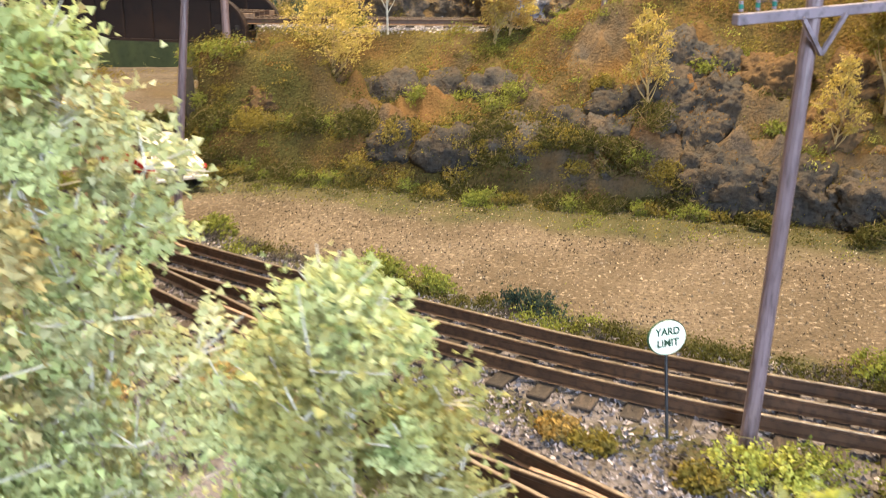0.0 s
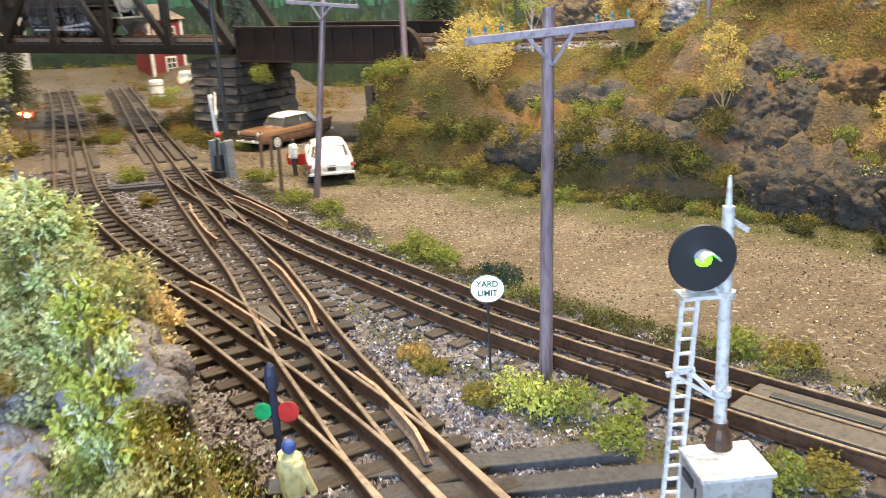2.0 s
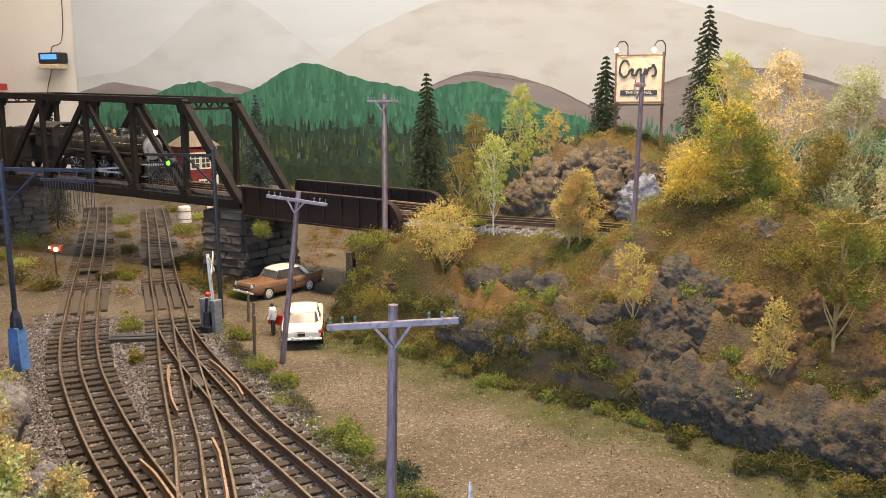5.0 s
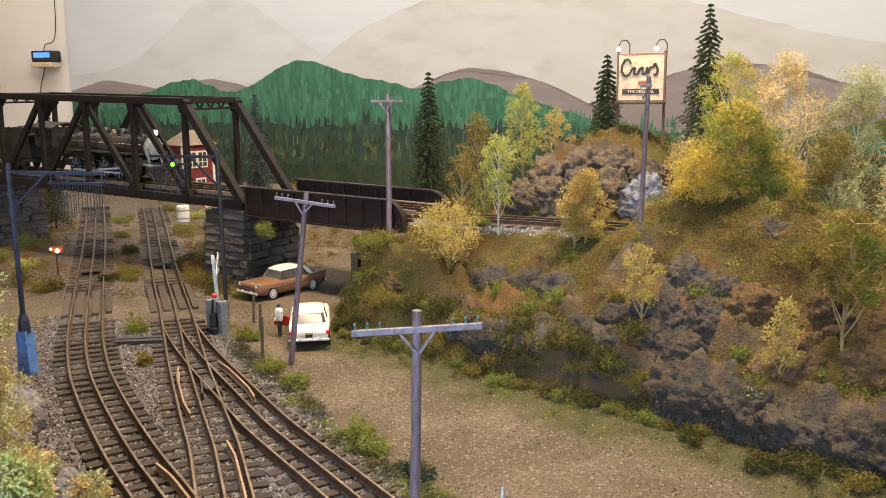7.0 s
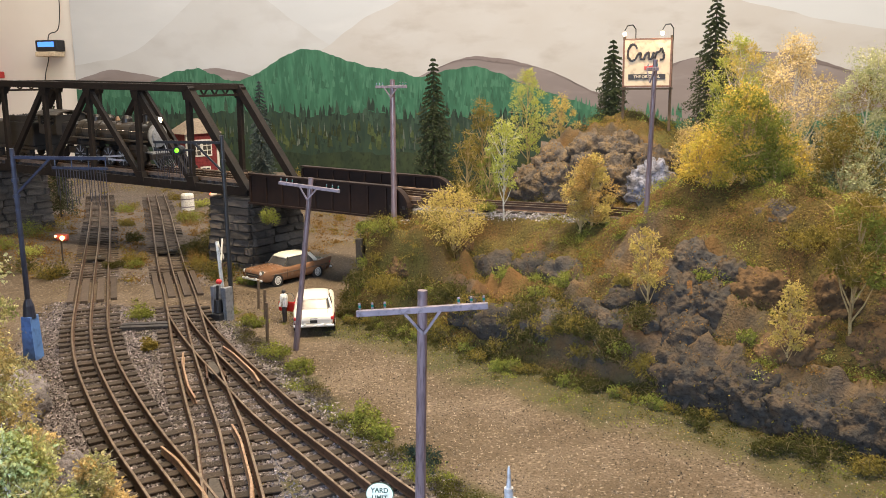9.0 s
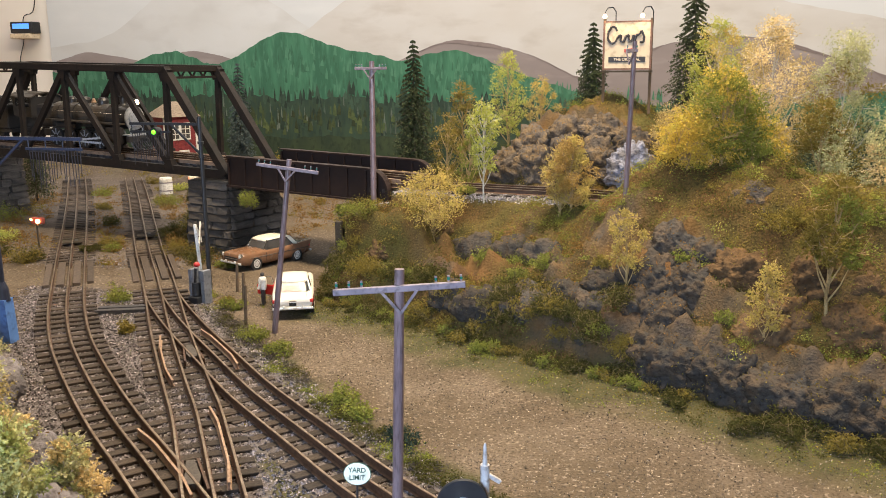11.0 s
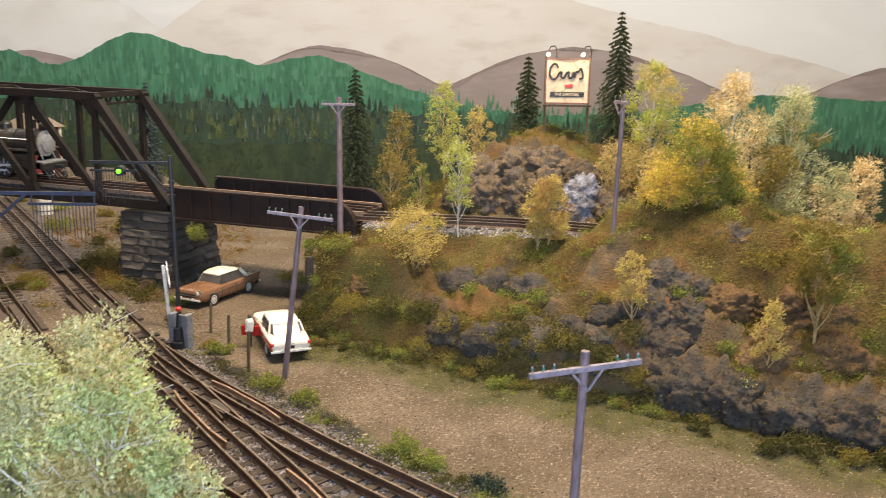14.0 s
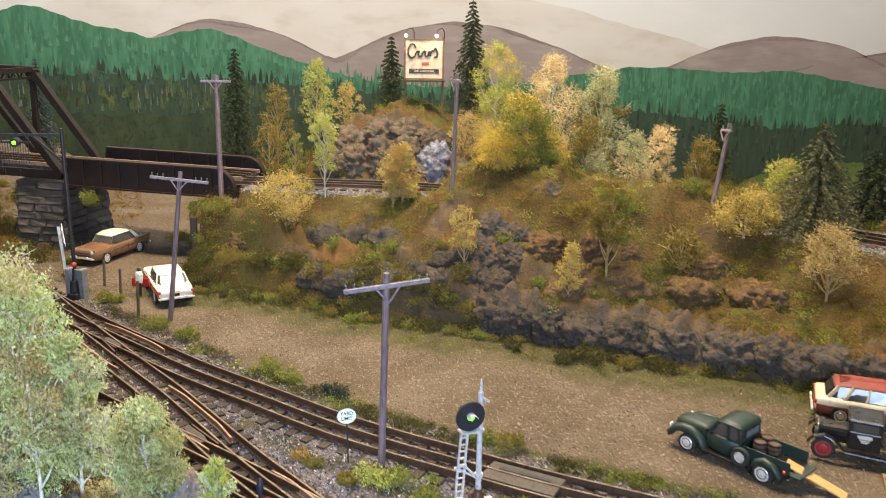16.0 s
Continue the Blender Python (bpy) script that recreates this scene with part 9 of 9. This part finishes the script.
for i, (x, y, r, c, lb) in enumerate(((-0.421, 0.975, .018, "green", "low green bush between the tracks"), (-0.352, 0.868, .012, "olive", "low olive weed between the tracks"), (-0.655, 1.135, .026, "moss", "dark bush beside the yard"),
                                      (-0.70, 1.60, .024, "olive", "olive bush beyond the bridge"), (-0.216, 0.868, .019, "green", "bright green bush at the pole foot"), (-0.184, 0.832, .015, "green", "bright green bush beside the track"),
                                      (-0.285, 0.965, .014, "green", "green weeds beside the road"), (-0.30, 0.985, .012, "olive", "olive weeds beside the gate"), (-0.095, 0.738, .016, "green", "green bush beside the main track"), (-0.072, 0.712, .015, "green", "yellow-green bush beside the main track"),
                                      (-0.030, 0.668, .019, "dark", "dark blue-green bush beside the main track"), (-0.062, 0.556, .010, "rust", "rusty dry weed between the tracks"), (-0.052, 0.546, .008, "olive", "low dry weed between the tracks"),
                                      (-0.004, 0.516, .018, "lime", "bright green bush at the pole foot"), (0.012, 0.508, .016, "green", "green bush at the pole foot"), (0.030, 0.492, .017, "green", "green bush beside the turnout"), (-0.024, 0.520, .011, "olive", "olive weed beside the track"),
                                      (0.080, 0.462, .013, "green", "green weeds beside the signal"), (0.097, 0.462, .012, "olive", "olive weeds beside the signal"), (0.086, 0.574, .016, "green", "green bush beyond the main track"), (0.106, 0.563, .014, "olive", "olive bush beyond the main track"),
                                      (-0.108, 0.440, .016, "moss", "dark green bush at the bank foot"), (-0.080, 0.404, .014, "bright", "fresh green bush at the bank foot"), (-0.06, 0.385, .012, "bright", "fresh green bush at the bank foot"),
                                      (-0.378, 1.148, .014, "green", "green bush at the pier foot"), (-0.462, 1.208, .030, "olive", "olive bush at the pier foot"), (-0.515, 1.292, .038, "moss", "dark bush at the pier foot"), (-0.495, 1.250, .026, "bracken", "brown dry bush at the pier foot"),
                                      (-0.525, 1.350, .036, "olive", "olive bush against the pier"), (-0.587, 1.475, .024, "moss", "dark bush behind the pier"), (-0.69, 1.575, .030, "green", "green bush beyond the bridge"), (-0.764, 1.773, .022, "lime", "pale bush beyond the bridge"), (-0.871, 1.875, .022, "olive", "olive bush beyond the bridge"),
                                      (-0.684, 1.397, .020, "moss", "dark weeds between the tracks"), (-0.593, 1.238, .021, "olive", "olive weeds between the tracks"), (-0.575, 1.215, .015, "green", "green weeds between the tracks"), (-0.786, 1.537, .018, "olive", "olive weeds between the far tracks"), (-0.888, 1.688, .024, "green", "green weeds between the far tracks"),
                                      (-0.895, 1.429, .034, "green", "green bush climbing the far pier"), (-0.777, 1.259, .026, "lime", "pale bush beside the far pier"), (-0.652, 1.132, .024, "olive", "olive bush beside the yard"), (-0.713, 1.155, .026, "moss", "dark bush beside the yard"),
                                      (-0.55, 1.33, .022, "moss", "dark bush between the tracks under the bridge"), (-0.60, 1.20, .014, "moss", "dark weeds between the tracks"), (-0.53, 1.55, .022, "green", "green bush beyond the bridge"), (-0.66, 1.72, .02, "olive", "olive bush beyond the bridge"),
                                      (-0.74, 1.07, .022, "lime", "yellow-green bush beside the yard"), (-0.80, 1.20, .03, "moss", "dark bush beside the far pier"), (-0.86, 1.30, .03, "green", "green bush climbing the far pier"), (-0.255, 1.27, .018, "olive", "olive bush behind the pier"), (-0.23, 1.25, .016, "green", "green bush behind the pier"))):
    bush(x, y, r, c, lb, 620, seed=90 + i, squash=0.42 if c in ("purple", "dark") else 0.75)
# the tangled shrub belt along the foot of the hill
belt = random.Random(77)
for k in range(33):
    x = -0.195 + k * 0.0108
    for row in range(3):
        if belt.random() < 0.16:
            continue
        d = (0.004, 0.026, -0.011)[row] + belt.uniform(-0.005, 0.008)
        if row == 1 and x > 0.09:
            continue
        y = foot(x) + d * 1.177
        bush(x + belt.uniform(-0.004, 0.004), y, belt.uniform(0.011, 0.018) * (1, 1, 0.75)[row], belt.choice(("moss", "moss", "olive", "green", "olive")), "tangled dark green shrub at the foot of the hill", 420, seed=300 + k * 3 + row, squash=0.8, size=0.0012, twigs=20)
for k in range(16):
    x = 0.14 + k * 0.024
    if belt.random() < 0.3:
        continue
    y = foot(x) - 0.004 + belt.uniform(-0.006, 0.004)
    bush(x, y, belt.uniform(0.007, 0.013), belt.choice(("moss", "olive", "green")), "low tangled shrub below the rock wall", 300, seed=400 + k, squash=0.7, size=0.0011, twigs=18)
for k in range(14):
    x = -0.03 + k * 0.0125
    bush(x, foot(x) + 0.012 + belt.uniform(-0.004, 0.006), belt.uniform(0.014, 0.020), belt.choice(("moss", "moss", "olive")), "dark tangled brush against the rocks", 620, seed=500 + k, squash=0.85, size=0.0012, twigs=30)
# low leafy shrubs that fill the near bank
for i, (x, y, r, c) in enumerate(((-0.132, 0.372, .011, "sage"), (-0.160, 0.392, .013, "bright"), (-0.190, 0.404, .014, "sage"), (-0.152, 0.412, .012, "sage"), (-0.216, 0.420, .015, "bright"), (-0.180, 0.424, .013, "olive"), (-0.118, 0.396, .011, "bright"),
                                  (-0.240, 0.445, .015, "sage"), (-0.205, 0.446, .013, "bright"), (-0.172, 0.452, .013, "sage"), (-0.262, 0.492, .016, "bright"), (-0.225, 0.482, .013, "sage"), (-0.190, 0.478, .013, "bright"), (-0.295, 0.51, .016, "sage"),
                                  (-0.330, 0.56, .018, "bright"), (-0.29, 0.555, .016, "sage"), (-0.36, 0.60, .018, "sage"), (-0.10, 0.352, .010, "olive"), (-0.14, 0.352, .010, "bright"))):
    bush(x, y, r * 1.25, c, "leafy pale green shrub on the bank", 900, seed=600 + i, size=0.0010, squash=0.85, twigs=18)
for i, (x, y, r, c) in enumerate(((-0.181, 0.440, .013, "tan"), (-0.159, 0.438, .012, "sage"), (-0.140, 0.446, .011, "bright"), (-0.215, 0.491, .014, "tan"), (-0.150, 0.470, .010, "sage"), (-0.146, 0.410, .012, "sage"), (-0.128, 0.432, .010, "olive_pale"), (-0.30, 0.60, .016, "tan"), (-0.345, 0.655, .018, "sage"), (-0.40, 0.72, .018, "tan"), (-0.43, 0.77, .018, "sage"), (-0.105, 0.374, .012, "green"), (-0.118, 0.388, .012, "bright"), (-0.094, 0.362, .010, "olive_pale"), (-0.112, 0.404, .011, "green"), (-0.088, 0.382, .009, "olive"))):
    bush(x, y, r * 1.3, c, "pale straggling shrub among the rocks of the bank", 760, seed=640 + i, size=0.0012, squash=0.9, twigs=22)
for x, y, z, r, c in ((-0.192, 1.088, 0.042, .016, "green"), (-0.198, 1.100, 0.064, .014, "olive"), (-0.196, 1.072, 0.020, .018, "moss"), (-0.204, 1.110, 0.078, .013, "green"), (-0.176, 1.070, 0.050, .015, "olive"), (-0.210, 1.060, 0.004, .018, "moss"), (-0.188, 1.050, 0.006, .018, "olive")):
    bush(x, y, r, c, "leafy green bush at the corner of the hill", 620, z=z, squash=0.95, seed=int(z * 9000))
# creeper on the pier face
bush(-0.363, 1.190, 0.015, "green", "green creeper on the bridge pier", 620, z=0.072, squash=1.3, seed=7)
bush(-0.466, 1.262, 0.020, "moss", "dark creeper on the bridge pier", 620, z=0.066, squash=1.3, seed=8)


def scatter(n, x0, x1, y0, y1, keep, seed):
    rng = np.random.default_rng(seed)
    x, y = rng.uniform(x0, x1, n), rng.uniform(y0, y1, n)
    k = keep(x, y, rng)
    x, y = x[k], y[k]
    return np.stack([x, y, ground_z(x, y)], -1)


def turf(name, n, area, keep, size, mat, label, seed, lift_z=0.0004):
    p = scatter(int(n * 1.9), *area, keep, seed)
    p[:, 2] += lift_z
    ob = flakes(name, p, size * 0.74, mat, None, seed)
    return tagged(ob, label, "ground cover", kind="stuff")


HILL = (-0.2, 0.6, 0.62, 1.45)
on_hill = lambda x, y: (hill_in(x, y) > 0.002) & (near("up", x, y) > 0.054)
soft = lambda x, y, rng: (rockiness(x, y) < 0.45 + 0.35 * rng.uniform(size=len(x)))
patchy = lambda x, y, s, seed, lo: fbm(x, y, s, seed, 3) > lo
turf("turf_rust", 70000, HILL, lambda x, y, r: on_hill(x, y) & soft(x, y, r) & patchy(x, y, 0.05, 31, 0.18), 0.0010, L["bracken"], "rust brown turf on the hill", 31)
turf("turf_olive", 130000, HILL, lambda x, y, r: on_hill(x, y) & soft(x, y, r) & ~patchy(x, y, 0.05, 31, 0.22) & ~patchy(x, y, 0.06, 33, 0.22), 0.0010, L["olive"], "olive turf on the hill", 32)
turf("turf_green", 120000, HILL, lambda x, y, r: on_hill(x, y) & soft(x, y, r) & patchy(x, y, 0.06, 33, 0.18), 0.0010, L["green"], "green turf on the hill", 33)
turf("turf_straw", 9000, HILL, lambda x, y, r: on_hill(x, y) & soft(x, y, r) & patchy(x, y, 0.04, 34, 0.3), 0.0011, L["straw"], "straw coloured tufts on the hill", 34)
turf("rock_lichen", 26000, HILL, lambda x, y, r: on_hill(x, y) & (rockiness(x, y) > 0.5) & patchy(x, y, 0.03, 35, -0.1), 0.0011, L["purple"], "grey-purple lichen and rubble on the rocks", 35)
lane_in = lambda x, y: (y - 0.895 + 0.62 * x) / 1.177
rail_d = lambda x, y: np.minimum.reduce([near(p, x, y) for p in "abc"])
VERGE = (-0.3, 0.55, 0.42, 1.05)
turf("verge_grass", 26000, VERGE, lambda x, y, r: (hill_in(x, y) < 0.004) & (lane_in(x, y) > -0.075 * r.uniform(size=len(x)) ** 1.5) & (lane_in(x, y) < 0.01), 0.0011, L["olive"], "thin grass verge below the hill", 36)
turf("verge_grass_green", 18000, VERGE, lambda x, y, r: (lane_in(x, y) > -0.07 * r.uniform(size=len(x)) ** 0.7) & (lane_in(x, y) < 0.006) & patchy(x, y, 0.04, 37, 0.1), 0.0011, L["green"], "green grass verge below the hill", 37)
BANK = (-0.62, 0.05, 0.30, 0.95)
turf("bank_turf", 34000, BANK, lambda x, y, r: (ridge_in(x, y) > 0.002) & soft(x, y, r), 0.0008, L["olive_pale"], "pale green turf on the bank", 38)
turf("bank_turf_olive", 52000, BANK, lambda x, y, r: (ridge_in(x, y) > 0.002) & patchy(x, y, 0.04, 39, 0.0), 0.0008, L["olive"], "olive green turf on the bank", 39)
YARD = (-0.75, 0.25, 0.30, 1.30)
M["chip_grey"] = material("ballast_chips", (0.22, 0.19, 0.195), (0.10, 0.086, 0.088), scale=300, rough=0.9, bump=0, island=0.75, c3=(0.58, 0.52, 0.57))
M["chip_pale"] = material("pale_grit", (0.30, 0.23, 0.155), (0.20, 0.15, 0.095), scale=300, rough=0.9, bump=0, island=0.6, c3=(0.55, 0.48, 0.40))
turf("ballast", 130000, YARD, lambda x, y, r: (rail_d(x, y) < 0.040 + 0.018 * r.uniform(size=len(x))) & (np.abs(y - 1.06) > 0.05) & (y < 1.02 + 0.25 * r.uniform(size=len(x)) ** 3), 0.0018, M["chip_grey"], "grey cinder ballast chips round the tracks", 41)
turf("yard_ballast", 70000, YARD, lambda x, y, r: (near("a", x, y) < 0.07) & (y < 0.98), 0.0018, M["chip_grey"], "grey cinder ballast chips in the yard", 42)
M["chip_upper"] = material("upper_ballast_chips", (0.40, 0.36, 0.37), (0.24, 0.21, 0.215), scale=300, rough=0.9, bump=0, island=0.5, c3=(0.58, 0.53, 0.54))
turf("upper_ballast", 70000, (-0.2, 0.6, 0.7, 1.25), lambda x, y, r: near("up", x, y) < 0.055 + 0.004 * r.uniform(size=len(x)), 0.0016, M["chip_upper"], "pale ballast chips on the upper line", 43)
M["chip_dark"] = material("dark_grit", (0.060, 0.045, 0.032), (0.035, 0.027, 0.020), scale=300, rough=0.95, bump=0, island=0.5, c3=(0.11, 0.083, 0.06))
on_road = lambda x, y: (lane_in(x, y) < -0.005) & (rail_d(x, y) > 0.042) & (hill_in(x, y) < 0)
turf("road_grit", 9000, (-0.5, 0.6, 0.42, 1.3), lambda x, y, r: on_road(x, y), 0.0011, M["chip_pale"], "pale grit on the dirt road", 44)
turf("road_grit_fine", 32000, (-0.5, 0.6, 0.42, 1.3), lambda x, y, r: on_road(x, y), 0.0007, M["chip_pale"], "fine pale grit on the dirt road", 48)
turf("road_grit_dark", 34000, (-0.5, 0.6, 0.42, 1.3), lambda x, y, r: on_road(x, y) & patchy(x, y, 0.05, 49, -0.3), 0.0009, M["chip_dark"], "dark crumbs of earth on the dirt road", 49)
turf("track_weeds", 9000, YARD, lambda x, y, r: (rail_d(x, y) > 0.02) & (rail_d(x, y) < 0.06) & patchy(x, y, 0.035, 45, 0.45), 0.0012, L["olive"], "low weeds along the tracks", 45)
turf("track_weeds_green", 3500, YARD, lambda x, y, r: (rail_d(x, y) < 0.05) & patchy(x, y, 0.05, 46, 0.75), 0.0012, L["green"], "small green weeds between the rails", 46)


def undergrowth(name, n, keep, spread, per, size, mat, label, seed, area=HILL):
    """Little tufts of foam, too many to count, each a heap of flakes on the slope."""
    p = scatter(n, *area, keep, seed)
    rng = np.random.default_rng(seed + 500)
    per, size = int(per * 1.6), size * 0.74
    d = rng.normal(size=(len(p), per, 3)) * spread * rng.uniform(0.5, 1.3, (len(p), 1, 1))
    d[:, :, 2] = np.abs(d[:, :, 2]) * 0.8
    ob = flakes(name, (p[:, None, :] + d).reshape(-1, 3), size, mat, None, seed)
    return tagged(ob, label, "ground cover", kind="stuff")


undergrowth("undergrowth_olive", 3000, lambda x, y, r: on_hill(x, y) & soft(x, y, r) & ~patchy(x, y, 0.05, 31, 0.25) & patchy(x, y, 0.03, 61, -0.1), 0.0052, 90, 0.0010, L["olive"], "olive undergrowth over the hill", 61)
undergrowth("undergrowth_moss", 2900, lambda x, y, r: on_hill(x, y) & soft(x, y, r) & patchy(x, y, 0.035, 69, 0.05), 0.0060, 90, 0.0010, L["moss"], "dark mossy undergrowth over the hill", 69)
undergrowth("undergrowth_green", 2600, lambda x, y, r: on_hill(x, y) & soft(x, y, r) & patchy(x, y, 0.06, 33, 0.15), 0.0050, 84, 0.0010, L["green"], "green undergrowth over the hill", 62)
undergrowth("undergrowth_rust", 1300, lambda x, y, r: on_hill(x, y) & soft(x, y, r) & patchy(x, y, 0.05, 31, 0.15), 0.0048, 80, 0.0010, L["bracken"], "brown bracken over the hill", 63)
undergrowth("undergrowth_straw", 800, lambda x, y, r: on_hill(x, y) & soft(x, y, r) & patchy(x, y, 0.05, 64, 0.3), 0.0040, 60, 0.0010, L["lime"], "yellow-green tufts over the hill", 64)
undergrowth("foot_brush", 1100, lambda x, y, r: (np.abs(lane_in(x, y) + 0.002) < 0.012 + 0.010 * r.uniform(size=len(x))) & (x < 0.16), 0.0060, 90, 0.0012, L["moss"], "dark brushwood along the foot of the hill", 65, VERGE)
undergrowth("foot_brush_olive", 420, lambda x, y, r: (np.abs(lane_in(x, y) + 0.008) < 0.014) & patchy(x, y, 0.05, 66, 0.0), 0.0045, 76, 0.0011, L["olive"], "olive brush along the foot of the hill", 66, VERGE)
undergrowth("foot_mass", 900, lambda x, y, r: (hill_in(x, y) > -0.012) & (hill_in(x, y) < 0.052) & (x < 0.12) & patchy(x, y, 0.035, 91, -0.25), 0.0062, 84, 0.0012, L["moss"], "dark mossy brush banked against the hill", 91, (-0.24, 0.16, 0.78, 1.15))
undergrowth("foot_mass_olive", 520, lambda x, y, r: (hill_in(x, y) > -0.006) & (hill_in(x, y) < 0.055) & (x < 0.10) & patchy(x, y, 0.03, 92, -0.05), 0.0050, 76, 0.0011, L["olive"], "olive moss banked against the hill", 92, (-0.24, 0.16, 0.78, 1.15))
undergrowth("corner_brush", 420, lambda x, y, r: (hill_in(x, y) > -0.002) & (hill_in(x, y) < 0.040) & (x < -0.14), 0.0055, 84, 0.0011, L["olive"], "olive moss hanging over the corner of the hill", 93, (-0.24, -0.12, 1.03, 1.25))
undergrowth("pier_brush", 260, lambda x, y, r: (near("b", x, y) > 0.045) & (near("b", x, y) < 0.085) & (x + 0.74 * y > 0.36), 0.0085, 84, 0.0014, L["moss"], "dark tangled brush along the pier foot", 94, (-0.60, -0.40, 1.15, 1.42))
undergrowth("bank_brush", 2400, lambda x, y, r: (ridge_in(x, y) > 0.004) & soft(x, y, r), 0.0050, 60, 0.0008, L["olive_pale"], "pale brush on the bank", 67, BANK)
hillside_of_c = lambda x, y: (near("c", x, y) > 0.033) & (near("c", x, y) < 0.056) & (near("b", x, y) > 0.05) & (y - 0.54 + 0.75 * (x - 0.045) > 0) & (x < 0.25)
undergrowth("track_weed_belt", 22000, lambda x, y, r: hillside_of_c(x, y) & patchy(x, y, 0.04, 81, 0.25), 0.0030, 60, 0.0009, L["moss"], "low dark weeds along the main track", 81, YARD)
undergrowth("track_weed_olive", 14000, lambda x, y, r: hillside_of_c(x, y) & patchy(x, y, 0.04, 82, 0.35), 0.0034, 60, 0.0009, L["green"], "green weeds along the main track", 82, YARD)
undergrowth("verge_tufts", 5200, lambda x, y, r: (lane_in(x, y) > -0.075 * r.uniform(size=len(x)) ** 1.6) & (lane_in(x, y) < 0.0) & patchy(x, y, 0.03, 83, 0.0), 0.0030, 36, 0.0008, L["green"], "grass tufts along the verge", 83, VERGE)
undergrowth("verge_tufts_olive", 6500, lambda x, y, r: (lane_in(x, y) > -0.060 * r.uniform(size=len(x)) ** 1.6) & (lane_in(x, y) < 0.0) & patchy(x, y, 0.03, 84, 0.0), 0.0035, 40, 0.0008, L["moss"], "dark grass tufts along the verge", 84, VERGE)
undergrowth("track_brush", 14000, lambda x, y, r: hillside_of_c(x, y) & patchy(x, y, 0.05, 68, 0.0) & (y < 0.95), 0.0035, 50, 0.0009, L["purple"], "grey-purple weeds along the main track", 68, YARD)
FAR = (-1.3, 0.0, 1.12, 2.4)
turf("far_turf", 9000, FAR, lambda x, y, r: (rail_d(x, y) > 0.05) & patchy(x, y, 0.10, 47, 0.45) & (y + 0.3 * x > 1.15), 0.0022, L["olive"], "olive turf beyond the bridge", 47)
undergrowth("far_brush", 1300, lambda x, y, r: (rail_d(x, y) > 0.04) & patchy(x, y, 0.10, 71, 0.15) & (y < 2.1) & (x < -0.32) & ~on_crossing(x, y), 0.0080, 60, 0.0018, L["olive"], "olive scrub beyond the bridge", 71, FAR)
undergrowth("far_twigs", 1700, lambda x, y, r: (rail_d(x, y) > 0.03) & (y < 1.7) & (x < -0.34), 0.0060, 40, 0.0016, L["bracken"], "brown scrub beyond the bridge", 72, FAR)
undergrowth("bank_straw", 160, lambda x, y, r: (ridge_in(x, y) > 0.004) & patchy(x, y, 0.05, 73, 0.0), 0.0045, 50, 0.0007, L["straw"], "straw coloured tufts on the bank", 73, BANK)
undergrowth("bank_green", 600, lambda x, y, r: (ridge_in(x, y) > 0.002) & patchy(x, y, 0.05, 74, 0.1), 0.0055, 90, 0.0008, L["bright"], "fresh green tufts on the bank", 74, BANK)
undergrowth("bank_moss", 900, lambda x, y, r: (ridge_in(x, y) > 0.002) & patchy(x, y, 0.04, 75, 0.05), 0.0045, 70, 0.0008, L["green"], "yellow-green moss on the bank", 75, BANK)
undergrowth("bank_olive", 1900, lambda x, y, r: (ridge_in(x, y) > 0.002) & patchy(x, y, 0.05, 76, 0.1), 0.0045, 70, 0.0008, L["olive"], "olive brush on the bank", 76, BANK)
